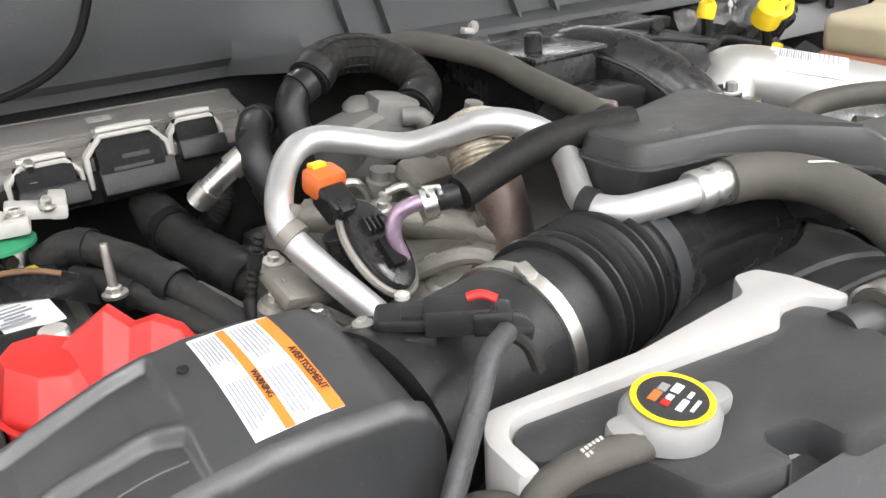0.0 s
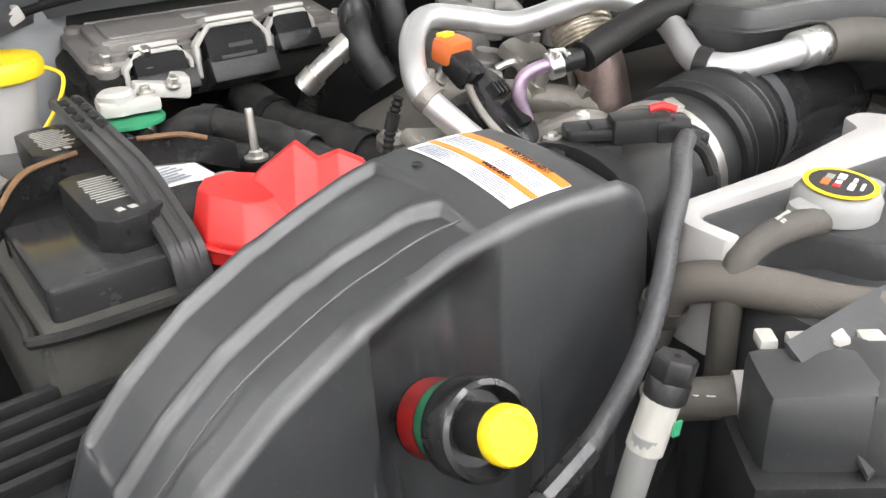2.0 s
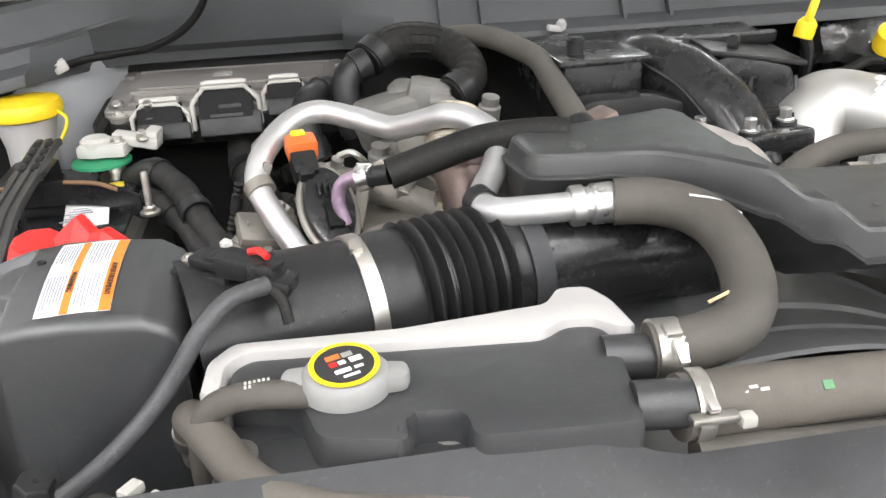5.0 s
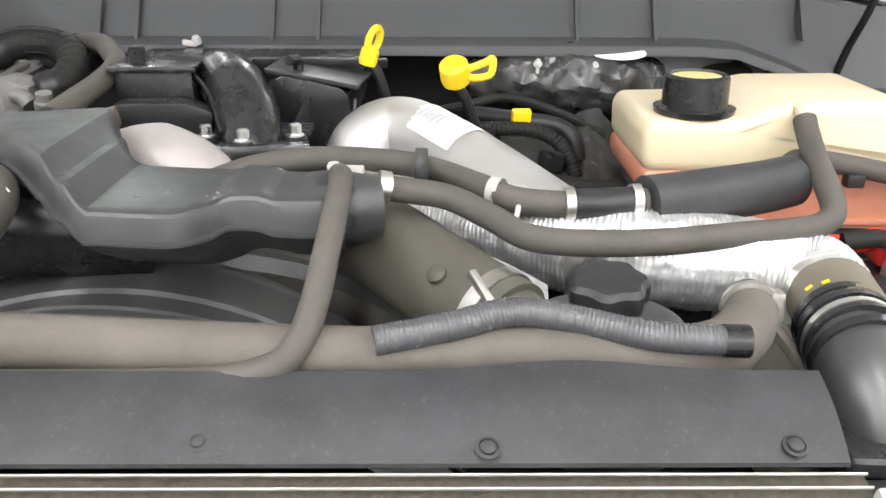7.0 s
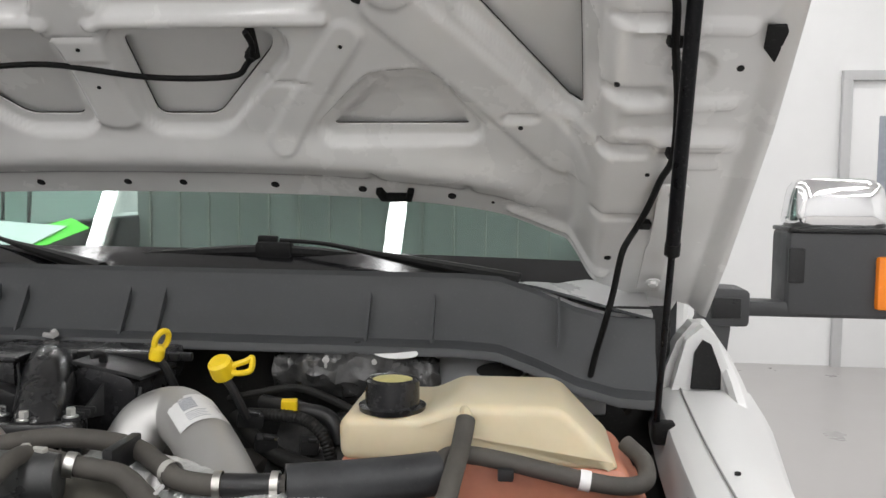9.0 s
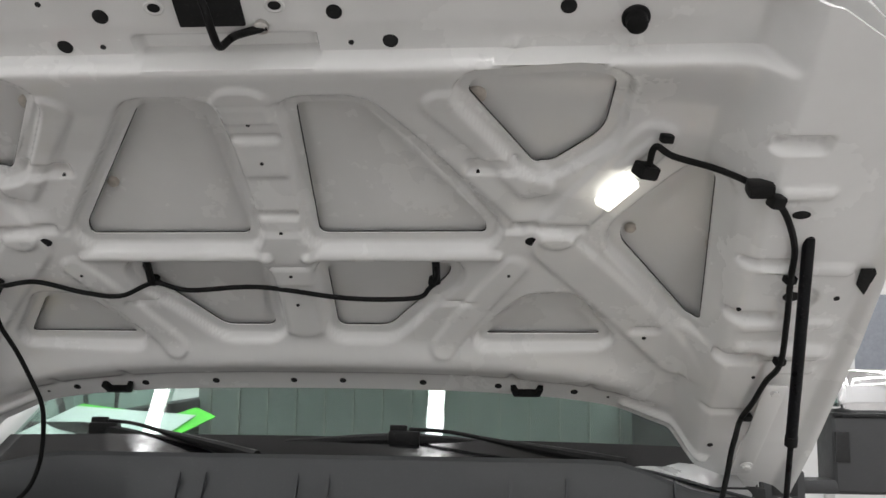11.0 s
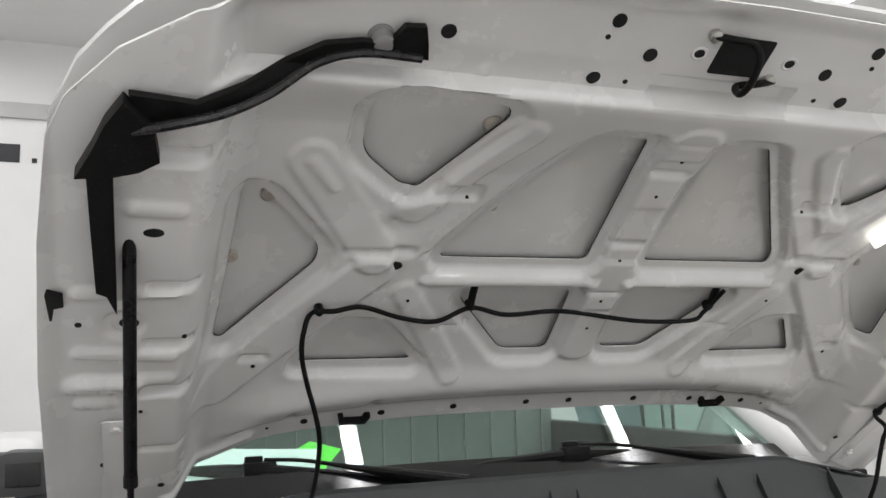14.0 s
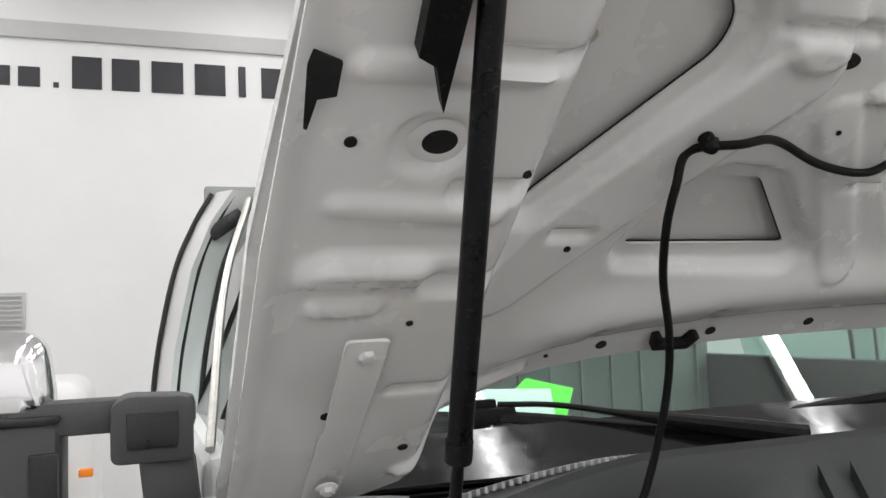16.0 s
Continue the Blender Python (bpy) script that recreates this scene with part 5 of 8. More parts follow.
part("frame", prism(rounded([(-0.152, -0.072), (0.140, -0.066), (0.142, 0.060), (-0.152, 0.060)], 0.012), 0.030, ECU_M @ Matrix.Translation((0, 0, -0.034)), 0.003), RUBBER, ecu, "black mounting frame")
part("housing", prism(rounded([(-0.138, -0.064), (0.130, -0.058), (0.132, 0.056), (-0.138, 0.056)], 0.010), 0.024, ECU_M @ Matrix.Translation((0, 0, -0.016)), 0.003), ECU_GREY, ecu)
part("lid", prism(rounded([(-0.118, -0.030), (0.118, -0.026), (0.120, 0.046), (-0.118, 0.046)], 0.008), 0.007, ECU_M @ Matrix.Translation((0, 0, 0.0075)), 0.002), ECU_GREY, ecu)
part("lid_panel", prism(rounded([(-0.106, -0.020), (0.106, -0.017), (0.108, 0.036), (-0.106, 0.036)], 0.006), 0.0028, ECU_M @ Matrix.Translation((0, 0, 0.0143)), 0.001), ECU_GREY, ecu)
for py, pz in ((-0.026, 0.0150), (0.041, 0.0150), (-0.048, 0.0095)):
    bead = box((0, 0, 0), (0.226, 0.0032, 0.0032), bevel=0.001)
    bead.transform(ECU_M @ Matrix.Translation((0.0, py, pz)))
    part("bead", bead, ECU_GREY, ecu)
for px, py in ((-0.124, -0.052), (-0.124, 0.044), (0.120, -0.046), (0.120, 0.044), (-0.118, -0.034)):
    part("corner_boss", lathe([(0.0095, -0.012), (0.0090, 0.004), (0.0050, 0.0046)], ECU_M @ Matrix.Translation((px, py, 0.009)), 16), ECU_GREY, ecu)
part("label", prism([(-0.011, -0.007), (0.011, -0.007), (0.011, 0.007), (-0.011, 0.007)], 0.0008, ECU_M @ Matrix.Translation((-0.012, 0.012, 0.0172))), LIGHT_GREY, ecu)
part("label_mark", prism([(-0.004, -0.003), (0.004, -0.003), (0.004, 0.003), (-0.004, 0.003)], 0.0004, ECU_M @ Matrix.Translation((-0.012, 0.012, 0.0181))), INK_GREY, ecu)
part("gasket", box((-0.560, 0.93, 1.330), (0.010, 0.12, 0.035), (7, 0, -3), 0.003), RUBBER, ecu)
for bx, by in ((-0.546, 0.895), (-0.512, 0.888), (-0.30, 0.91)):
    part("bolt_boss", lathe([(0.014, -0.02), (0.013, 0.004)], aim((bx, by + 0.012, 1.345), (0, -0.3, 1)), 18), ECU_GREY, ecu)
    part("bolt", bolt((bx, by + 0.010, 1.350), (0, -0.6, 1), 0.0055, 0.014), STEEL, ecu)


PLUG = mat("black_plug_plastic", (0.009, 0.009, 0.0095), 0.5, vary=0.2, scale=40, bump=0.1, spec=0.14)


LEVER = mat("ivory_lever_plastic", (0.52, 0.51, 0.48), 0.5, vary=0.06, scale=40, bump=0.1, dirt=0.15, dirt_color=(0.4, 0.38, 0.34))


def flat_strip(path, wide, thick):
    """A bent strap through points in one upright plane, as joined flat bars."""
    bars = []
    for a, b in zip(path, path[1:]):
        a, b = Vector(a), Vector(b)
        bars.append(box(tuple((a + b) / 2), ((b - a).length + thick * 0.6, wide, thick), (0, math.degrees(math.atan2(a.z - b.z, b.x - a.x)), 0), thick * 0.25, 1))
    return join(*bars)


def lever_plug(cx, cy, cz, w, h):
    p = part("plug", box((cx, cy, cz + h * 0.10), (w * 0.80, 0.046, h * 0.72), (-25, 0, 0), 0.003), PLUG, ecu)
    part("plug_skirt", box((cx + w * 0.05, cy - 0.012, cz - h * 0.30), (w * 0.92, 0.040, h * 0.52), (-25, 0, 0), 0.003), BLACK, p)
    part("plug_slot", box((cx, cy - 0.024, cz + h * 0.02), (w * 0.5, 0.006, h * 0.09), (-25, 0, 0), 0.001), CHARCOAL, p)
    part("plug_slot", box((cx + w * 0.06, cy - 0.020, cz + h * 0.20), (w * 0.34, 0.006, h * 0.09), (-25, 0, 0), 0.001), CHARCOAL, p)
    for k in (-1, 1):
        part("plug_lug", box((cx + k * w * 0.31, cy - 0.021, cz + h * 0.13), (w * 0.07, 0.006, h * 0.16), (-25, 0, 0), 0.001), BLACK, p)
    line = [(cx - w * 0.50, cy - 0.012, cz - h * 0.30), (cx - w * 0.50, cy - 0.012, cz + h * 0.28), (cx - w * 0.30, cy - 0.012, cz + h * 0.62), (cx + w * 0.30, cy - 0.012, cz + h * 0.62), (cx + w * 0.48, cy - 0.012, cz + h * 0.30), (cx + w * 0.50, cy - 0.012, cz - h * 0.25)]
    part("lever", flat_strip(line, 0.011, 0.0046), LEVER, p, "pale grey locking lever")
    part("lever_plate", box((cx, cy - 0.004, cz + h * 0.62 + 0.003), (w * 0.66, 0.024, 0.0040), (-12, 0, 0), 0.001), LEVER, p)
    for k in range(3):
        part("lever_rib", box((cx, cy - 0.011 + 0.006 * k, cz + h * 0.62 + 0.0062 - 0.0012 * k), (w * 0.56, 0.0028, 0.0022), (-12, 0, 0), 0.0007, 1), LEVER, p)


lever_plug(-0.501, 0.909, 1.334, 0.062, 0.038)
lever_plug(-0.428, 0.905, 1.342, 0.074, 0.050)
lever_plug(-0.362, 0.913, 1.350, 0.050, 0.036)

# wiring looms below the computer
CLOTH_TAPE = mat("black_cloth_tape", (0.022, 0.022, 0.022), 0.62, vary=0.35, scale=60, bump=1.0, grain=260, spec=0.3, dirt=0.3, dirt_color=(0.06, 0.057, 0.052))
random.seed(3)
for pts, r, lab_ in (([(-0.418, 0.91, 1.30), (-0.41, 0.87, 1.28), (-0.40, 0.80, 1.275), (-0.385, 0.72, 1.27), (-0.37, 0.66, 1.25)], 0.024, "thick taped black wiring loom"),
                     ([(-0.40, 0.80, 1.275), (-0.36, 0.765, 1.27), (-0.33, 0.73, 1.262), (-0.31, 0.70, 1.26)], 0.011, "taped black wiring branch"),
                     ([(-0.352, 0.92, 1.325), (-0.345, 0.90, 1.295), (-0.36, 0.89, 1.27), (-0.39, 0.885, 1.26), (-0.41, 0.86, 1.26)], 0.012, "ribbed black loom below a connector"),
                     ([(-0.53, 0.82, 1.30), (-0.50, 0.80, 1.31), (-0.475, 0.765, 1.305), (-0.45, 0.70, 1.295), (-0.42, 0.64, 1.27)], 0.016, "thick black battery cable"),
                     ([(-0.51, 0.79, 1.29), (-0.47, 0.72, 1.285), (-0.44, 0.655, 1.272), (-0.40, 0.60, 1.25)], 0.013, "thick black battery cable"),
                     ([(-0.55, 0.80, 1.31), (-0.565, 0.85, 1.318), (-0.57, 0.90, 1.322), (-0.53, 0.91, 1.31)], 0.006, "thin black cable loop beside the battery"),
                     ([(-0.404, 0.64, 1.345), (-0.41, 0.645, 1.32), (-0.418, 0.64, 1.295), (-0.42, 0.63, 1.27)], 0.0045, "ribbed black conduit hanging down")):
    c = thing("wiring_loom", pts[0], lab_, "wiring")
    part("loom", tube(pts, [r * 0.85, r * 0.95, r * 0.85] if r < 0.0125 else [r * 0.72, r * 0.98, r * 0.78, r * 0.92, r * 0.68, r * 0.86], 14, ridge=(0.005, 0.0006) if r < 0.0125 else (0.021, 0.0003)), RUBBER if r < 0.0125 else CLOTH_TAPE, c)
    for u in (0.3, 0.75):
        run = spline(pts, 8)
        k = int(u * (len(run) - 2))
        part("tape_band", ring_band(tuple(run[k]), tuple(run[k + 1] - run[k]), r * 0.93, 0.014, 0.0012, 14), BLACK, c)

stud = thing("ground_stud", (-0.495, 0.712, 1.29), "zinc plated threaded stud with a nut", "stud")
part("stud", lathe([(0.0035, 0), (0.0035, 0.04), (0.003, 0.042)], aim((-0.495, 0.712, 1.298), (0, 0.05, 1)), 10), STEEL, stud)
part("nut", bolt((-0.495, 0.712, 1.300), (0, 0, 1), 0.006, 0.006), STEEL, stud)

clampth = thing("battery_clamp", (-0.53, 0.83, 1.31), "pale cast battery clamp with bolts over green felt", "battery clamp")
part("clamp", join(box((-0.552, 0.834, 1.331), (0.050, 0.034, 0.013), (0, 0, -8), 0.004), box((-0.520, 0.840, 1.336), (0.048, 0.020, 0.012), (0, 10, -8), 0.003), box((-0.503, 0.842, 1.336), (0.014, 0.026, 0.020), (0, 10, -8), 0.003), lathe([(0.016, 0), (0.016, 0.016), (0.012, 0.019), (0.006, 0.019)], aim((-0.560, 0.834, 1.325), (0, 0, 1)), 20)), LEVER, clampth)
part("felt_washer", lathe([(0.030, 0), (0.030, 0.003), (0.012, 0.004)], aim((-0.556, 0.826, 1.318), (0, 0, 1)), 24), GREEN, clampth, "green felt washer")
part("bolt", bolt((-0.537, 0.830, 1.338), (0, 0, 1), 0.005, 0.005), STEEL, clampth)
part("bolt", bolt((-0.512, 0.832, 1.340), (0, -0.5, 1), 0.0045, 0.008), STEEL, clampth)

# washer filler
WASH = (-0.640, 0.890)
washer = thing("washer_filler", (-0.665, 0.89, 1.30), "white washer filler neck with a yellow cap and tether", "filler neck")
part("neck", lathe([(0.026, -0.06), (0.026, -0.02), (0.03, 0.0), (0.032, 0.012)], aim((*WASH, 1.345), (0, 0, 1)), 24), WHITE_PLASTIC, washer)
part("cap", lathe([(0.034, 0.0), (0.040, 0.003), (0.041, 0.012), (0.038, 0.018), (0.02, 0.021)], aim((*WASH, 1.357), (0, 0, 1)), 32), YELLOW, washer, "yellow washer cap")
part("tether", tube([(-0.606, 0.88, 1.366), (-0.592, 0.866, 1.357), (-0.600, 0.860, 1.338), (-0.618, 0.855, 1.318)], 0.0018, 6), YELLOW, washer)

# ---- silver air conditioning pipe and its hoses ----
pipe = thing("refrigerant_pipe", (-0.3, 0.62, 1.3), "bent silver aluminium pipe with clips and a rubber hose", "pipe")
PIPE = mat("satin_aluminium_pipe", (0.56, 0.56, 0.56), 0.42, 0.75, vary=0.06, scale=60, bump=0.05)
part("run", tube([(-0.325, 0.545, 1.25), (-0.350, 0.572, 1.29), (-0.376, 0.606, 1.325), (-0.388, 0.630, 1.347), (-0.381, 0.652, 1.366), (-0.357, 0.682, 1.383), (-0.330, 0.694, 1.388), (-0.298, 0.684, 1.382), (-0.268, 0.662, 1.377), (-0.243, 0.634, 1.388), (-0.224, 0.611, 1.398), (-0.202, 0.592, 1.394), (-0.192, 0.570, 1.384), (-0.200, 0.545, 1.373), (-0.214, 0.520, 1.364), (-0.221, 0.499, 1.361), (-0.212, 0.480, 1.361), (-0.190, 0.470, 1.364), (-0.155, 0.462, 1.367)], 0.0105, 18, n=6), PIPE, pipe)
part("pipe_clip", join(ring_band((-0.386, 0.626, 1.344), (-0.25, 0.5, 0.4), 0.0108, 0.010, 0.002), box((-0.379, 0.634, 1.358), (0.008, 0.006, 0.012), (0, 20, 10), 0.002)), CAST, pipe)
part("pipe_clip", ring_band((-0.2215, 0.501, 1.3615), (0.1, -0.3, -0.05), 0.0108, 0.011, 0.0015), BLACK, pipe)
part("ferrule", lathe([(0.0135, 0), (0.0148, 0.002), (0.0148, 0.009), (0.0128, 0.011), (0.0128, 0.014), (0.0148, 0.016), (0.0148, 0.030), (0.0135, 0.032)], aim((-0.165, 0.4635, 1.3665), (1, -0.05, 0.03)), 24), ALU, pipe, "crimped aluminium ferrule")
part("rubber_hose", tube([(-0.134, 0.4615, 1.3675), (-0.110, 0.455, 1.368), (-0.090, 0.438, 1.367), (-0.079, 0.415, 1.363), (-0.077, 0.385, 1.354), (-0.086, 0.352, 1.343), (-0.103, 0.333, 1.335), (-0.128, 0.328, 1.330), (-0.158, 0.330, 1.327)], 0.0165, 20), HOSE, pipe, "thick dusty rubber hose")
part("hose_mark", tube([(-0.094, 0.4265, 1.3817), (-0.078, 0.4175, 1.3797), (-0.064, 0.410, 1.3715)], 0.0007, 6), PAPER, pipe)
part("hose_print", box((-0.112, 0.3405, 1.3508), (0.020, 0.002, 0.0008), (35, 0, 28), 0), mat("tan_print", (0.5, 0.38, 0.22), 0.6), pipe)

vac = thing("breather_hose", (-0.25, 0.58, 1.34), "short black foam covered hose with a clip and purple tube", "hose")
part("sleeve", tube([(-0.281, 0.568, 1.366), (-0.245, 0.570, 1.376), (-0.205, 0.566, 1.388), (-0.165, 0.552, 1.394), (-0.14, 0.545, 1.394)], 0.0125, 16), RUBBER, vac)
part("inner_tube", tube([(-0.302, 0.580, 1.361), (-0.28, 0.569, 1.366)], 0.0085, 12, smooth=False), BLACK, vac)
part("spring_clip", join(box((-0.2995, 0.5765, 1.3725), (0.013, 0.003, 0.004), (0, 0, -25), 0.001), box((-0.296, 0.5705, 1.3715), (0.003, 0.016, 0.004), (0, 0, -25), 0.001), box((-0.304, 0.574, 1.3715), (0.003, 0.016, 0.004), (0, 0, -25), 0.001), ring_band((-0.300, 0.5785, 1.3615), (0.85, -0.35, 0.2), 0.0088, 0.010, 0.0018)), ALU, vac)
part("purple_tube", tube([(-0.296, 0.578, 1.362), (-0.307, 0.586, 1.360), (-0.318, 0.594, 1.352), (-0.322, 0.594, 1.338), (-0.318, 0.590, 1.318)], 0.0058, 12), mat("stained_purple_steel", (0.48, 0.36, 0.48), 0.4, 0.7, vary=0.3, scale=70), vac, "purple stained steel tube")

injector = thing("solenoid_valve", (-0.325, 0.63, 1.3), "black finned solenoid with a brown orange connector", "solenoid")
part("body", tube([(-0.322, 0.615, 1.262), (-0.333, 0.625, 1.30), (-0.342, 0.632, 1.335)], [0.020, 0.020, 0.018], 24), BLACK_GLOSS, injector)
SOL = pose(-0.332, 0.607, 1.318, 42, 6, 14)
oval = [(0.021 * math.cos(a), 0.038 * math.sin(a) + 0.004) for a in np.linspace(0, 2 * math.pi, 29)[:-1]]
part("face", prism(oval, 0.016, SOL, 0.002), BLACK_GLOSS, injector)
part("face_frame", tube([tuple(SOL @ Vector((x * 1.13, (y - 0.004) * 1.08 + 0.004, 0.008))) for x, y in oval + oval[:1]], 0.0032, 8, smooth=False, caps=False), CAST, injector, "bare cast frame")
part("socket", box((0, 0, 0), (0.014, 0.024, 0.008), bevel=0.002), PLUG_BLACK, injector).data.transform(SOL @ Matrix.Translation((0.001, -0.006, 0.017)))
for k in range(4):
    fin_bar = box((0, 0, 0), (0.0018, 0.012, 0.008), bevel=0.0005, seg=1)
    fin_bar.transform(SOL @ Matrix.Translation((-0.008 + 0.005 * k, 0.018, 0.018)))
    part("fin", fin_bar, BLACK, injector)
part("green_mark", lathe([(0.0025, 0), (0.0025, 0.0006)], aim((-0.347, 0.627, 1.3465), (0, -0.3, 1)), 12), GREEN, injector)
part("connector", box((-0.348, 0.645, 1.371), (0.027, 0.022, 0.020), (12, 0, 10), 0.005), ORANGE, injector, "brown orange connector")
part("plug", join(box((-0.347, 0.632, 1.358), (0.022, 0.026, 0.020), (35, 0, 10), 0.004), box((-0.346, 0.620, 1.356), (0.013, 0.012, 0.012), (35, 0, 10), 0.003)), BLACK, injector)
part("yellow_lock", box((-0.350, 0.650, 1.3825), (0.012, 0.009, 0.004), (0, 0, 10), 0.001), YELLOW, injector)
part("bracket", join(box((-0.302, 0.632, 1.318), (0.012, 0.055, 0.010), (35, 12, -10), 0.003), box((-0.292, 0.615, 1.292), (0.030, 0.030, 0.012), (15, 0, -10), 0.004)), CAST, injector, "cast mounting bracket")
part("side_bracket", box((-0.383, 0.622, 1.306), (0.055, 0.035, 0.012), (25, 15, 15), 0.004), CAST, injector, "cast side bracket")
part("small_label", box((-0.376, 0.610, 1.3175), (0.008, 0.022, 0.001), (25, 15, 30), 0), PAPER, injector)
for bx, by, bz in ((-0.402, 0.62, 1.310), (-0.284, 0.605, 1.300), (-0.300, 0.65, 1.336)):
    part("bolt", bolt((bx, by, bz), (0, -0.4, 1), 0.005, 0.007), STEEL, injector)

exh = thing("exhaust_tube", (-0.21, 0.63, 1.25), "heat stained exhaust tube with a braided flexible sleeve", "exhaust pipe")
part("tube", tube([(-0.208, 0.595, 1.255), (-0.211, 0.603, 1.295), (-0.214, 0.612, 1.335), (-0.216, 0.622, 1.352)], [0.020, 0.0205, 0.021, 0.023], 24), RUST, exh)
part("collar", ring_band((-0.217, 0.622, 1.353), (0, 0.4, 1), 0.0225, 0.008, 0.003), RUST, exh)
part("braid", tube([(-0.217, 0.626, 1.354), (-0.214, 0.638, 1.370), (-0.208, 0.652, 1.382)], 0.0265, 24, ridge=(0.004, 0.0008)), mat("woven_steel_braid", (0.55, 0.5, 0.42), 0.45, 0.9, vary=0.35, scale=220, bump=1.0, grain=260), exh, "woven steel braid")

# ---- degas bottle ----
degas = thing("coolant_bottle", (-0.28, 0.31, 1.2), "black coolant degas bottle with a pale bracket and grey cap", "coolant bottle")
DEGAS = mat("dusty_black_bottle", (0.035, 0.036, 0.038), 0.42, vary=0.12, scale=20, bump=0.2, dirt=0.25, dirt_color=(0.10, 0.10, 0.10))
part("tank", prism(rounded([(-0.399, 0.340), (-0.399, 0.358), (-0.388, 0.369), (-0.215, 0.352), (-0.20, 0.364), (-0.180, 0.362), (-0.173, 0.345), (-0.182, 0.285), (-0.186, 0.262), (-0.275, 0.268), (-0.275, 0.292), (-0.305, 0.296), (-0.305, 0.272), (-0.352, 0.284), (-0.360, 0.318), (-0.372, 0.332)], 0.009), 0.209, pose(0, 0, 1.122), 0.006), DEGAS, degas)
part("bolt_ledge", box((-0.382, 0.306, 1.215), (0.050, 0.062, 0.186), (0, 0, -6), 0.006), DEGAS, degas)
part("front_step", box((-0.29, 0.290, 1.25), (0.20, 0.05, 0.12), (0, 0, -4), 0.01), DEGAS, degas)
part("shoulder", box((-0.255, 0.335, 1.322), (0.10, 0.04, 0.014), (0, 0, -5), 0.005), DEGAS, degas)
part("bracket", prism(rounded([(-0.413, 0.330), (-0.411, 0.362), (-0.397, 0.381), (-0.30, 0.376), (-0.205, 0.385), (-0.192, 0.404), (-0.172, 0.402), (-0.163, 0.380), (-0.160, 0.345), (-0.170, 0.345), (-0.182, 0.360), (-0.202, 0.362), (-0.217, 0.350), (-0.389, 0.3685), (-0.4005, 0.357), (-0.402, 0.330)], 0.006), 0.072, pose(0, 0, 1.264), 0.003), WHITE_PLASTIC, degas, "pale plastic bracket wall")
CAPM = aim((-0.3342, 0.323, 1.3305), (0.0, -0.10, 1))
part("neck", lathe([(0.020, -0.02), (0.020, 0.004)], CAPM, 28), DEGAS, degas)
cap = part("cap", lathe([(0.0205, 0.0), (0.0235, 0.003), (0.0235, 0.011), (0.0205, 0.0155), (0.019, 0.0165)], CAPM, 48, 2, 0.05), MID_GREY, degas, "grey winged pressure cap")
for side in (-1, 1):
    part("wing", prism(rounded([(-0.009, -0.009), (0.007, -0.0075), (0.010, 0.0), (0.007, 0.0075), (-0.009, 0.009)], 0.004), 0.011, CAPM @ Matrix.Rotation(radians(-5), 4, "Z") @ Matrix.Scale(side, 4, (1, 0, 0)) @ Matrix.Translation((0.0255, 0, 0.002)), 0.003), MID_GREY, cap)
part("yellow_ring", lathe([(0.0158, 0.0165), (0.0192, 0.0180), (0.0192, 0.0185), (0.0158, 0.0185)], CAPM, 40), YELLOW, cap)
part("warning_disc", lathe([(0.0005, 0.0165), (0.0165, 0.0172), (0.0162, 0.0187), (0.0005, 0.0189)], CAPM, 40), INK, cap, "black warning disc with red and white signs")
for sx, sy, w, h, mt in ((-0.004, 0.007, 0.008, 0.004, ORANGE), (0.004, 0.0065, 0.006, 0.004, MID_GREY), (-0.006, 0.001, 0.004, 0.004, RED), (-0.001, 0.001, 0.004, 0.003, PAPER), (0.007, 0.001, 0.007, 0.004, PAPER), (-0.003, -0.006, 0.009, 0.003, PAPER), (0.006, -0.006, 0.005, 0.002, PAPER), (0.0, -0.011, 0.009, 0.0016, PAPER)):
    part("sign", prism([(sx - w / 2, sy - h / 2), (sx + w / 2, sy - h / 2), (sx + w / 2, sy + h / 2), (sx - w / 2, sy + h / 2)], 0.0005, CAPM @ Matrix.Rotation(radians(18), 4, "Z") @ Matrix.Translation((0, 0, 0.0188))), mt, cap)
part("overflow_hose", tube([(-0.352, 0.318, 1.334), (-0.372, 0.320, 1.336), (-0.394, 0.324, 1.334), (-0.409, 0.326, 1.325), (-0.415, 0.326, 1.305), (-0.416, 0.326, 1.25)], 0.0078, 16), HOSE, degas, "dusty overflow hose")
for k in range(12):
    part("hose_print", box((-0.387 + 0.0024 * (k % 6), 0.3195 + 0.0003 * (k % 6) + 0.0030 * (k // 6), 1.3428 + 0.0006 * (k // 6)), (0.0014, 0.0020, 0.0006), (20, -4, 2), 0), LIGHT_GREY, degas, "worn white printing")
for bx, by in ((-0.395, 0.307), (-0.281, 0.301)):
    part("bolt", bolt((bx, by, 1.3095), (0, -0.1, 1), 0.0056, 0.006, 2.0), STEEL, degas)
for sy in (0.332, 0.283):
    part("outlet", tube([(-0.185, sy + 0.002, 1.323), (-0.155, sy - 0.002, 1.323)], 0.0135, 18, smooth=False), DEGAS, degas)
part("hose_clamp", join(ring_band((-0.149, 0.330, 1.326), (1, -0.05, 0), 0.017, 0.016, 0.002), box((-0.149, 0.322, 1.344), (0.010, 0.010, 0.004), (20, 0, 0), 0.001), box((-0.149, 0.308, 1.338), (0.006, 0.016, 0.003), (30, 0, 0), 0.001)), STEEL, degas, "pale spring clamp")
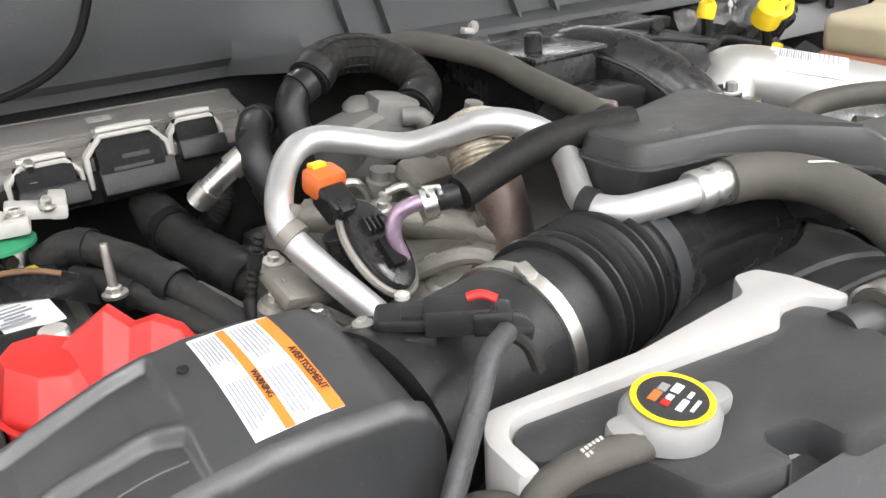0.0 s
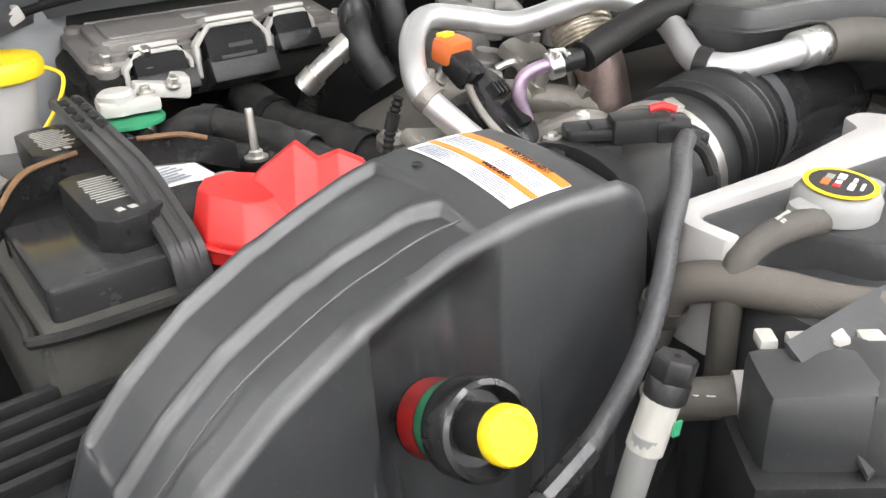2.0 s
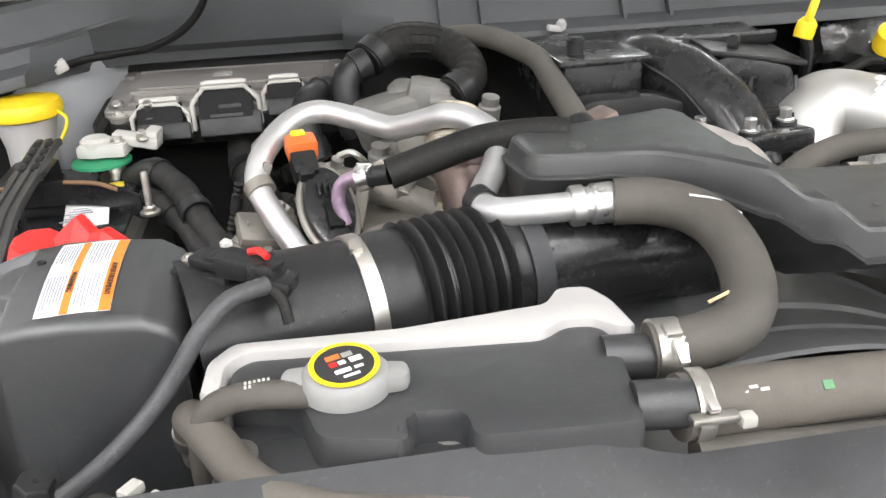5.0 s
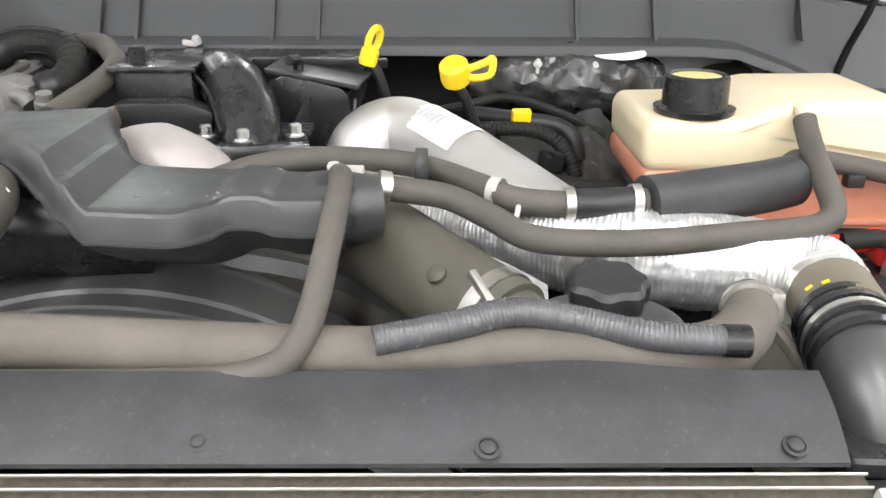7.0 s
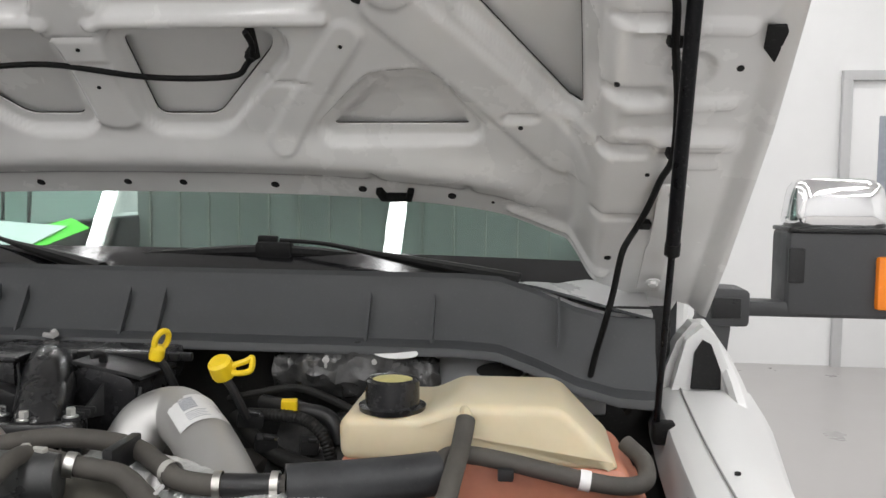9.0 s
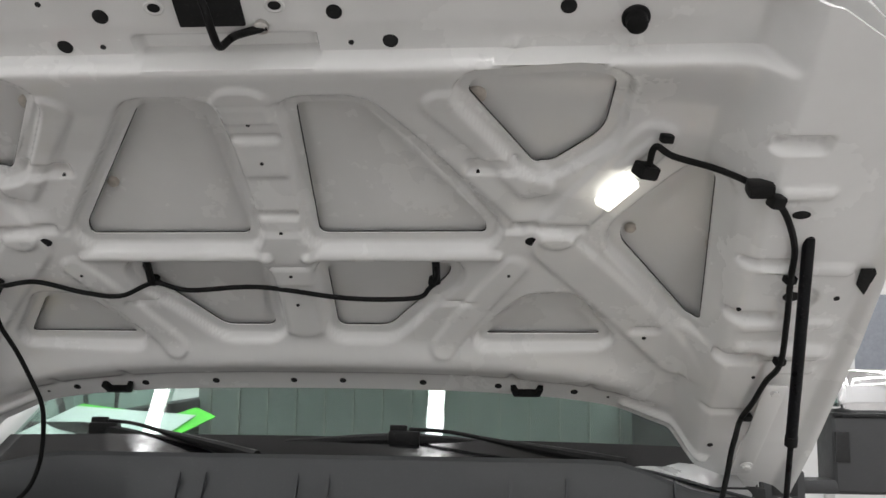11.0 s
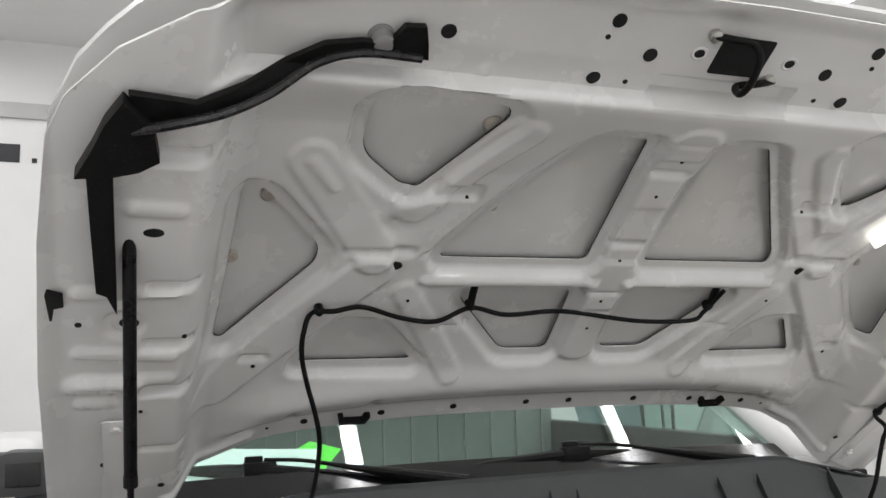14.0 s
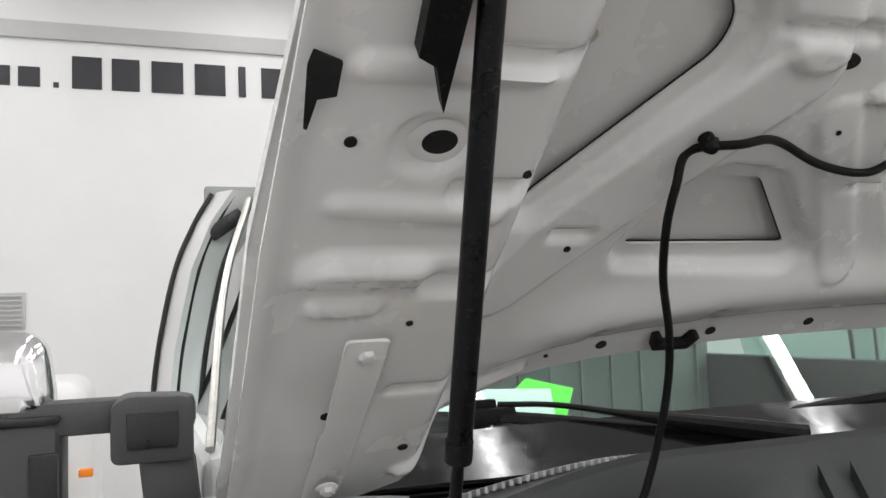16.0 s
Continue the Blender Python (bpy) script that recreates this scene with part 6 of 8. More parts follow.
part("hose_clamp", join(ring_band((-0.150, 0.285, 1.318), (1, -0.05, 0), 0.019, 0.009, 0.0015), box((-0.150, 0.263, 1.325), (0.026, 0.007, 0.005), bevel=0.0015), box((-0.150, 0.275, 1.334), (0.006, 0.028, 0.004), (18, 0, 0), 0.0015)), STEEL, degas, "pale spring clamp")
part("clamp_ear", box((-0.132, 0.262, 1.322), (0.009, 0.008, 0.007), bevel=0.002), LIGHT_GREY, degas)

rad_hose = thing("radiator_hose", (0.1, 0.29, 1.29), "long dusty brown radiator hose across the bay", "hose")
part("hose", tube([(-0.160, 0.285, 1.318), (-0.10, 0.288, 1.315), (0.0, 0.290, 1.310), (0.18, 0.288, 1.303), (0.30, 0.295, 1.298), (0.40, 0.298, 1.295), (0.438, 0.308, 1.294), (0.463, 0.332, 1.295), (0.480, 0.364, 1.294), (0.490, 0.395, 1.288)], [0.0185, 0.0185, 0.018, 0.018, 0.0195, 0.021, 0.0205, 0.0195, 0.019], 20), HOSE_TAN, rad_hose)
part("band_clamp", join(ring_band((0.482, 0.369, 1.2935), (0.35, 1, -0.1), 0.0215, 0.008, 0.0012), box((0.497, 0.366, 1.303), (0.01, 0.012, 0.016), bevel=0.001)), STEEL, rad_hose)
part("green_mark", box((-0.079, 0.2752, 1.3268), (0.006, 0.005, 0.0008), (40, 0, 0), 0), mat("dull_green_paint", (0.10, 0.24, 0.12), 0.6, vary=0.2, scale=200), rad_hose, "green paint mark")
for k in range(6):
    part("hose_print", box((-0.146 + 0.0060 * k, 0.2765 - 0.0015 * (k % 2), 1.3310 - 0.0012 * (k % 2)), (0.0046, 0.0016, 0.0008), (38, 0, 0), 0), PAPER, rad_hose, "worn white printing")
lower = thing("heater_hose", (-0.42, 0.29, 1.26), "dusty brown hose in front of the degas bottle", "hose")

part("clamp", ring_band((-0.424, 0.359, 1.291), (0, -0.3, 1), 0.0114, 0.009, 0.0014), STEEL, lower)
part("hose", tube([(-0.424, 0.366, 1.27), (-0.424, 0.356, 1.300), (-0.419, 0.340, 1.312), (-0.405, 0.312, 1.314), (-0.385, 0.280, 1.310), (-0.35, 0.258, 1.305), (-0.30, 0.254, 1.298), (-0.24, 0.258, 1.292)], 0.0112, 16), HOSE_TAN, lower)

# ---- resonator on the engine ----
reso = thing("intake_resonator", (0.0, 0.45, 1.3), "matt black stepped plastic resonator box", "resonator")
top = rounded([(-0.190, 0.545), (-0.045, 0.585), (-0.01, 0.505), (0.02, 0.492), (0.185, 0.472), (0.176, 0.398), (0.10, 0.398), (0.068, 0.366), (-0.002, 0.374), (-0.045, 0.42), (-0.065, 0.446), (-0.095, 0.476), (-0.185, 0.490)], 0.012)
RES = mat("matt_black_resonator", (0.036, 0.037, 0.0375), 0.36, vary=0.08, scale=18, bump=0.15, grain=900, dirt=0.15, dirt_color=(0.085, 0.085, 0.08))


def reso_top(x):
    return 1.398 - 0.014 * ramp(x, -0.041, -0.025) - 0.015 * ramp(x, -0.013, 0.003) + 0.004 * ramp(x, 0.090, 0.098) * (1 - ramp(x, 0.122, 0.130))


def inset(poly, d):
    """Moves a polygon's outline inwards (its points run clockwise)."""
    out, n = [], len(poly)
    for i, (x, y) in enumerate(poly):
        t = (Vector(poly[(i + 1) % n]) - Vector(poly[i - 1])).normalized()
        out.append((x + t.y * d, y - t.x * d))
    return out


def reso_shell():
    from mathutils.geometry import delaunay_2d_cdt
    bm = bmesh.new()
    outline = []
    for i, p in enumerate(top):
        a, b = Vector(p), Vector(top[(i + 1) % len(top)])
        k = max(1, int((b - a).length / 0.006))
        outline += [tuple(a.lerp(b, j / k)) for j in range(k)]
    n = len(outline)
    vs = []
    for grow, dz in ((0.0, -0.095), (0.003, -0.060), (0.004, -0.046), (0.007, -0.044), (0.007, -0.040), (0.003, -0.038), (0.002, -0.020), (0.0, -0.007), (-0.002, -0.0025), (-0.006, 0.0)):
        ring = []
        for px, py in inset(outline, -grow):
            py += 0.085 * smooth(-dz, 0.044, 0.095) * smooth(0.53 - py, 0.0, 0.12)
            depth = float(np.interp(px, [-0.13, -0.07, -0.046, 0.01, 0.09, 0.15], [0.40, 0.60, 0.74, 0.52, 0.54, 0.62]))
            ring.append(bm.verts.new((px, py, reso_top(px) + max(dz, -0.046) * depth + min(0, dz + 0.046))))
        vs.append(ring)
    for a, b in zip(vs, vs[1:]):
        for k in range(n):
            bm.faces.new((a[k], a[(k + 1) % n], b[(k + 1) % n], b[k]))
    rim = inset(outline, 0.006)
    grid = np.array([(x, y) for x in np.arange(-0.19, 0.19, 0.0045) for y in np.arange(0.36, 0.59, 0.012)])
    d, inside = dist_field(grid, [rim])
    pts = [Vector(p) for p in rim] + [Vector(p) for p in grid[inside & (d > 0.003)].tolist()]
    out, _, faces, *_ = delaunay_2d_cdt(pts, [(i, (i + 1) % n) for i in range(n)], [], 1, 1e-7)
    lid = [bm.verts.new((p.x, p.y, reso_top(p.x))) for p in out]
    for f in faces:
        bm.faces.new([lid[i] for i in f])
    bm.faces.new(vs[0])
    bmesh.ops.remove_doubles(bm, verts=bm.verts[:], dist=1e-5)
    return bm


part("shell", reso_shell(), RES, reso, angle=22)
part("outlet", tube([(0.155, 0.45, 1.345), (0.185, 0.455, 1.345), (0.205, 0.46, 1.345)], [0.03, 0.03, 0.026], 18), RES, reso)
down = thing("coolant_vent_hose", (0.18, 0.4, 1.3), "dusty grey hose bending down over the fan shroud", "hose")
part("hose", tube([(0.175, 0.452, 1.372), (0.179, 0.425, 1.376), (0.179, 0.38, 1.366), (0.177, 0.335, 1.352), (0.174, 0.298, 1.336), (0.166, 0.274, 1.318), (0.148, 0.2665, 1.304), (0.10, 0.266, 1.295), (-0.04, 0.266, 1.294), (-0.155, 0.270, 1.298)], 0.0095, 14), HOSE, down)
part("fitting", join(box((0.186, 0.457, 1.374), (0.016, 0.010, 0.008), (0, 0, -5), 0.002), lathe([(0.005, 0), (0.006, 0.007), (0.004, 0.010)], aim((0.17, 0.46, 1.37), (0, 0, 1)), 12)), LIGHT_GREY, down)

# ---- fan shroud ----
SHROUD = mat("satin_shroud_plastic", (0.075, 0.077, 0.077), 0.42, vary=0.12, scale=12, bump=0.3, dirt=0.2, dirt_color=(0.10, 0.10, 0.095))
shroud = thing("fan_shroud", (0.02, 0.4, 1.1), "black plastic radiator fan shroud with curved steps", "fan shroud")
def arc_rows(levels, cx=-0.025, span=74):
    """Rows round the fan's axis: radius, distance and height of the crown of each."""
    return [[(cx + r * math.sin(math.radians(a)), y, z - r * (1 - math.cos(math.radians(a)))) for a in range(-span, span + 1, 4)] for r, y, z in levels]
part("rim", sheet(arc_rows([(0.400, 0.372, 1.2805), (0.398, 0.374, 1.2835), (0.396, 0.378, 1.2835), (0.362, 0.417, 1.2725), (0.361, 0.420, 1.2742), (0.360, 0.424, 1.2718), (0.331, 0.457, 1.2675), (0.330, 0.460, 1.2712), (0.329, 0.465, 1.2715), (0.328, 0.468, 1.2680), (0.314, 0.512, 1.2740), (0.313, 0.516, 1.2775), (0.311, 0.521, 1.2780), (0.309, 0.526, 1.2750), (0.300, 0.532, 1.245)])), SHROUD, shroud, angle=20)
part("front_band", sheet(arc_rows([(0.41, 0.300, 1.276), (0.405, 0.330, 1.2765), (0.402, 0.366, 1.2770)])), MID_GREY, shroud, "grey front band")
part("rear_ring", sheet(arc_rows([(0.34, 0.548, 1.252), (0.335, 0.560, 1.263), (0.33, 0.572, 1.263), (0.325, 0.580, 1.25)], 0.035, 62)), SHROUD, shroud, angle=20)

# ---- upper intake and covers ----
upper = thing("upper_intake", (0.05, 0.76, 1.3), "black plastic upper intake manifold with a fat elbow", "intake manifold")
part("left_box", box((-0.052, 0.765, 1.370), (0.085, 0.09, 0.075), (0, 0, 3), 0.010), BLACK_GLOSS, upper)
part("left_lid", box((-0.052, 0.762, 1.408), (0.094, 0.098, 0.007), (0, 0, 3), 0.003), BLACK_GLOSS, upper)
part("lid_stud", lathe([(0.009, 0), (0.009, 0.016), (0.007, 0.018)], aim((-0.072, 0.745, 1.410), (0, 0, 1)), 16), BLACK, upper)
part("skirt", prism(rounded([(-0.09, 0.0), (0.02, 0.0), (0.03, 0.035), (0.0, 0.045), (-0.07, 0.045), (-0.10, 0.02)], 0.008), 0.03, pose(-0.01, 0.712, 1.335, 90, 0, 3), 0.004), BLACK, upper)
part("rear_cover", box((0.035, 0.835, 1.385), (0.27, 0.07, 0.045), (4, 0, 0), 0.010), BLACK_GLOSS, upper)
for k in range(3):
    part("rear_step", box((0.105 + 0.012 * k, 0.80 + 0.018 * k, 1.402 - 0.003 * k), (0.13, 0.010, 0.012), (8, 0, 0), 0.003), BLACK, upper)
part("elbow", tube([(-0.005, 0.80, 1.384), (0.012, 0.775, 1.388), (0.035, 0.735, 1.381), (0.055, 0.69, 1.362), (0.066, 0.655, 1.337), (0.070, 0.635, 1.31)], [0.026, 0.033, 0.035, 0.034, 0.031, 0.028], 26), BLACK_GLOSS, upper)
part("elbow_seam", tube([(-0.030, 0.775, 1.398), (-0.010, 0.735, 1.400), (0.016, 0.695, 1.384), (0.034, 0.655, 1.356)], 0.0022, 6), BLACK, upper)
part("flange", box((0.066, 0.645, 1.338), (0.115, 0.055, 0.022), (-6, 0, 10), 0.006), BLACK_GLOSS, upper)
part("right_box", prism(rounded([(-0.048, -0.035), (-0.044, 0.036), (-0.02, 0.046), (0.046, 0.030), (0.052, 0.0), (0.045, -0.06), (-0.02, -0.065)], 0.010), 0.085, pose(0.118, 0.815, 1.356, 90, 0, -6), 0.006), BLACK_GLOSS, upper)
part("right_lid", box((0.122, 0.775, 1.396), (0.105, 0.092, 0.006), (0, 9, -6), 0.0025), BLACK, upper)
part("web", prism([(0, 0), (0.05, 0.0), (0.05, 0.055)], 0.004, pose(0.088, 0.70, 1.335, 90, 0, 55), 0.001), BLACK, upper)
part("web", prism([(0, 0), (0.035, 0.0), (0.03, 0.06)], 0.004, pose(0.155, 0.705, 1.315, 90, 0, 78), 0.001), BLACK, upper)
for k in range(3):
    part("grid_rib", box((0.095, 0.665 + 0.014 * k, 1.353), (0.055, 0.003, 0.008), (0, 0, -4), 0.001), BLACK, upper)
for bx, by in ((0.020, 0.650), (0.061, 0.632), (0.109, 0.655)):
    part("bolt_boss", lathe([(0.012, -0.05), (0.011, 0.0)], aim((bx, by, 1.353), (0, 0, 1)), 16), BLACK, upper)
    part("bolt", bolt((bx, by, 1.353), (0, 0, 1), 0.0062, 0.011, 1.45), ALU, upper)
part("vent_stub", tube([(0.10, 0.755, 1.398), (0.10, 0.752, 1.412), (0.092, 0.74, 1.414)], 0.006, 10), BLACK, upper)

turbo = thing("turbo_shield", (-0.01, 0.6, 1.3), "dull rounded steel heat shield over the turbo", "heat shield")
part("shield", tube([(-0.06, 0.63, 1.335), (-0.02, 0.612, 1.333), (0.02, 0.592, 1.318), (0.04, 0.575, 1.29)], [0.03, 0.043, 0.043, 0.036], 24), mat("dull_shield_steel", (0.42, 0.39, 0.37), 0.5, 0.45, vary=0.12, scale=30, bump=0.2), turbo)
part("hot_flange", box((-0.09, 0.645, 1.366), (0.05, 0.03, 0.02), (0, -15, 12), 0.004), RUST, turbo, "rust brown flange")

for pts, r, mt, lab_ in (([(-0.272, 0.825, 1.403), (-0.250, 0.838, 1.415), (-0.222, 0.848, 1.417), (-0.190, 0.842, 1.412), (-0.170, 0.815, 1.398), (-0.172, 0.788, 1.383), (-0.195, 0.772, 1.372)], 0.0185, RUBBER, "fat ribbed black hose curving behind the engine"),
                         ([(-0.20, 0.885, 1.405), (-0.179, 0.87, 1.413), (-0.144, 0.84, 1.417), (-0.119, 0.80, 1.411), (-0.104, 0.765, 1.404), (-0.105, 0.71, 1.394), (-0.112, 0.62, 1.384), (-0.114, 0.59, 1.374)], 0.0118, HOSE, "long dusty hose along the engine"),
                         ([(-0.275, 0.823, 1.402), (-0.289, 0.818, 1.396), (-0.297, 0.812, 1.384), (-0.297, 0.806, 1.362), (-0.290, 0.80, 1.33)], 0.0145, BLACK, "black hard plastic elbow hose"),
                         ([(-0.315, 0.845, 1.370), (-0.330, 0.825, 1.372), (-0.341, 0.805, 1.364), (-0.343, 0.79, 1.345), (-0.333, 0.775, 1.315)], 0.0145, BLACK, "black ribbed quick connector elbow"),
                         ([(-0.395, 0.82, 1.315), (-0.375, 0.81, 1.335), (-0.345, 0.80, 1.358)], 0.010, ALU, "short plain silver pipe stub")):
    c = thing("coolant_hose", pts[0], lab_, "hose")
    run = spline(pts, 8)
    part("hose", tube(pts, r, 20, ridge=(0.012, 0.0004) if r > 0.018 else None), mt, c)
    for k in (3, len(run) - 4):
        part("collar", ring_band(tuple(run[k]), tuple(run[k + 1] - run[k]), r * 1.02, 0.016, 0.0018, 20), BLACK if mt is not ALU else STEEL, c)
    if r > 0.018:
        for j in range(7):
            a = radians(-60 + 30 * j)
            part("hose_rib", tube([tuple(p + Vector((0, -math.cos(a) * r * 0.99, math.sin(a) * r * 0.99))) for p in run[6:26:2]], 0.0014, 5), mt, c)

# cast pieces behind the silver pipe
pump = thing("fuel_pump", (-0.24, 0.77, 1.3), "dull grey cast fuel pump with fittings behind the silver pipe", "pump")
PUMP = mat("dull_grey_casting", (0.20, 0.195, 0.185), 0.55, 0.4, vary=0.2, scale=30, bump=0.6, grain=400, dirt=0.3, dirt_color=(0.11, 0.10, 0.085))
part("body", box((-0.255, 0.775, 1.350), (0.072, 0.05, 0.055), (0, -10, 10), 0.014, 3), PUMP, pump)
part("nose", tube([(-0.272, 0.752, 1.358), (-0.286, 0.742, 1.353)], 0.018, 18, smooth=False), PUMP, pump)
part("head", box((-0.218, 0.775, 1.365), (0.045, 0.045, 0.05), (0, 12, -10), 0.010), PUMP, pump)
part("arm", tube([(-0.215, 0.755, 1.372), (-0.203, 0.748, 1.371), (-0.196, 0.745, 1.364)], 0.0095, 12), PUMP, pump)
part("cap", lathe([(0.016, 0), (0.017, 0.008), (0.012, 0.014), (0.006, 0.016)], aim((-0.240, 0.79, 1.372), (0, -0.3, 1)), 24), PUMP, pump)
for bx, by, bz in ((-0.277, 0.695, 1.342), (-0.264, 0.70, 1.338), (-0.222, 0.705, 1.348), (-0.205, 0.715, 1.352), (-0.166, 0.715, 1.374)):
    part("fitting", lathe([(0.011, -0.04), (0.011, 0.0), (0.0085, 0.002), (0.0085, 0.010), (0.005, 0.011)], aim((bx, by, bz), (0.1, -0.2, 1)), 14), PUMP, pump)
part("bracket", prism(rounded([(-0.03, -0.02), (0.025, -0.012), (0.035, 0.01), (0.0, 0.022), (-0.03, 0.012)], 0.006), 0.012, pose(-0.235, 0.69, 1.335, 25, 10, 15), 0.003), CAST, pump)

heads = thing("fuel_rail", (-0.25, 0.66, 1.28), "dusty cast fuel rail with hex fittings and pipes", "fuel rail")
part("rail", tube([(-0.335, 0.72, 1.318), (-0.27, 0.66, 1.315), (-0.215, 0.60, 1.305)], 0.014, 14), CAST, heads)
for u in (0.1, 0.35, 0.6, 0.85):
    p = Vector((-0.335, 0.72, 1.318)).lerp(Vector((-0.215, 0.60, 1.308)), u)
    part("fitting", join(lathe([(0.010, 0), (0.010, 0.016)], aim(tuple(p), (0.3, -0.4, 1)), 6), lathe([(0.006, 0.014), (0.006, 0.026)], aim(tuple(p), (0.3, -0.4, 1)), 12)), STEEL, heads)
    part("pipe", tube([tuple(p + Vector((0.008, -0.010, 0.026))), tuple(p + Vector((0.022, -0.018, 0.030))), tuple(p + Vector((0.035, -0.015, 0.010))), tuple(p + Vector((0.036, -0.005, -0.03)))], 0.0035, 8), STEEL, heads)

# yellow dipstick handles
dip = thing("dipstick_handle", (0.175, 0.753, 1.43), "yellow ring dipstick handle on a black tube", "dipstick", "dipsticks")
part("ring", tube([(0.184 + 0.0055 * math.cos(a) + 0.0035 * math.sin(a), 0.754 + 0.0085 * math.cos(a), 1.4345 + 0.0125 * math.sin(a)) for a in np.linspace(0, 6.283, 17)], 0.0042, 8, n=2, caps=False), YELLOW, dip)
part("stem", join(lathe([(0.0095, 0), (0.0105, 0.006), (0.0100, 0.016), (0.006, 0.021)], aim((0.176, 0.752, 1.408), (0.25, 0, 1)), 14)), YELLOW, dip)
part("guide", tube([(0.178, 0.752, 1.412), (0.19, 0.76, 1.39), (0.20, 0.78, 1.34)], 0.006, 8), BLACK, dip)
dip = thing("dipstick_handle", (0.283, 0.743, 1.40), "yellow dipstick cap with a loop handle", "dipstick", "dipsticks")
part("cap", lathe([(0.016, -0.012), (0.017, -0.008), (0.016, 0.010), (0.012, 0.014)], aim((0.272, 0.742, 1.402), (-0.2, -0.6, 1)), 20), YELLOW, dip)
part("loop", tube([(0.285, 0.742, 1.405), (0.305, 0.744, 1.412), (0.313, 0.744, 1.416), (0.311, 0.742, 1.400), (0.295, 0.74, 1.396), (0.283, 0.74, 1.398)], 0.0042, 8), YELLOW, dip)
part("guide", tube([(0.272, 0.745, 1.392), (0.285, 0.75, 1.37), (0.30, 0.76, 1.33)], 0.006, 8), BLACK, dip)

# ---- silver charge pipe ----
charge = thing("charge_pipe", (0.3, 0.62, 1.25), "fat silver aluminium charge air pipe with a paper barcode label", "air pipe")
part("pipe", tube([(0.16, 0.70, 1.29), (0.175, 0.725, 1.325), (0.21, 0.735, 1.338), (0.25, 0.70, 1.332), (0.30, 0.63, 1.318), (0.35, 0.55, 1.302), (0.40, 0.47, 1.285)], 0.038, 28, n=10), mat("brushed_aluminium", (0.52, 0.515, 0.50), 0.52, 0.85, vary=0.06, scale=18, bump=0.15, grain=300), charge)


def wrap_patch(p0, p1, r, a0, a1):
    """A piece of a cylinder's skin between two points of its axis and two angles."""
    p0, p1 = Vector(p0), Vector(p1)
    d = (p1 - p0).normalized()
    side = d.cross(Vector((0, 0, 1))).normalized()
    nor = side.cross(d)
    return sheet([[p0.lerp(p1, k / 4) + side * math.cos(radians(a0 + (a1 - a0) * i / 14)) * r + nor * math.sin(radians(a0 + (a1 - a0) * i / 14)) * r for i in range(15)] for k in range(5)])


A0, A1 = Vector((0.238, 0.716, 1.3345)), Vector((0.286, 0.650, 1.3225))
sticker2 = part("barcode_label", wrap_patch(A0, A1, 0.0388, 35, 150), PAPER, charge, "white barcode label on the pipe")
for k in range(14):
    u = 0.12 + 0.03 * k
    part("bar", wrap_patch(A0.lerp(A1, u), A0.lerp(A1, u + (0.012 if k % 3 else 0.02)), 0.0392, 60, 88), INK_GREY, sticker2)
for k in range(5):
    u = 0.62 + 0.06 * k
    part("print_line", wrap_patch(A0.lerp(A1, u), A0.lerp(A1, u + 0.015), 0.0392, 60, 100 - 4 * (k % 2)), INK_GREY, sticker2)

# ---- big dusty charge hose, clamp and foil covered duct ----
cold = thing("charge_hose", (0.25, 0.43, 1.25), "fat dusty olive rubber charge hose with a T-bolt clamp", "hose")
DUSTY = mat("dusty_olive_rubber", (0.075, 0.07, 0.055), 0.7, vary=0.15, scale=14, bump=0.2, dirt=0.4, dirt_color=(0.15, 0.14, 0.11))
part("hose", tube([(0.170, 0.560, 1.295), (0.215, 0.503, 1.288), (0.264, 0.438, 1.279), (0.308, 0.388, 1.269)], [0.041, 0.041, 0.040, 0.039], 32), DUSTY, cold)
part("button", lathe([(0.008, 0), (0.008, 0.004), (0.005, 0.006)], aim((0.252, 0.408, 1.305), (-0.4, -0.5, 0.8)), 14), DUSTY, cold)
part("clamp", join(ring_band((0.296, 0.401, 1.272), (0.62, -0.66, -0.12), 0.0395, 0.013, 0.0015), box((0.286, 0.378, 1.304), (0.007, 0.040, 0.007), (35, 0, 35), 0.002), box((0.297, 0.366, 1.298), (0.012, 0.009, 0.012), (35, 0, 35), 0.002)), STEEL, cold, "steel T-bolt clamp")
part("spigot", tube([(0.298, 0.398, 1.271), (0.33, 0.368, 1.258), (0.36, 0.347, 1.240)], 0.035, 28), DUSTY, cold)
foil = thing("foil_duct", (0.45, 0.45, 1.25), "duct wrapped in crinkled bright foil insulation", "insulated duct")


def crinkle(bm, amount, scale):
    for v in bm.verts:
        k = noise.noise(v.co * scale) + 0.5 * noise.noise(v.co * scale * 2.7)
        v.co += v.co.normalized() * 0 + Vector((noise.noise(v.co * scale + Vector((9, 0, 0))), noise.noise(v.co * scale + Vector((0, 7, 0))), k)) * amount
    return bm


part("wrap", crinkle(tube([(0.17, 0.61, 1.298), (0.25, 0.575, 1.296), (0.34, 0.522, 1.294), (0.42, 0.488, 1.290), (0.50, 0.480, 1.285), (0.545, 0.484, 1.279), (0.574, 0.472, 1.272), (0.572, 0.444, 1.271)], [0.036, 0.040, 0.043, 0.043, 0.041, 0.040, 0.040, 0.0385], 64, n=14, lobes=(22, 0.0006), ridge=(0.0042, 0.00038)), 0.0016, 85), FOIL, foil, angle=40)
part("inner_duct", tube([(0.15, 0.605, 1.288), (0.175, 0.598, 1.289)], 0.033, 24, smooth=False), STEEL, foil)
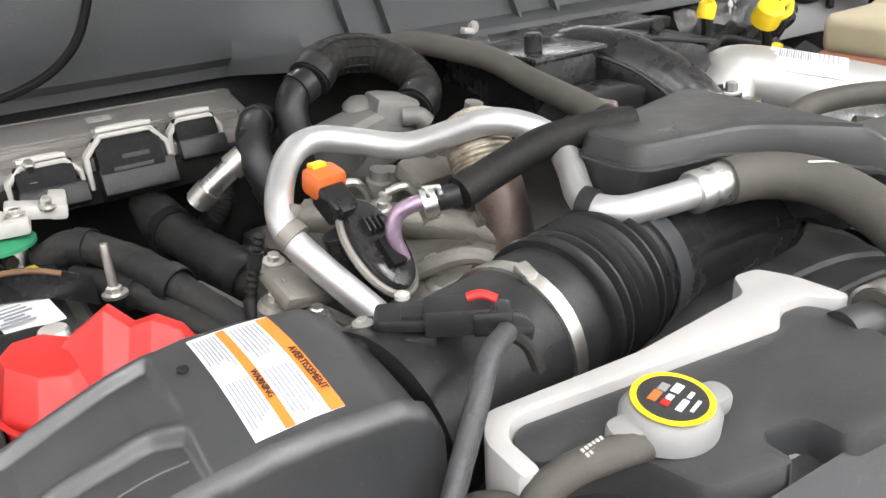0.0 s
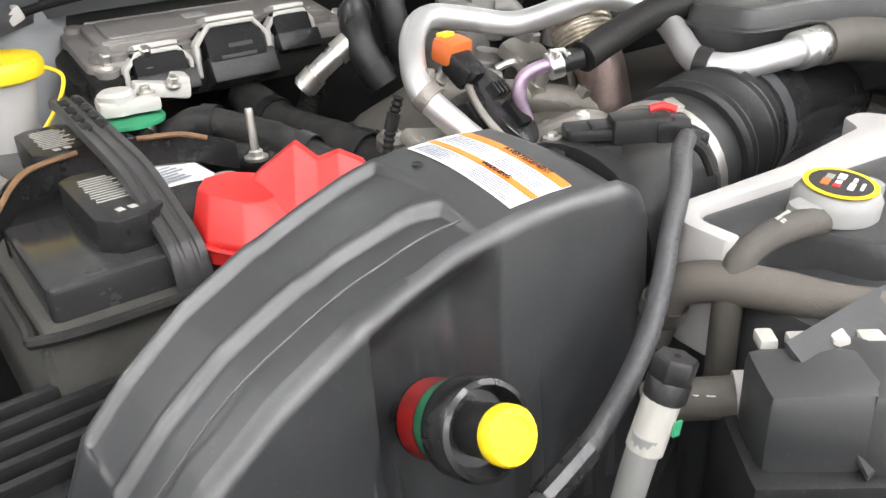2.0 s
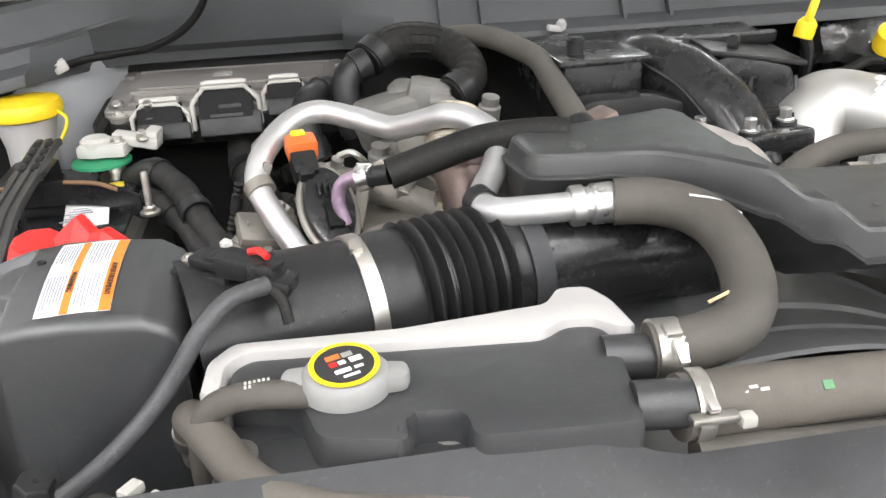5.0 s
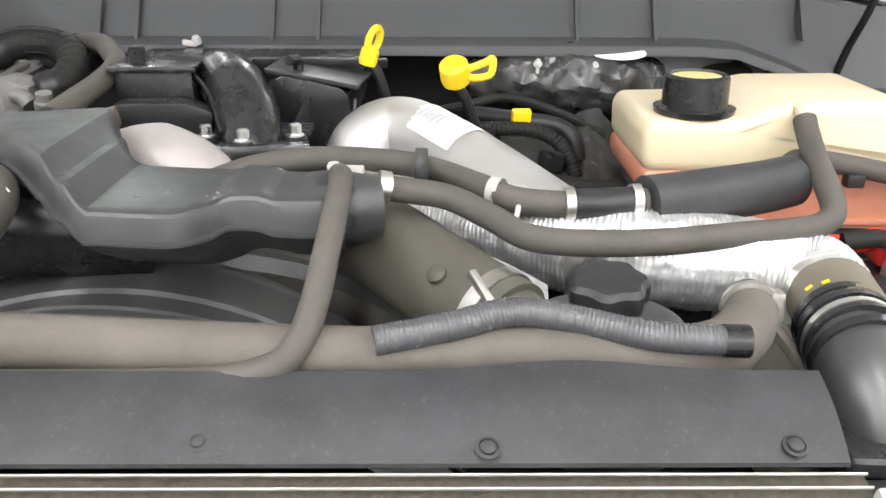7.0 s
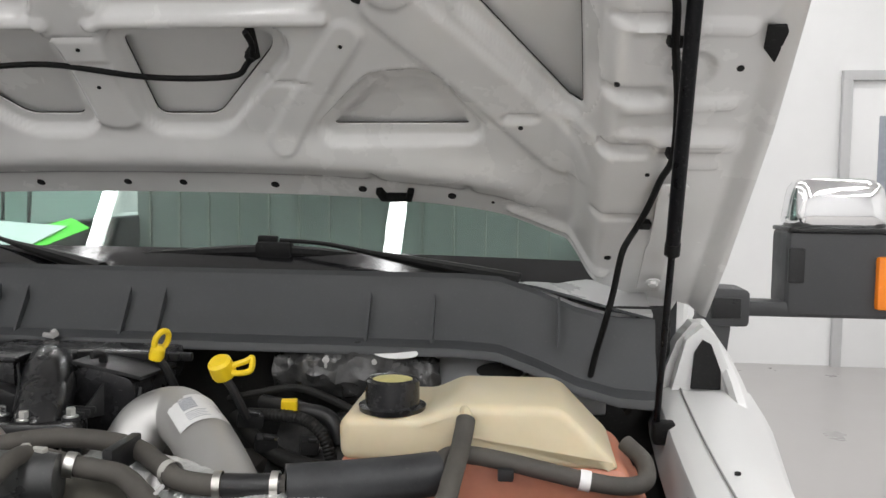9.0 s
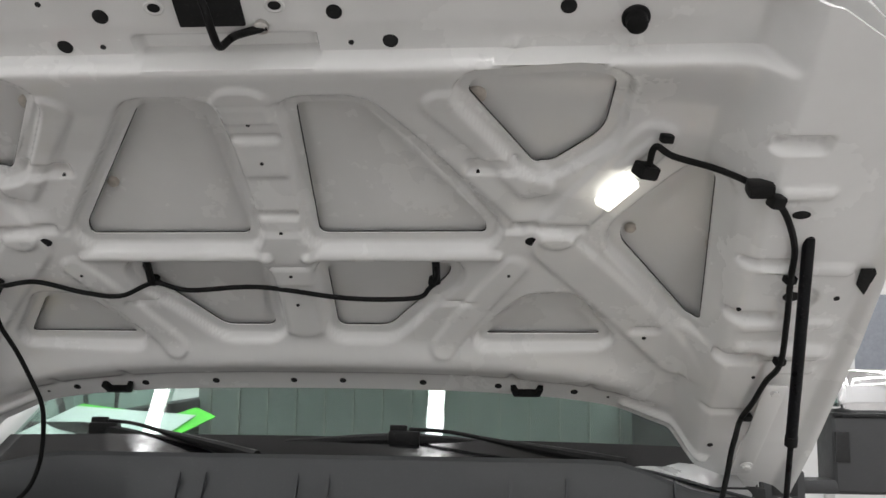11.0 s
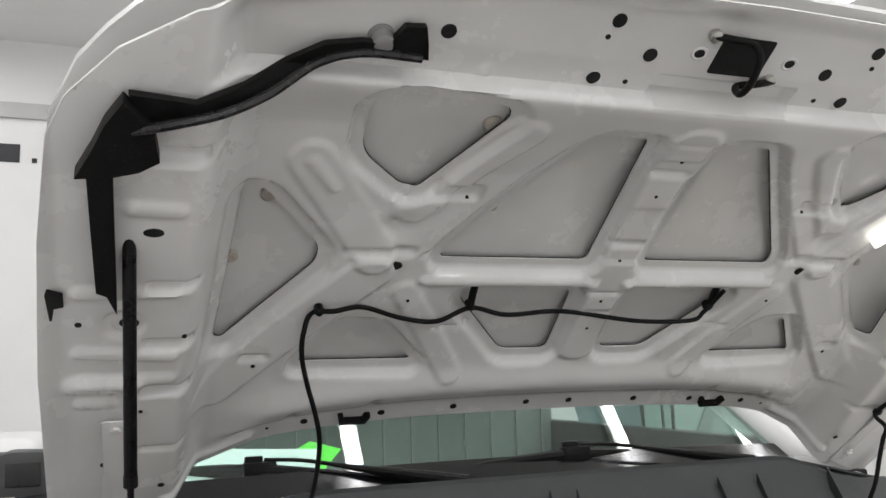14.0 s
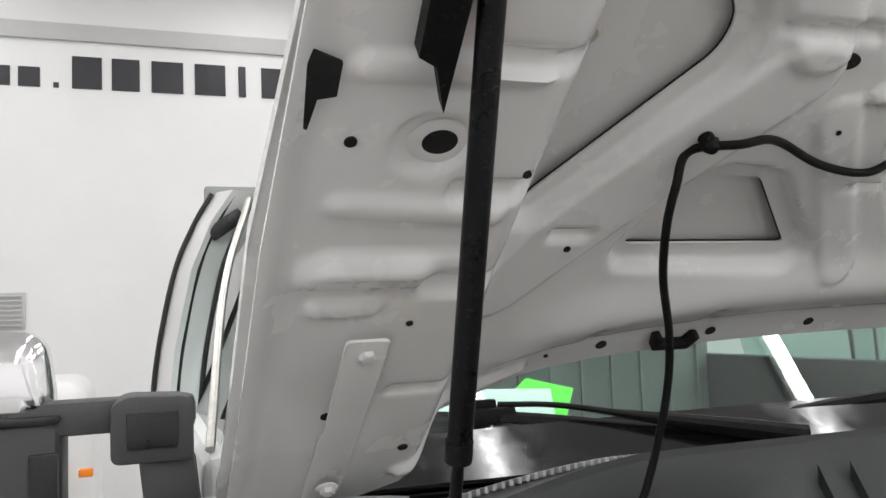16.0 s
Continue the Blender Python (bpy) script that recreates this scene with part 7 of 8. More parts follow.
part("foil_flap", crinkle(sheet([[(0.215 + 0.014 * i, 0.535 - 0.010 * i - 0.025 * k, 1.318 - 0.004 * i - 0.012 * k * k) for i in range(10)] for k in range(3)], 0.001), 0.004, 70), FOIL, foil, "loose flap of foil")

knob = thing("power_steering_cap", (0.366, 0.32, 1.3), "black seven-lobed filler cap on a round reservoir", "filler cap")
part("reservoir", lathe([(0.062, -0.10), (0.062, -0.03), (0.055, -0.015), (0.04, -0.01)], aim((0.372, 0.345, 1.31), (0, 0, 1)), 32), DEGAS, knob)
part("neck", lathe([(0.022, -0.03), (0.022, 0.01)], aim((0.366, 0.330, 1.315), (0, -0.1, 1)), 24), BLACK, knob)
part("cap", lathe([(0.027, 0.0), (0.0275, 0.004), (0.0275, 0.013), (0.024, 0.017), (0.012, 0.018)], aim((0.366, 0.330, 1.322), (0, -0.1, 1)), 56, 7, 0.07), BLACK, knob)

GREY_GLOSS = mat("shiny_grey_conduit", (0.07, 0.07, 0.074), 0.22, vary=0.1, scale=40, bump=0.05)
conduit = thing("loose_conduit", (0.33, 0.29, 1.31), "ribbed split black conduit lying on the radiator hose", "conduit")
part("end_tape", tube([(0.432, 0.2835, 1.3143), (0.448, 0.283, 1.314)], 0.0108, 14, smooth=False), BLACK_GLOSS, conduit)
part("sleeve", tube([(0.212, 0.276, 1.318), (0.26, 0.288, 1.322), (0.30, 0.302, 1.325), (0.34, 0.300, 1.321), (0.39, 0.286, 1.316), (0.445, 0.283, 1.314)], 0.0098, 16, ridge=(0.0030, 0.0003)), GREY_GLOSS, conduit)

# hoses to the coolant reservoir
h = thing("vent_hose", (0.2, 0.6, 1.34), "long dusty rubber hose with spring clips and a foam sleeve", "hose")
part("hose", tube([(0.0, 0.515, 1.325), (0.04, 0.54, 1.335), (0.09, 0.568, 1.346), (0.15, 0.583, 1.349), (0.23, 0.565, 1.348), (0.29, 0.515, 1.343), (0.32, 0.492, 1.338), (0.37, 0.487, 1.336), (0.43, 0.497, 1.336)], 0.0115, 16), HOSE, h)
part("black_union", tube([(0.368, 0.487, 1.336), (0.395, 0.489, 1.336), (0.425, 0.495, 1.336)], 0.0135, 16), BLACK, h)
for cx, cy in ((0.362, 0.4865), (0.420, 0.494), (0.300, 0.507)):
    part("spring_clip", ring_band((cx, cy, 1.337), (1, 0.1, 0), 0.0132, 0.008, 0.0015), STEEL, h)
part("foam_sleeve", tube([(0.430, 0.497, 1.334), (0.48, 0.515, 1.334), (0.54, 0.540, 1.334), (0.580, 0.562, 1.334)], 0.0240, 22), CHARCOAL, h, "thick black foam sleeve")
part("white_tape", ring_band((0.303, 0.505, 1.341), (1, -0.6, 0), 0.0122, 0.010, 0.001), LIGHT_GREY, h)
h2 = thing("vent_hose", (0.3, 0.5, 1.33), "long dusty rubber hose bending up to the reservoir", "hose")
part("hose", tube([(0.185, 0.470, 1.362), (0.215, 0.480, 1.352), (0.26, 0.480, 1.345), (0.295, 0.455, 1.336), (0.325, 0.430, 1.328), (0.37, 0.428, 1.324), (0.43, 0.436, 1.322), (0.50, 0.460, 1.319), (0.55, 0.476, 1.317), (0.578, 0.486, 1.318), (0.594, 0.499, 1.326), (0.599, 0.530, 1.340), (0.603, 0.570, 1.354), (0.606, 0.602, 1.371), (0.607, 0.614, 1.380)], 0.011, 16), HOSE, h2)
part("clip", ring_band((0.208, 0.478, 1.354), (1, 0.2, -0.2), 0.012, 0.010, 0.0015), STEEL, h2)
part("clip", box((0.238, 0.53, 1.35), (0.012, 0.07, 0.03), bevel=0.003), BLACK, h2)
part("zip_tail", tube([(0.317, 0.455, 1.345), (0.315, 0.444, 1.342), (0.311, 0.434, 1.335)], 0.0022, 6), WHITE_PLASTIC, h2)
h3 = thing("vent_hose", (0.7, 0.6, 1.31), "dusty rubber hose clipped along the reservoir front", "hose")
part("hose", tube([(0.580, 0.562, 1.332), (0.585, 0.580, 1.344), (0.605, 0.597, 1.345), (0.65, 0.602, 1.338), (0.70, 0.602, 1.328), (0.74, 0.602, 1.320), (0.785, 0.610, 1.312), (0.812, 0.630, 1.312), (0.815, 0.660, 1.325), (0.795, 0.685, 1.340)], 0.0105, 14), HOSE, h3)
part("clip", box((0.654, 0.592, 1.326), (0.018, 0.014, 0.014), bevel=0.003), BLACK, h3)
part("white_tape", ring_band((0.742, 0.602, 1.3195), (1, 0, -0.15), 0.0108, 0.012, 0.001), PAPER, h3)

# ---- coolant reservoir ----
def pillow(poly, depth, m, r):
    """A polygon drawn out along m's z axis, with softly rounded rims."""
    n = len(poly)
    area = sum(poly[i][0] * poly[(i + 1) % n][1] - poly[(i + 1) % n][0] * poly[i][1] for i in range(n))
    sign = 1 if area > 0 else -1
    rings = []
    for z, inset in ((0, r), (r * 0.12, r * 0.5), (r * 0.4, r * 0.15), (r, 0), (depth - r, 0), (depth - r * 0.4, r * 0.15), (depth - r * 0.12, r * 0.5), (depth, r)):
        ring = []
        for i, (x, y) in enumerate(poly):
            t = (Vector(poly[(i + 1) % n]) - Vector(poly[i - 1])).normalized()
            ring.append(m @ Vector((x - sign * t.y * inset, y + sign * t.x * inset, z)))
        rings.append(ring)
    bm = loft(rings, caps=False)
    bm.verts.ensure_lookup_table()
    caps = [bm.faces.new(bm.verts[0:n]), bm.faces.new(bm.verts[7 * n:8 * n])]
    bmesh.ops.triangulate(bm, faces=caps)
    return bm


res = thing("coolant_reservoir", (0.64, 0.68, 1.2), "yellowed translucent coolant reservoir with red coolant and black cap", "reservoir")
NATURAL = mat("yellowed_plastic", (0.64, 0.56, 0.39), 0.4, vary=0.06, scale=12, bump=0.1, sub=0.35, dirt=0.15, dirt_color=(0.62, 0.45, 0.25))
COOLANT = mat("red_coolant_behind_plastic", (0.58, 0.25, 0.16), 0.38, vary=0.12, scale=14, bump=0.1, sub=0.2, dirt=0.2, dirt_color=(0.45, 0.10, 0.07))
prof = [(0.457, 1.322), (0.455, 1.364), (0.463, 1.375), (0.555, 1.377), (0.569, 1.383), (0.592, 1.394), (0.708, 1.395), (0.722, 1.389), (0.788, 1.322)]
part("upper_tank", pillow(rounded(prof, 0.016, 5), 0.17, Matrix(((1, 0, 0, 0), (0, 0, 1, 0.625), (0, 1, 0, 0), (0, 0, 0, 1))), 0.012), NATURAL, res, angle=60)
part("lower_tank", pillow(rounded([(0.54, 1.22), (0.4575, 1.302), (0.4575, 1.326), (0.788, 1.326), (0.822, 1.275), (0.82, 1.22)], 0.014, 5), 0.178, Matrix(((1, 0, 0, 0), (0, 0, 1, 0.6235), (0, 1, 0, 0), (0, 0, 0, 1))), 0.012), COOLANT, res, "lower tank dark with red coolant")
part("seam", box((0.68, 0.71, 1.272), (0.285, 0.182, 0.006), bevel=0.002), COOLANT, res)
part("foot", box((0.69, 0.71, 1.245), (0.27, 0.19, 0.04), bevel=0.006), BLACK, res)
cap = part("cap", lathe([(0.040, 0.0), (0.041, 0.006), (0.033, 0.008), (0.0325, 0.036), (0.029, 0.039), (0.026, 0.0385), (0.025, 0.036), (0.002, 0.036)], aim((0.514, 0.665, 1.376), (0, 0, 1)), 40), BLACK_GLOSS, res, "ribbed black cap with yellow printing")
part("print_ring", lathe([(0.0215, 0.0362), (0.0240, 0.0364), (0.0240, 0.0370), (0.0215, 0.0370)], aim((0.514, 0.665, 1.376), (0, 0, 1)), 36), mat("faded_yellow_print", (0.55, 0.5, 0.2), 0.5), cap)
for k in range(3):
    part("print_bar", box((0.514 - 0.01 + 0.01 * k, 0.665, 1.4125), (0.006, 0.012, 0.0008), bevel=0), cap.children[0].data.materials[0], cap)
part("nipple", tube([(0.607, 0.612, 1.379), (0.606, 0.622, 1.386), (0.602, 0.640, 1.386)], 0.0065, 10), NATURAL, res)

# ---- battery on the driver side ----
right_battery = battery((0.738, 0.408, 1.264), "black car battery with white print and a rubber strap", -1)
right_battery.matrix_world = pose(0.733, 0.408, 1.264, 0, 0, -4) @ Matrix.Diagonal((1.24, 1.0, 1.0, 1))
redcap = thing("terminal_cover", (0.70, 0.545, 1.26), "red plastic cover over the rear battery terminal", "terminal cover")
part("cover", prism(rounded([(0.655, 0.52), (0.735, 0.515), (0.742, 0.56), (0.66, 0.57)], 0.012), 0.026, pose(0, 0, 1.262), 0.006), RED, redcap)
part("red_cable", tube([(0.60, 0.545, 1.282), (0.635, 0.54, 1.28), (0.665, 0.545, 1.28)], 0.008, 10), RED, redcap)
clampb = thing("battery_clamp", (0.69, 0.32, 1.26), "dark battery terminal clamp with a rubber boot and green felt", "battery clamp")
part("boot", lathe([(0.024, -0.02), (0.024, 0.012), (0.018, 0.015), (0.018, 0.024), (0.014, 0.027), (0.014, 0.036), (0.010, 0.039)], aim((0.683, 0.335, 1.268), (0, 0, 1)), 24), BLACK, clampb)
part("felt", lathe([(0.015, 0), (0.015, 0.003), (0.01, 0.004)], aim((0.690, 0.325, 1.262), (0, 0, 1)), 20), GREEN, clampb)
part("fuse_block", join(box((0.675, 0.285, 1.243), (0.048, 0.042, 0.045), (0, 0, 6), 0.004), box((0.675, 0.270, 1.262), (0.03, 0.012, 0.012), (0, 0, 6), 0.003), box((0.645, 0.30, 1.255), (0.04, 0.04, 0.02), bevel=0.003)), BLACK, clampb)
part("lug", box((0.648, 0.266, 1.244), (0.012, 0.009, 0.012), bevel=0.002), LIGHT_GREY, clampb)
part("pale_lug", box((0.642, 0.312, 1.262), (0.02, 0.02, 0.014), (0, 0, 20), 0.003), WHITE_PLASTIC, clampb)
part("barcode_label", box((0.709, 0.463, 1.2635), (0.048, 0.022, 0.001), (0, 0, -6), 0), PAPER, clampb, "white barcode label")
for k in range(9):
    part("barcode_bar", box((0.694 + 0.0037 * k, 0.4640 - 0.0004 * k, 1.2644), (0.0012 + 0.0008 * (k % 3), 0.013, 0.0005), (0, 0, -6), 0), INK, clampb)
part("small_sticker", box((0.672, 0.372, 1.262), (0.035, 0.045, 0.002), (0, 0, 6), 0), PAPER, clampb, "white and yellow sticker")
part("yellow_strip", box((0.660, 0.372, 1.2635), (0.012, 0.045, 0.001), (0, 0, 6), 0), YELLOW, clampb)
for k in range(3):
    part("sticker_print", box((0.673 + 0.007 * k, 0.374, 1.2636), (0.002, 0.03 - 0.006 * k, 0.0008), (0, 0, 6), 0), INK, clampb)
part("cable_loop", tube([(0.625, 0.28, 1.24), (0.625, 0.32, 1.268), (0.64, 0.345, 1.276), (0.662, 0.345, 1.268), (0.672, 0.335, 1.255)], 0.0075, 10, ridge=(0.005, 0.0006)), RUBBER, clampb)
part("cable", tube([(0.662, 0.36, 1.255), (0.655, 0.40, 1.262), (0.655, 0.45, 1.275), (0.66, 0.48, 1.29), (0.65, 0.51, 1.296), (0.615, 0.515, 1.292)], 0.0085, 12), RUBBER, clampb)
st = thing("ground_stud", (0.655, 0.458, 1.23), "zinc plated threaded stud with a nut", "stud")
part("stud", lathe([(0.004, 0), (0.004, 0.035), (0.003, 0.037)], aim((0.652, 0.455, 1.235), (0, 0, 1)), 10), STEEL, st)
part("nut", bolt((0.652, 0.455, 1.237), (0, 0, 1), 0.008, 0.008), STEEL, st)

# ---- intercooler end with its black elbow ----
ic = thing("charge_cooler_elbow", (0.56, 0.28, 1.2), "fat black charge air elbow with rings and a tan cuff", "air pipe")
part("cuff", tube([(0.582, 0.465, 1.270), (0.574, 0.43, 1.271), (0.566, 0.385, 1.272)], [0.036, 0.0355, 0.034], 28), mat("tan_rubber", (0.13, 0.115, 0.085), 0.65, vary=0.15, scale=25, bump=0.2, dirt=0.3, dirt_color=(0.2, 0.18, 0.13)), ic, "tan rubber cuff")
part("elbow", tube([(0.564, 0.400, 1.270), (0.559, 0.370, 1.270), (0.555, 0.340, 1.268), (0.553, 0.318, 1.260), (0.552, 0.303, 1.244), (0.552, 0.296, 1.215), (0.552, 0.294, 1.16)], [0.0335, 0.034, 0.0345, 0.035, 0.035, 0.034, 0.033], 36), AIRBOX, ic)
for y, r, w, t in ((0.392, 0.0335, 0.008, 0.003), (0.376, 0.0338, 0.007, 0.004), (0.354, 0.0342, 0.006, 0.004), (0.340, 0.0342, 0.008, 0.0035)):
    part("ring", ring_band((0.5625 - (0.388 - y) * 0.13, y, 1.270 if y > 0.35 else 1.2685), (-0.08, -1, -0.04 if y > 0.35 else -0.14), r, w, t), BLACK_GLOSS, ic)
part("band", ring_band((0.5595, 0.365, 1.270), (-0.08, -1, -0.04), 0.0345, 0.006, 0.0025), STEEL, ic, "bright steel band")
for sx, sz in ((0.548, 1.3085), (0.536, 1.3035)):
    part("yellow_mark", box((sx, 0.399, sz - 0.0045), (0.006, 0.003, 0.0012), (0, -24 if sx > 0.54 else -44, 0), 0.0004), YELLOW, ic)
part("foot_flange", box((0.556, 0.280, 1.238), (0.094, 0.062, 0.016), (0, 3, 0), 0.007, 3), BLACK, ic)
part("mount", box((0.556, 0.246, 1.180), (0.092, 0.020, 0.110), (8, 0, 0), 0.004), BLACK, ic, "ribbed black end cap")
for row in range(4):
    for k in range(10):
        side = 1 if (k + row) % 2 else -1
        part("rib", box((0.5190 + 0.0081 * k, 0.2335 - 0.0019 * row, 1.2240 - 0.0125 * row), (0.0026, 0.010, 0.0152), (8, side * 33, 0), 0.0006, 1), AIRBOX, ic)
cooler = thing("oil_cooler", (0.61, 0.37, 1.15), "pale dusty metal cooler core standing on edge", "cooler")
DUST_PLATE = mat("dusty_tan_metal", (0.33, 0.31, 0.27), 0.6, 0.2, vary=0.15, scale=40, bump=0.4, dirt=0.3, dirt_color=(0.25, 0.23, 0.19))
part("core", box((0.584, 0.435, 1.170), (0.104, 0.33, 0.13), (0, 0, -1.5), 0.003), DUST_PLATE, cooler)
for k in range(13):
    part("fold", box((0.5365 + 0.0079 * k, 0.435, 1.2385), (0.0077, 0.326, 0.010), (0, 0, -1.5), 0.0012), DUST_PLATE, cooler)
part("end_plate", box((0.640, 0.435, 1.180), (0.004, 0.335, 0.13), (0, 0, -1.5), 0.001), DUST_PLATE, cooler)

# ---- radiator plate and core ----
plate = thing("radiator_cover", (0.05, 0.235, 1.28), "flat black plastic cover plate in front of the radiator hose", "cover plate")
front, back = [], []
xs = np.linspace(-0.45, 0.485, 60)
def back_edge(x):
    return 0.262 + 0.006 * math.exp(-((x - 0.335) / 0.06) ** 2) + 0.010 * smooth(-x, 0.16, 0.26)
rows = []
for u in np.linspace(0, 1, 8):
    rows.append([(x, 0.207 + 0.02 * smooth(-x, 0.0, 0.4) + (back_edge(x) - 0.207 - 0.02 * smooth(-x, 0.0, 0.4)) * u, 1.277 + (0.028 + 0.016 * smooth(-x, 0.16, 0.22)) * u + 0.004 * math.sin(math.pi * u) + 0.004 * math.exp(-((x - 0.335) / 0.06) ** 2) * u) for x in xs])
part("panel", sheet(rows, 0.003), CHARCOAL, plate)
for px, py in ((0.115, 0.219), (0.28, 0.212), (0.455, 0.214)):
    part("push_clip", join(lathe([(0.0075, 0), (0.0075, 0.0008), (0.0058, 0.0012), (0.0056, 0.0002), (0.0046, 0.0002), (0.0044, 0.0022), (0.0030, 0.0030)], aim((px, py, 1.2835), (0, -0.45, 1)), 18)), CHARCOAL, plate)
core = thing("condenser", (0.05, 0.17, 1.15), "bright finned condenser core with thin horizontal tubes", "radiator")
FINS = mat("dark_fins", (0.068, 0.060, 0.046), 0.6, 0.5, vary=0.4, scale=200, bump=1.0, grain=700)
DULL_TUBE = mat("dull_tube_aluminium", (0.55, 0.54, 0.50), 0.42, 0.7, vary=0.15, scale=60, bump=0.2)
part("fin_core", sheet([[(x, 0.207, 1.268) for x in (-0.5, 0.494)], [(x, 0.098, 1.230) for x in (-0.5, 0.494)]], 0.12), FINS, core)
for k in range(13):
    part("tube", box((-0.003, 0.204 - k * 0.0085, 1.2715 - k * 0.00296), (0.994, 0.0014, 0.0022), (19, 0, 0), 0.0004, 1), DULL_TUBE, core)
part("tank", box((0.500, 0.152, 1.213), (0.013, 0.115, 0.085), (19, 0, 0), 0.003), LIGHT_GREY, core, "pale end tank")
for k in range(9):
    part("tank_rib", box((0.5075, 0.196 - 0.011 * k, 1.247 - 0.0038 * k), (0.004, 0.004, 0.03), (19, 0, 0), 0.001, 1), LIGHT_GREY, core)
bumper = thing("bumper_beam", (0.0, 0.13, 1.25), "black plastic front panel edge ahead of the condenser", "front panel")
xs = np.linspace(-0.75, 0.515, 40)
def bumper_row(y, z):
    return [(x, y - 0.004 * smooth(x, 0.40, 0.51), z - 0.016 * smooth(x, 0.44, 0.515)) for x in xs]
part("panel", sheet([bumper_row(y, z) for y, z in ((0.1655, 1.248), (0.1645, 1.2655), (0.1625, 1.268), (0.160, 1.2665), (0.1565, 1.261), (0.153, 1.262), (0.150, 1.2655), (0.146, 1.2655), (0.12, 1.258), (0.06, 1.235), (0.0, 1.19))], 0.003), BLACK_GLOSS, bumper, angle=40)
lip = thing("front_trim", (0.68, 0.2, 1.2), "black plastic front trim rising beside the battery", "trim")
edge_line = [(0.50, 0.15, 1.236), (0.58, 0.19, 1.241), (0.63, 0.215, 1.244), (0.665, 0.24, 1.247), (0.695, 0.245, 1.247), (0.72, 0.222, 1.241), (0.76, 0.215, 1.236), (0.83, 0.215, 1.236)]
part("upper_lip", tube(edge_line, 0.0045, 10), AIRBOX, lip)
part("lower_lip", tube([(x, y - 0.016, z - 0.013) for x, y, z in edge_line], 0.004, 10), AIRBOX, lip)
part("skirt", sheet([[(p.x, p.y - 0.010 * k, p.z - 0.004 - 0.010 * k) for p in spline(edge_line, 6)] for k in range(7)]), BLACK, lip)

# cable along the fender
fc = thing("fender_cable", (0.88, 0.4, 1.29), "thin black hood cable clipped along the white fender", "cable")
part("cable", tube([(0.83, 0.55, 1.30), (0.85, 0.57, 1.315), (0.878, 0.55, 1.318), (0.872, 0.47, 1.342), (0.875, 0.41, 1.343), (0.880, 0.35, 1.342), (0.876, 0.27, 1.335), (0.858, 0.21, 1.322), (0.82, 0.13, 1.30)], 0.0019, 8), RUBBER, fc)
for p in ((0.874, 0.43, 1.344), (0.860, 0.213, 1.324)):
    part("clip", box(p, (0.011, 0.009, 0.007), (0, 0, 30), 0.002), BLACK, fc)

# ---- dark corner behind the engine: wrapped heat shield, harness and firewall fittings ----
BLACK_FOIL = mat("black_crinkled_foil", (0.06, 0.06, 0.06), 0.20, 0.3, vary=0.3, scale=60, bump=1.0, grain=120)
shield = thing("heat_shield", (0.43, 0.91, 1.33), "black crinkled foil insulation bag with a pale oval patch", "heat shield")
part("bag", crinkle(tube([(0.295, 0.925, 1.362), (0.35, 0.922, 1.366), (0.43, 0.92, 1.362), (0.50, 0.92, 1.358), (0.545, 0.925, 1.36)], [0.028, 0.040, 0.048, 0.042, 0.026], 48, n=16), 0.006, 60), BLACK_FOIL, shield, angle=20)
part("oval_patch", prism([(0.034 * math.cos(a), 0.011 * math.sin(a)) for a in np.linspace(0, 6.1, 24)], 0.002, pose(0.482, 0.892, 1.399, 40, 0, -4), 0.0005), PAPER, shield, "pale oval patch")
for px, pz in ((0.379, 1.388), (0.45, 1.385)):
    part("push_pin", join(lathe([(0.006, 0), (0.006, 0.002), (0.003, 0.004)], aim((px, 0.885, pz), (0, -1, 0.5)), 14), box((px, 0.884, pz - 0.008), (0.005, 0.004, 0.016), bevel=0.001)), WHITE_PLASTIC, shield)
part("lower_flap", crinkle(sheet([[(x, 0.86 - 0.05 * k, 1.325 - 0.028 * k + 0.01 * math.sin(x * 60 + k)) for x in np.linspace(0.33, 0.52, 22)] for k in range(4)], 0.004), 0.006, 60), BLACK_FOIL, shield, angle=20)

harness = thing("engine_harness", (0.37, 0.78, 1.28), "black taped engine harness with a yellow tag", "wiring")
part("trunk", tube([(0.29, 0.80, 1.325), (0.33, 0.782, 1.33), (0.365, 0.78, 1.328), (0.39, 0.776, 1.318), (0.408, 0.768, 1.297), (0.42, 0.76, 1.26)], 0.0085, 12, ridge=(0.005, 0.0005)), RUBBER, harness)
part("branch", tube([(0.30, 0.83, 1.335), (0.358, 0.802, 1.334), (0.396, 0.80, 1.328), (0.414, 0.795, 1.313), (0.42, 0.79, 1.29)], 0.011, 12), BLACK, harness)
part("branch", tube([(0.27, 0.80, 1.32), (0.31, 0.765, 1.30), (0.36, 0.745, 1.28), (0.42, 0.73, 1.273), (0.467, 0.73, 1.272)], 0.012, 12), RUBBER, harness)
part("branch", tube([(0.24, 0.86, 1.33), (0.29, 0.84, 1.345), (0.34, 0.86, 1.35), (0.40, 0.85, 1.335), (0.46, 0.83, 1.31)], 0.006, 10), RUBBER, harness)
part("tag", box((0.351, 0.788, 1.341), (0.022, 0.012, 0.020), (15, 0, 8), 0.002), YELLOW, harness, "yellow tag")
for px, py, pz, sx_ in ((0.30, 0.775, 1.325, 0.035), (0.385, 0.765, 1.295, 0.026), (0.33, 0.75, 1.30, 0.03)):
    part("plug", join(box((px, py, pz), (sx_, 0.022, 0.020), (10, 8, 20), 0.004), box((px + 0.006, py - 0.008, pz + 0.010), (sx_ * 0.5, 0.010, 0.006), (10, 8, 20), 0.002)), BLACK, harness)
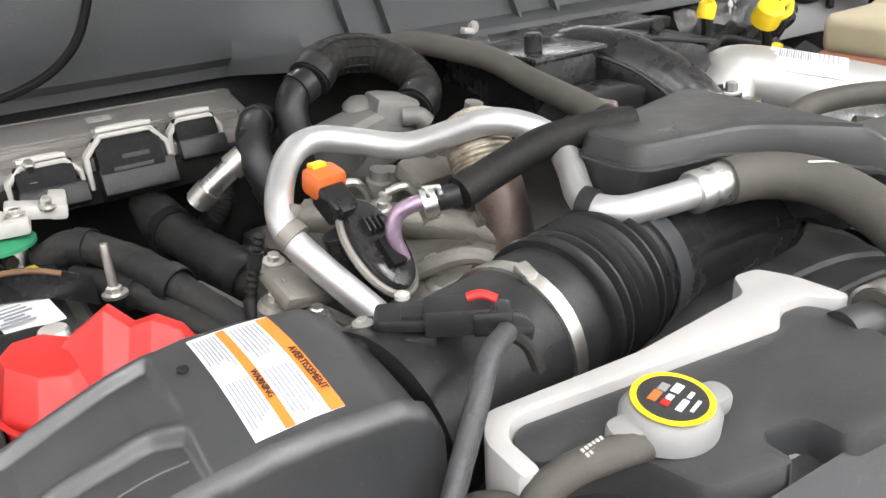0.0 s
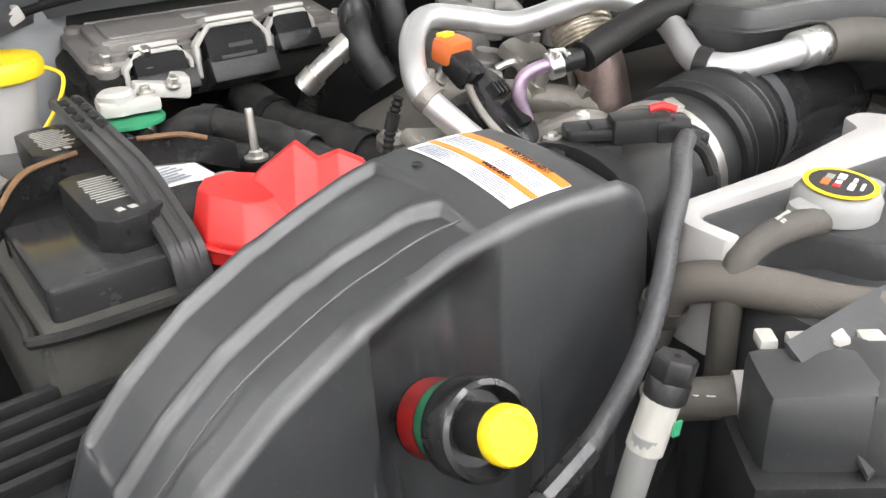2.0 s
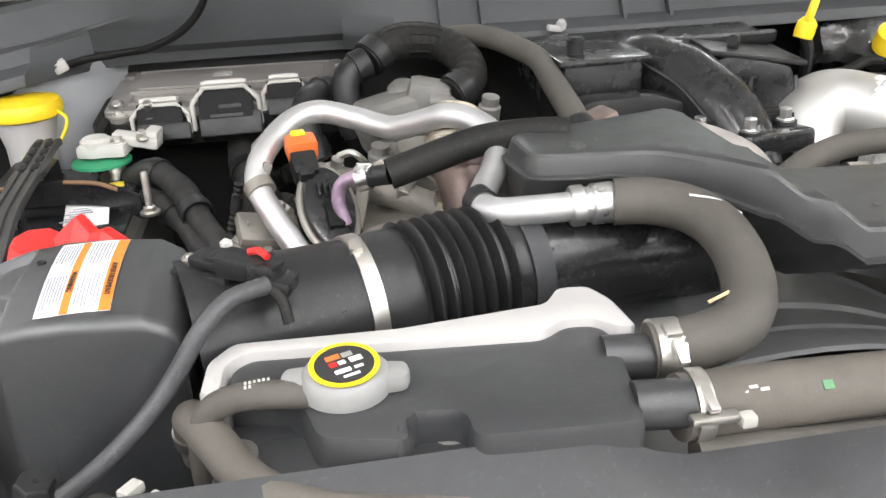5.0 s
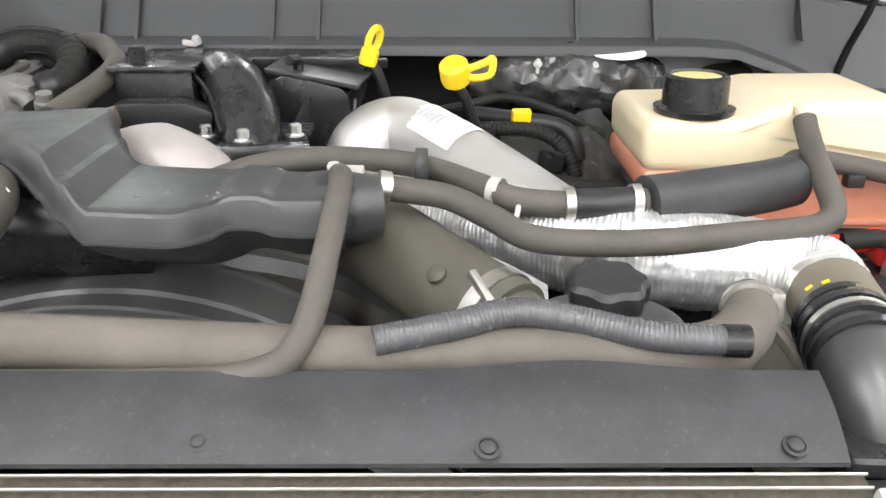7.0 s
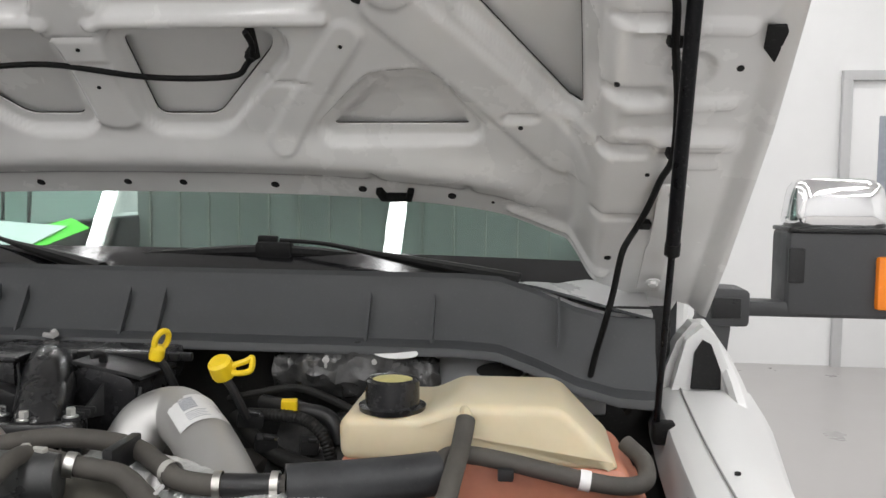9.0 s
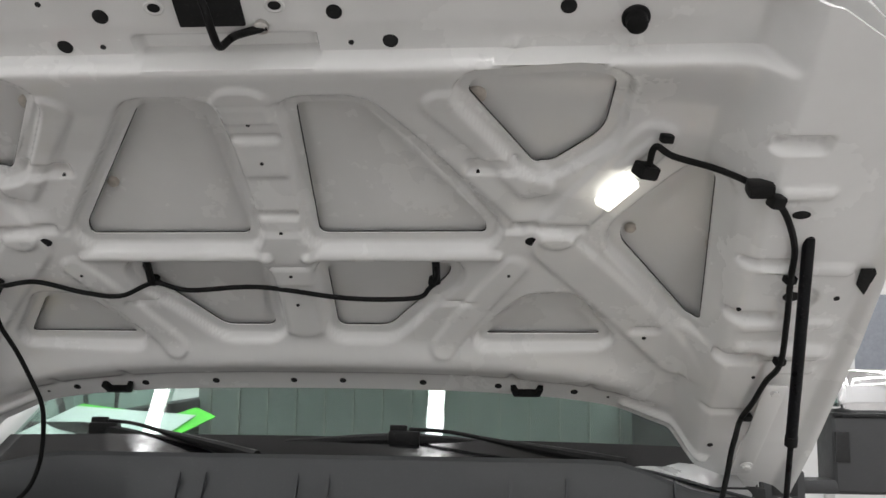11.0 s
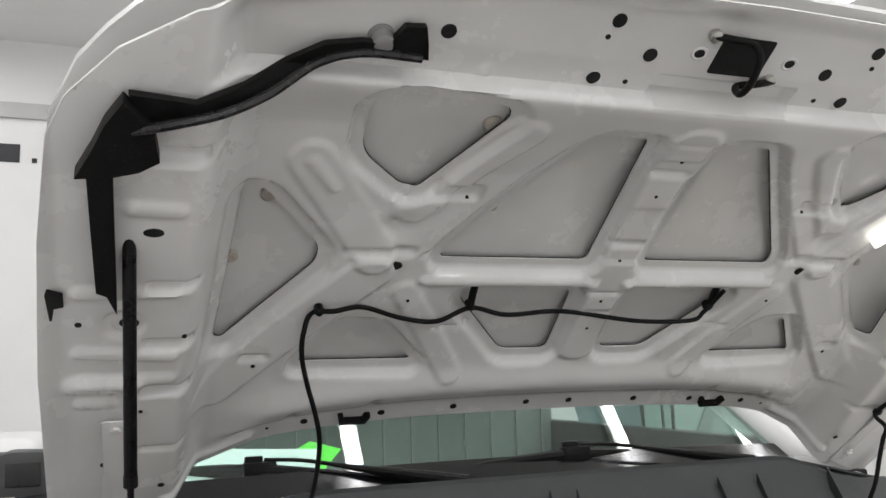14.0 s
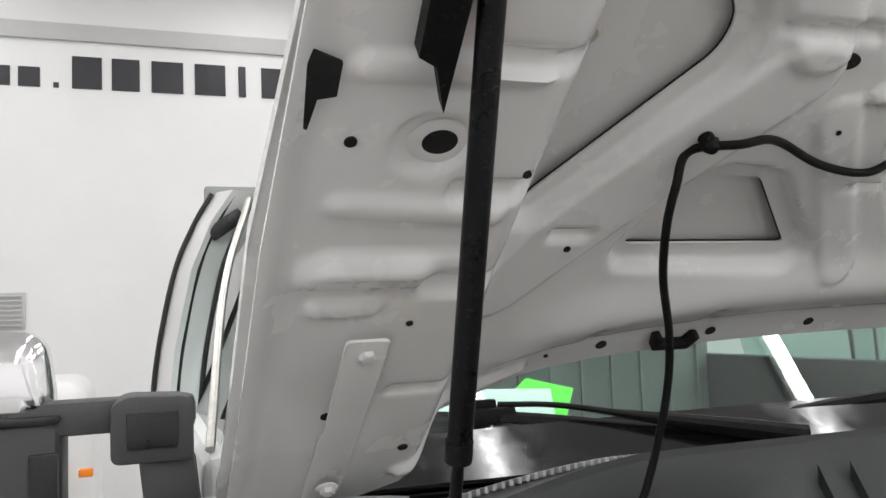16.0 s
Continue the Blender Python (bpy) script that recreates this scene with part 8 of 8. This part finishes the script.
valve = thing("exhaust_valve", (0.35, 0.72, 1.24), "dark round exhaust gas valve beside the charge pipe", "valve")
part("housing", lathe([(0.04, 0), (0.042, 0.03), (0.036, 0.045), (0.015, 0.05)], aim((0.395, 0.71, 1.225), (0.1, -0.3, 1)), 28), CHARCOAL, valve)
part("flange", lathe([(0.05, 0), (0.05, 0.008), (0.042, 0.010)], aim((0.395, 0.71, 1.222), (0.1, -0.3, 1)), 28), CAST, valve)
gasket = thing("firewall_grommet", (0.65, 0.985, 1.368), "black oval rubber grommet in the firewall", "grommet")
part("grommet", prism([(0.036 * math.cos(a), 0.013 * math.sin(a)) for a in np.linspace(0, 6.1, 28)], 0.012, pose(0.635, 0.945, 1.366, 76, 0, 0), 0.003), RUBBER, gasket)
part("nub", lathe([(0.008, 0), (0.007, 0.008)], aim((0.645, 0.930, 1.380), (0, -0.6, 1)), 14), BLACK, gasket)
brake = thing("brake_line", (0.72, 0.96, 1.35), "thin black pipes over the firewall behind the reservoir", "pipe")
part("pipe", tube([(0.668, 0.925, 1.345), (0.678, 0.93, 1.362), (0.705, 0.93, 1.370), (0.745, 0.925, 1.366), (0.79, 0.92, 1.355), (0.82, 0.87, 1.33)], 0.006, 10), RUBBER, brake)
part("union", lathe([(0.011, -0.012), (0.012, 0.0), (0.011, 0.012)], aim((0.703, 0.928, 1.371), (0, -0.3, 1)), 16), BLACK, brake)
clip = thing("cowl_clip", (-0.044, 0.894, 1.414), "small white push clip on the cowl edge", "clip")
part("head", join(lathe([(0.006, 0), (0.006, 0.005), (0.004, 0.009)], aim((-0.044, 0.885, 1.412), (0, -0.5, 1)), 16), box((-0.052, 0.882, 1.412), (0.018, 0.008, 0.007), (0, 10, 10), 0.002)), WHITE_PLASTIC, clip)

band = thing("battery_band", (0.75, 0.40, 1.27), "flat black rubber band across a battery", "hold down bar")
part("band", tube([(0.640, 0.425, 1.268), (0.678, 0.418, 1.284), (0.734, 0.402, 1.290), (0.774, 0.395, 1.286), (0.80, 0.370, 1.278), (0.835, 0.345, 1.264)], 0.011, 12, squash=0.35), RUBBER, band)
part("worn_edge", tube([(0.79, 0.372, 1.2815), (0.81, 0.358, 1.2755), (0.828, 0.345, 1.2685)], 0.002, 6), mat("yellow_worn_edge", (0.45, 0.36, 0.10), 0.6), band, "worn yellow edge")
bracket = thing("fender_bracket", (0.86, 0.53, 1.27), "black hood cable bracket bolted to the apron", "bracket")
part("plate", prism(rounded([(-0.03, -0.03), (0.02, -0.035), (0.035, 0.0), (0.02, 0.035), (-0.02, 0.02)], 0.008), 0.008, pose(0.853, 0.545, 1.262, 70, 0, -70), 0.002), BLACK, bracket)
part("bolt", bolt((0.842, 0.54, 1.270), (-1, -0.3, 0.3), 0.007, 0.007), STEEL, bracket)


# ---- fittings of the hood ----
def hood_m(x, v, lift=0.0, turn=0.0):
    """A pose on the inner panel whose z axis points out of it."""
    m = Matrix((-HOOD_X, HOOD_V, HOOD_N)).transposed().to_4x4()
    return Matrix.Translation(on_hood(x, v, hood_w(x, v) + lift)) @ m @ Matrix.Rotation(turn, 4, "Z") @ Matrix.Scale(HOOD_S, 4)


def hole_disc(x, v, rx, ry=None, rim=0.0):
    m = hood_m(x, v) @ Matrix.Diagonal((1, (ry or rx) / rx, 1, 1))
    if rim:
        part("hole_rim", lathe([(rx * 1.05, -0.002), (rx + rim, 0.0006), (rx + rim * 0.6, 0.0022), (rx * 1.0, 0.0012)], m, 24), HOOD_PAINT, hood)
    # A black disc stands for the shaded hole; the panel is uncut here.
    return part("hole", lathe([(rx, -0.004), (rx, 0.0012), (rx * 0.96, 0.0016)], m, 20), DARK, hood)


for s in (-1, 1):
    for x, v, r in ((0.231, -0.084, 0.011), (0.158, -0.036, 0.011), (0.229, 0.014, 0.011), (0.471, -0.037, 0.011), (0.238, -0.057, 0.004), (0.174, 0.016, 0.004), (0.343, 0.28, 0.003), (0.393, 0.513, 0.003), (0.65, 0.676, 0.004), (0.529, 0.862, 0.0075), (0.372, 0.846, 0.0075), (0.216, 0.837, 0.0075), (0.048, 0.833, 0.007), (0.6, 0.88, 0.003), (0.872, 0.757, 0.008), (0.898, 0.835, 0.006), (0.799, 0.911, 0.006), (0.865, 0.956, 0.006), (0.84, 0.686, 0.0035), (0.932, 0.471, 0.005), (0.78, 0.5, 0.004)):
        hole_disc(s * x + (0.002 if s > 0 else -0.006), v, r)
    hole_disc(s * 0.079 + (0.002 if s > 0 else -0.006), -0.048, 0.009, 0.007, 0.006)
    hole_disc(s * 0.434 + (0.002 if s > 0 else -0.006), 0.432, 0.013, 0.009)
    hole_disc(s * 0.861 + (0.002 if s > 0 else -0.006), 0.473, 0.0145, 0.0125, 0.012)
    hole_disc(s * 0.832 + (0.002 if s > 0 else -0.006), 0.285, 0.014, 0.008)
    hook = prism([(-0.034, -0.012), (-0.027, 0.013), (0.027, 0.013), (0.034, -0.012), (0.023, -0.014), (0.018, 0.002), (-0.018, 0.002), (-0.023, -0.014)], 0.014, hood_m(s * 0.431 + (0.002 if s > 0 else -0.006), 0.852), 0.002)
    part("rubber_hook", hook, SEAL_BLACK, hood, "black rubber seal clip")
    # Black plate coloured as the slot's shaded inside, laid on the panel.
    part("edge_slot", prism([(-0.010, -0.03), (0.012, -0.034), (0.016, 0.004), (0.004, 0.030), (-0.006, 0.032), (-0.004, 0.004), (-0.016, -0.002)], 0.004, hood_m(s * 0.966 + (0.002 if s > 0 else -0.006), 0.425, 0.0, 0.2 * s), 0.001), DARK, hood)
    hinge = part("hinge_plate", prism(rounded([(-0.022, -0.165), (0.022, -0.165), (0.018, 0.0), (0.022, 0.02), (0.022, 0.165), (-0.022, 0.165)], 0.008), 0.004, hood_m(s * 0.880 + (0.002 if s > 0 else -0.006), 0.857, 0.002), 0.0015), HOOD_PAINT, hood, "white painted hinge plate")
    for v in (0.715, 0.975):
        m = hood_m(s * 0.884, v, 0.010)
        part("hinge_bolt", join(lathe([(0.013, 0), (0.013, 0.002), (0.009, 0.003)], m, 20), lathe([(0.0085, 0.002), (0.0085, 0.008), (0.007, 0.009)], m, 6)), HOOD_PAINT, hinge)
    stop = part("bump_stop", lathe([(0.019, 0), (0.019, 0.004), (0.015, 0.006), (0.014, 0.020), (0.010, 0.022)], hood_m(s * 0.56 + (0.002 if s > 0 else -0.006), -0.018), 24), SEAL_BLACK if s > 0 else MID_GREY, hood, "rubber bump stop")

for v in (0.16, 0.25, 0.412, 0.515, 0.592):
    hole_disc(-0.003, v, 0.0032)

# latch opening with its striker loop
# This flat black plate carries the shade of the latch opening.
part("latch_pocket", prism(rounded([(-0.046, -0.032), (0.046, -0.032), (0.046, 0.032), (-0.046, 0.032)], 0.003), 0.003, hood_m(-0.010, -0.050, -0.0005), 0.0), DARK, hood, "flat black plate painted as the shade in the latch pocket")
def hp(x, v, lift):
    return tuple(on_hood(x, v, hood_w(x, v) + lift))
striker = part("striker", tube([hp(-0.085, -0.082, 0.006), hp(-0.045, -0.083, 0.012), hp(-0.016, -0.082, 0.016), hp(-0.004, -0.068, 0.03), hp(0.000, -0.030, 0.036), hp(0.001, -0.002, 0.032), hp(0.011, 0.002, 0.018), hp(0.035, -0.013, 0.012), hp(0.066, -0.018, 0.006)], 0.0052, 10), SEAL_BLACK, hood, "black steel striker loop")
for x, v in ((-0.078, -0.082), (0.058, -0.018)):
    part("striker_bolt", lathe([(0.010, 0), (0.010, 0.008), (0.006, 0.010)], hood_m(x, v, 0.002), 16), STEEL, striker)


def hood_patch(poly, lift, thick):
    """A polygon that follows the panel, with a thickness."""
    bm = bmesh.new()
    vs = [bm.verts.new(on_hood(x, v, hood_w(x, v) + lift)) for x, v in poly]
    f = bm.faces.new(vs)
    geo = bmesh.ops.extrude_face_region(bm, geom=[f])
    for g in geo["geom"]:
        if isinstance(g, bmesh.types.BMVert):
            g.co += HOOD_N * thick
    bmesh.ops.triangulate(bm, faces=bm.faces[:])
    return bm


seal = thing("hood_seal", tuple(on_hood(-0.850, 0.100, 0.05)), "black rubber seal strip screwed to the hood corner", "seal")
upper = [(-0.874, 0.043), (-0.797, 0.050), (-0.738, 0.045), (-0.687, 0.026), (-0.641, -0.009), (-0.593, -0.020), (-0.560, -0.018), (-0.543, -0.048), (-0.515, -0.050), (-0.507, -0.026), (-0.500, 0.000), (-0.581, -0.003), (-0.645, 0.026), (-0.700, 0.060), (-0.760, 0.082), (-0.815, 0.088), (-0.85, 0.10)]
part("upper_strip", hood_patch(upper, 0.010, 0.010), SEAL_BLACK, seal)
part("corner", hood_patch([(-0.880, 0.045), (-0.845, 0.082), (-0.836, 0.132), (-0.860, 0.150), (-0.891, 0.160), (-0.935, 0.165), (-0.915, 0.120), (-0.900, 0.080)], 0.012, 0.022), SEAL_BLACK, seal)
part("lower_strip", hood_patch([(-0.922, 0.165), (-0.891, 0.158), (-0.888, 0.278), (-0.884, 0.422), (-0.898, 0.385), (-0.912, 0.378), (-0.918, 0.26)], 0.010, 0.014), SEAL_BLACK, seal)
part("bead", tube([hp(-0.511, -0.003, 0.022), hp(-0.591, -0.004, 0.024), hp(-0.647, 0.019, 0.026), hp(-0.705, 0.053, 0.028), hp(-0.761, 0.067, 0.030), hp(-0.820, 0.070, 0.036), hp(-0.870, 0.090, 0.03)], 0.006, 8), BLACK_GLOSS, seal)

# gas struts
for s in (-1, 1):
    st = thing("gas_strut", (0.072 + s * 0.778, 0.80, 1.34), "black gas strut holding the hood open", "gas strut", "hood struts")
    a, b = Vector((0.061 + s * 0.784, 0.580, 1.894)), Vector((0.073 + s * 0.777, 0.808, 1.33))
    part("cylinder", tube([tuple(a.lerp(b, 0.05)), tuple(a.lerp(b, 0.575))], 0.0088, 18, smooth=False), STRUT, st)
    part("collar", tube([tuple(a.lerp(b, 0.555)), tuple(a.lerp(b, 0.58))], 0.0096, 18, smooth=False), SEAL_BLACK, st)
    part("rod", tube([tuple(a.lerp(b, 0.575)), tuple(b)], 0.0045, 12, smooth=False), STRUT, st)
    part("end_fitting", join(tube([tuple(a), tuple(a.lerp(b, 0.06))], 0.0085, 12, smooth=False), lathe([(0.010, -0.008), (0.010, 0.008)], aim(tuple(a), (s, 0, 0)), 14)), SEAL_BLACK, st)
    part("ball_stud", lathe([(0.014, 0.0), (0.012, 0.006), (0.006, 0.012)], aim(tuple(a + Vector((0, 0.012, 0.015))), (0, -0.6, -0.8)), 16), HOOD_PAINT, st)
    part("foot", box(tuple(b + Vector((s * 0.01, 0.0, -0.01))), (0.03, 0.03, 0.03), bevel=0.005), SEAL_BLACK, st)

# washer hose across the hood and down to the cowl
wh = thing("washer_hose", tuple(on_hood(-0.562, 0.525, 0.03)), "thin black washer hose clipped under the hood", "hose")
run = [hp(0.265, 0.478, 0.010), hp(0.265, 0.515, 0.022), hp(0.249, 0.542, 0.022), hp(0.220, 0.556, 0.020), hp(0.093, 0.558, 0.018), hp(-0.072, 0.550, 0.016), hp(-0.199, 0.540, 0.016), hp(-0.269, 0.537, 0.018), hp(-0.335, 0.556, 0.016), hp(-0.406, 0.548, 0.014), hp(-0.483, 0.517, 0.016), hp(-0.536, 0.512, 0.024), (-0.447, 0.792, 1.806), (-0.459, 0.798, 1.775), (-0.458, 0.818, 1.74), (-0.443, 0.850, 1.695), (-0.425, 0.872, 1.645), (-0.414, 0.893, 1.60), (-0.416, 0.908, 1.55), (-0.425, 0.92, 1.50), (-0.443, 0.926, 1.455), (-0.470, 0.932, 1.428), (-0.505, 0.936, 1.413), (-0.54, 0.940, 1.408), (-0.58, 0.942, 1.403), (-0.62, 0.938, 1.394), (-0.68, 0.915, 1.376), (-0.74, 0.89, 1.355)]
part("tube", tube(run, 0.0042, 10, n=6), SEAL_BLACK, wh)
for x, v in ((-0.56, 0.523), (-0.269, 0.537), (0.257, 0.532)):
    part("clip", join(lathe([(0.008, -0.004), (0.009, 0.010), (0.005, 0.016)], hood_m(x, v, 0.006), 12), box(hp(x, v, 0.012), (0.014, 0.012, 0.012), bevel=0.003)), SEAL_BLACK, wh)
part("white_clip", box((-0.606, 0.938, 1.399), (0.016, 0.012, 0.014), (0, -20, 20), 0.003), WHITE_PLASTIC, wh, "white plastic clip")
for x in (-0.272, 0.264):
    part("nozzle", tube([hp(x, 0.535, 0.020), hp(x, 0.507, 0.012), hp(x, 0.483, 0.004)], 0.0065, 10), SEAL_BLACK, wh)

# under-hood lamp and its cable
ul = thing("hood_lamp", tuple(on_hood(0.592, 0.309, 0.02)), "lit white lamp under the hood with a black plug", "lamp")
GLOW = bpy.data.materials.new("lit_lens")
GLOW.use_nodes = True
gl = GLOW.node_tree.nodes["Principled BSDF"]
gl.inputs["Emission Color"].default_value, gl.inputs["Emission Strength"].default_value = (1.0, 0.97, 0.86, 1), 4.0
part("lens", prism(rounded([(-0.038, -0.015), (0.034, -0.015), (0.034, 0.015), (-0.038, 0.015)], 0.004), 0.016, hood_m(0.566, 0.306, 0.006, radians(-128 + 180)), 0.004), GLOW, ul, "lit lens")
part("plug", box(hp(0.606, 0.251, 0.02), (0.03, 0.028, 0.02), (36, 0, 30), 0.004), SEAL_BLACK, ul)
run = [hp(0.609, 0.243, 0.022), hp(0.614, 0.200, 0.022), hp(0.645, 0.224, 0.02), hp(0.717, 0.247, 0.02), hp(0.762, 0.231, 0.018), hp(0.800, 0.263, 0.014), hp(0.834, 0.340, 0.012), hp(0.845, 0.417, 0.012), hp(0.862, 0.520, 0.012), hp(0.868, 0.611, 0.014), hp(0.860, 0.680, 0.014), hp(0.850, 0.745, 0.014), hp(0.838, 0.800, 0.018), (0.808, 0.866, 1.565), (0.802, 0.872, 1.54), (0.796, 0.881, 1.50), (0.785, 0.888, 1.45), (0.774, 0.905, 1.40), (0.764, 0.915, 1.34)]
part("cable", tube(run, 0.0048, 10, n=6), SEAL_BLACK, ul)
part("connector", join(box(hp(0.762, 0.231, 0.018), (0.034, 0.03, 0.02), (36, 0, 0), 0.005), box(hp(0.785, 0.243, 0.016), (0.02, 0.02, 0.018), (36, 0, 20), 0.004)), SEAL_BLACK, ul)
for x, v in ((0.845, 0.417), (0.868, 0.611), (0.85, 0.8), (0.632, 0.196)):
    part("clip", box(hp(x, v, 0.008), (0.018, 0.014, 0.012), (36, 0, 15), 0.003), SEAL_BLACK, ul)

MASTIC = mat("yellowed_mastic", (0.45, 0.41, 0.36), 0.35, vary=0.2, scale=60, bump=0.3)
for x, v, r in ((-0.349, 0.131, 0.014), (-0.285, 0.318, 0.009), (-0.666, 0.312, 0.012), (-0.716, 0.436, 0.012), (0.346, 0.128, 0.014), (0.745, 0.44, 0.012), (0.606, 0.43, 0.009), (-0.43, 0.572, 0.010), (0.44, 0.572, 0.010)):
    p = on_hood(x, v, float(hood_bow(abs(x), v)) - 0.012)
    part("mastic_dot", lathe([(r, -0.002), (r, 0.004), (r * 0.7, 0.007), (r * 0.2, 0.0075)], aim(tuple(p), tuple(HOOD_N)), 20), MASTIC, hood, "dab of yellowed mastic")

# ---- the workshop beyond the truck ----
SIGN_INK = mat("dark_sign_paint", (0.03, 0.03, 0.035), 0.6, vary=0.1, scale=2, bump=0.05)
BAND = mat("grey_band_paint", (0.50, 0.50, 0.50), 0.55, vary=0.05, scale=2, bump=0.05)
structure("trim", box((0, Y1 - 0.02, 4.315), (X1 - X0, 0.04, 0.15), bevel=0.01), BAND, "grey painted band high on the white wall", "wall trim")
sign = thing("wall_sign", (-0.6, Y1 - 0.01, 3.96), "row of large dark plain marks on the white wall", "sign")
for mx, mw, mh in ((-1.93, 0.17, 0.17), (-1.70, 0.17, 0.17), (-1.49, 0.045, 0.045), (-1.245, 0.24, 0.285), (-0.93, 0.23, 0.285), (-0.58, 0.27, 0.285), (-0.21, 0.27, 0.285), (0.075, 0.065, 0.285), (0.36, 0.22, 0.285), (0.72, 0.24, 0.285), (1.05, 0.24, 0.285)):
    part("mark", box((mx, Y1 - 0.006, 3.825 + mh / 2), (mw, 0.012, mh), bevel=0.003), SIGN_INK, sign)
vent_panel = thing("wall_panel", (-2.1, Y1 - 0.02, 1.92), "grey louvred panel with a frame on the wall", "wall panel")
part("frame", box((-2.15, Y1 - 0.015, 1.92), (0.85, 0.03, 0.31), bevel=0.006), BAND, vent_panel)
for k in range(7):
    part("slat", box((-2.15, Y1 - 0.035, 1.80 + 0.04 * k), (0.80, 0.02, 0.022), (25, 0, 0), 0.003), BAND, vent_panel)
door = thing("door_1", (3.6, Y1 - 0.03, 1.3), "white steel workshop door in a frame", "door", kind="structure")
part("leaf", box((4.1, Y1 - 0.02, 1.3), (0.95, 0.04, 2.6), bevel=0.006), WALL_MAT, door)
for fx in (3.58, 4.62):
    part("frame", box((fx, Y1 - 0.03, 1.34), (0.09, 0.06, 2.7), bevel=0.008), BAND, door)
part("frame_head", box((4.1, Y1 - 0.03, 2.72), (1.13, 0.06, 0.09), bevel=0.008), BAND, door)
part("glass", box((4.1, Y1 - 0.042, 1.9), (0.45, 0.01, 0.9), bevel=0.004), INK_GREY, door, "grey glazed panel")

van = thing("parked_van", (-1.6, 5.6, 0.0), "white parked vehicle with an amber side lamp", "vehicle")
part("body", box((-1.65, 5.7, 0.95), (1.15, 1.4, 1.0), (0, 0, 0), 0.16, 5, taper=0.9), PAINT, van)
part("bumper", box((-1.65, 4.98, 0.55), (1.1, 0.12, 0.22), (0, 0, 0), 0.04, 3), CHARCOAL, van)
for lx in (-1.29, -1.135):
    part("lamp", box((lx, 4.985, 0.985), (0.07, 0.03, 0.045), bevel=0.01), AMBER, van, "amber lamp")
for wx in (-2.1, -1.2):
    for wy in (5.25, 6.2):
        part("wheel", lathe([(0.2, -0.09), (0.32, -0.1), (0.34, -0.06), (0.34, 0.06), (0.32, 0.1), (0.2, 0.09)], aim((wx, wy, 0.34), (1, 0, 0)), 32), RUBBER, van)
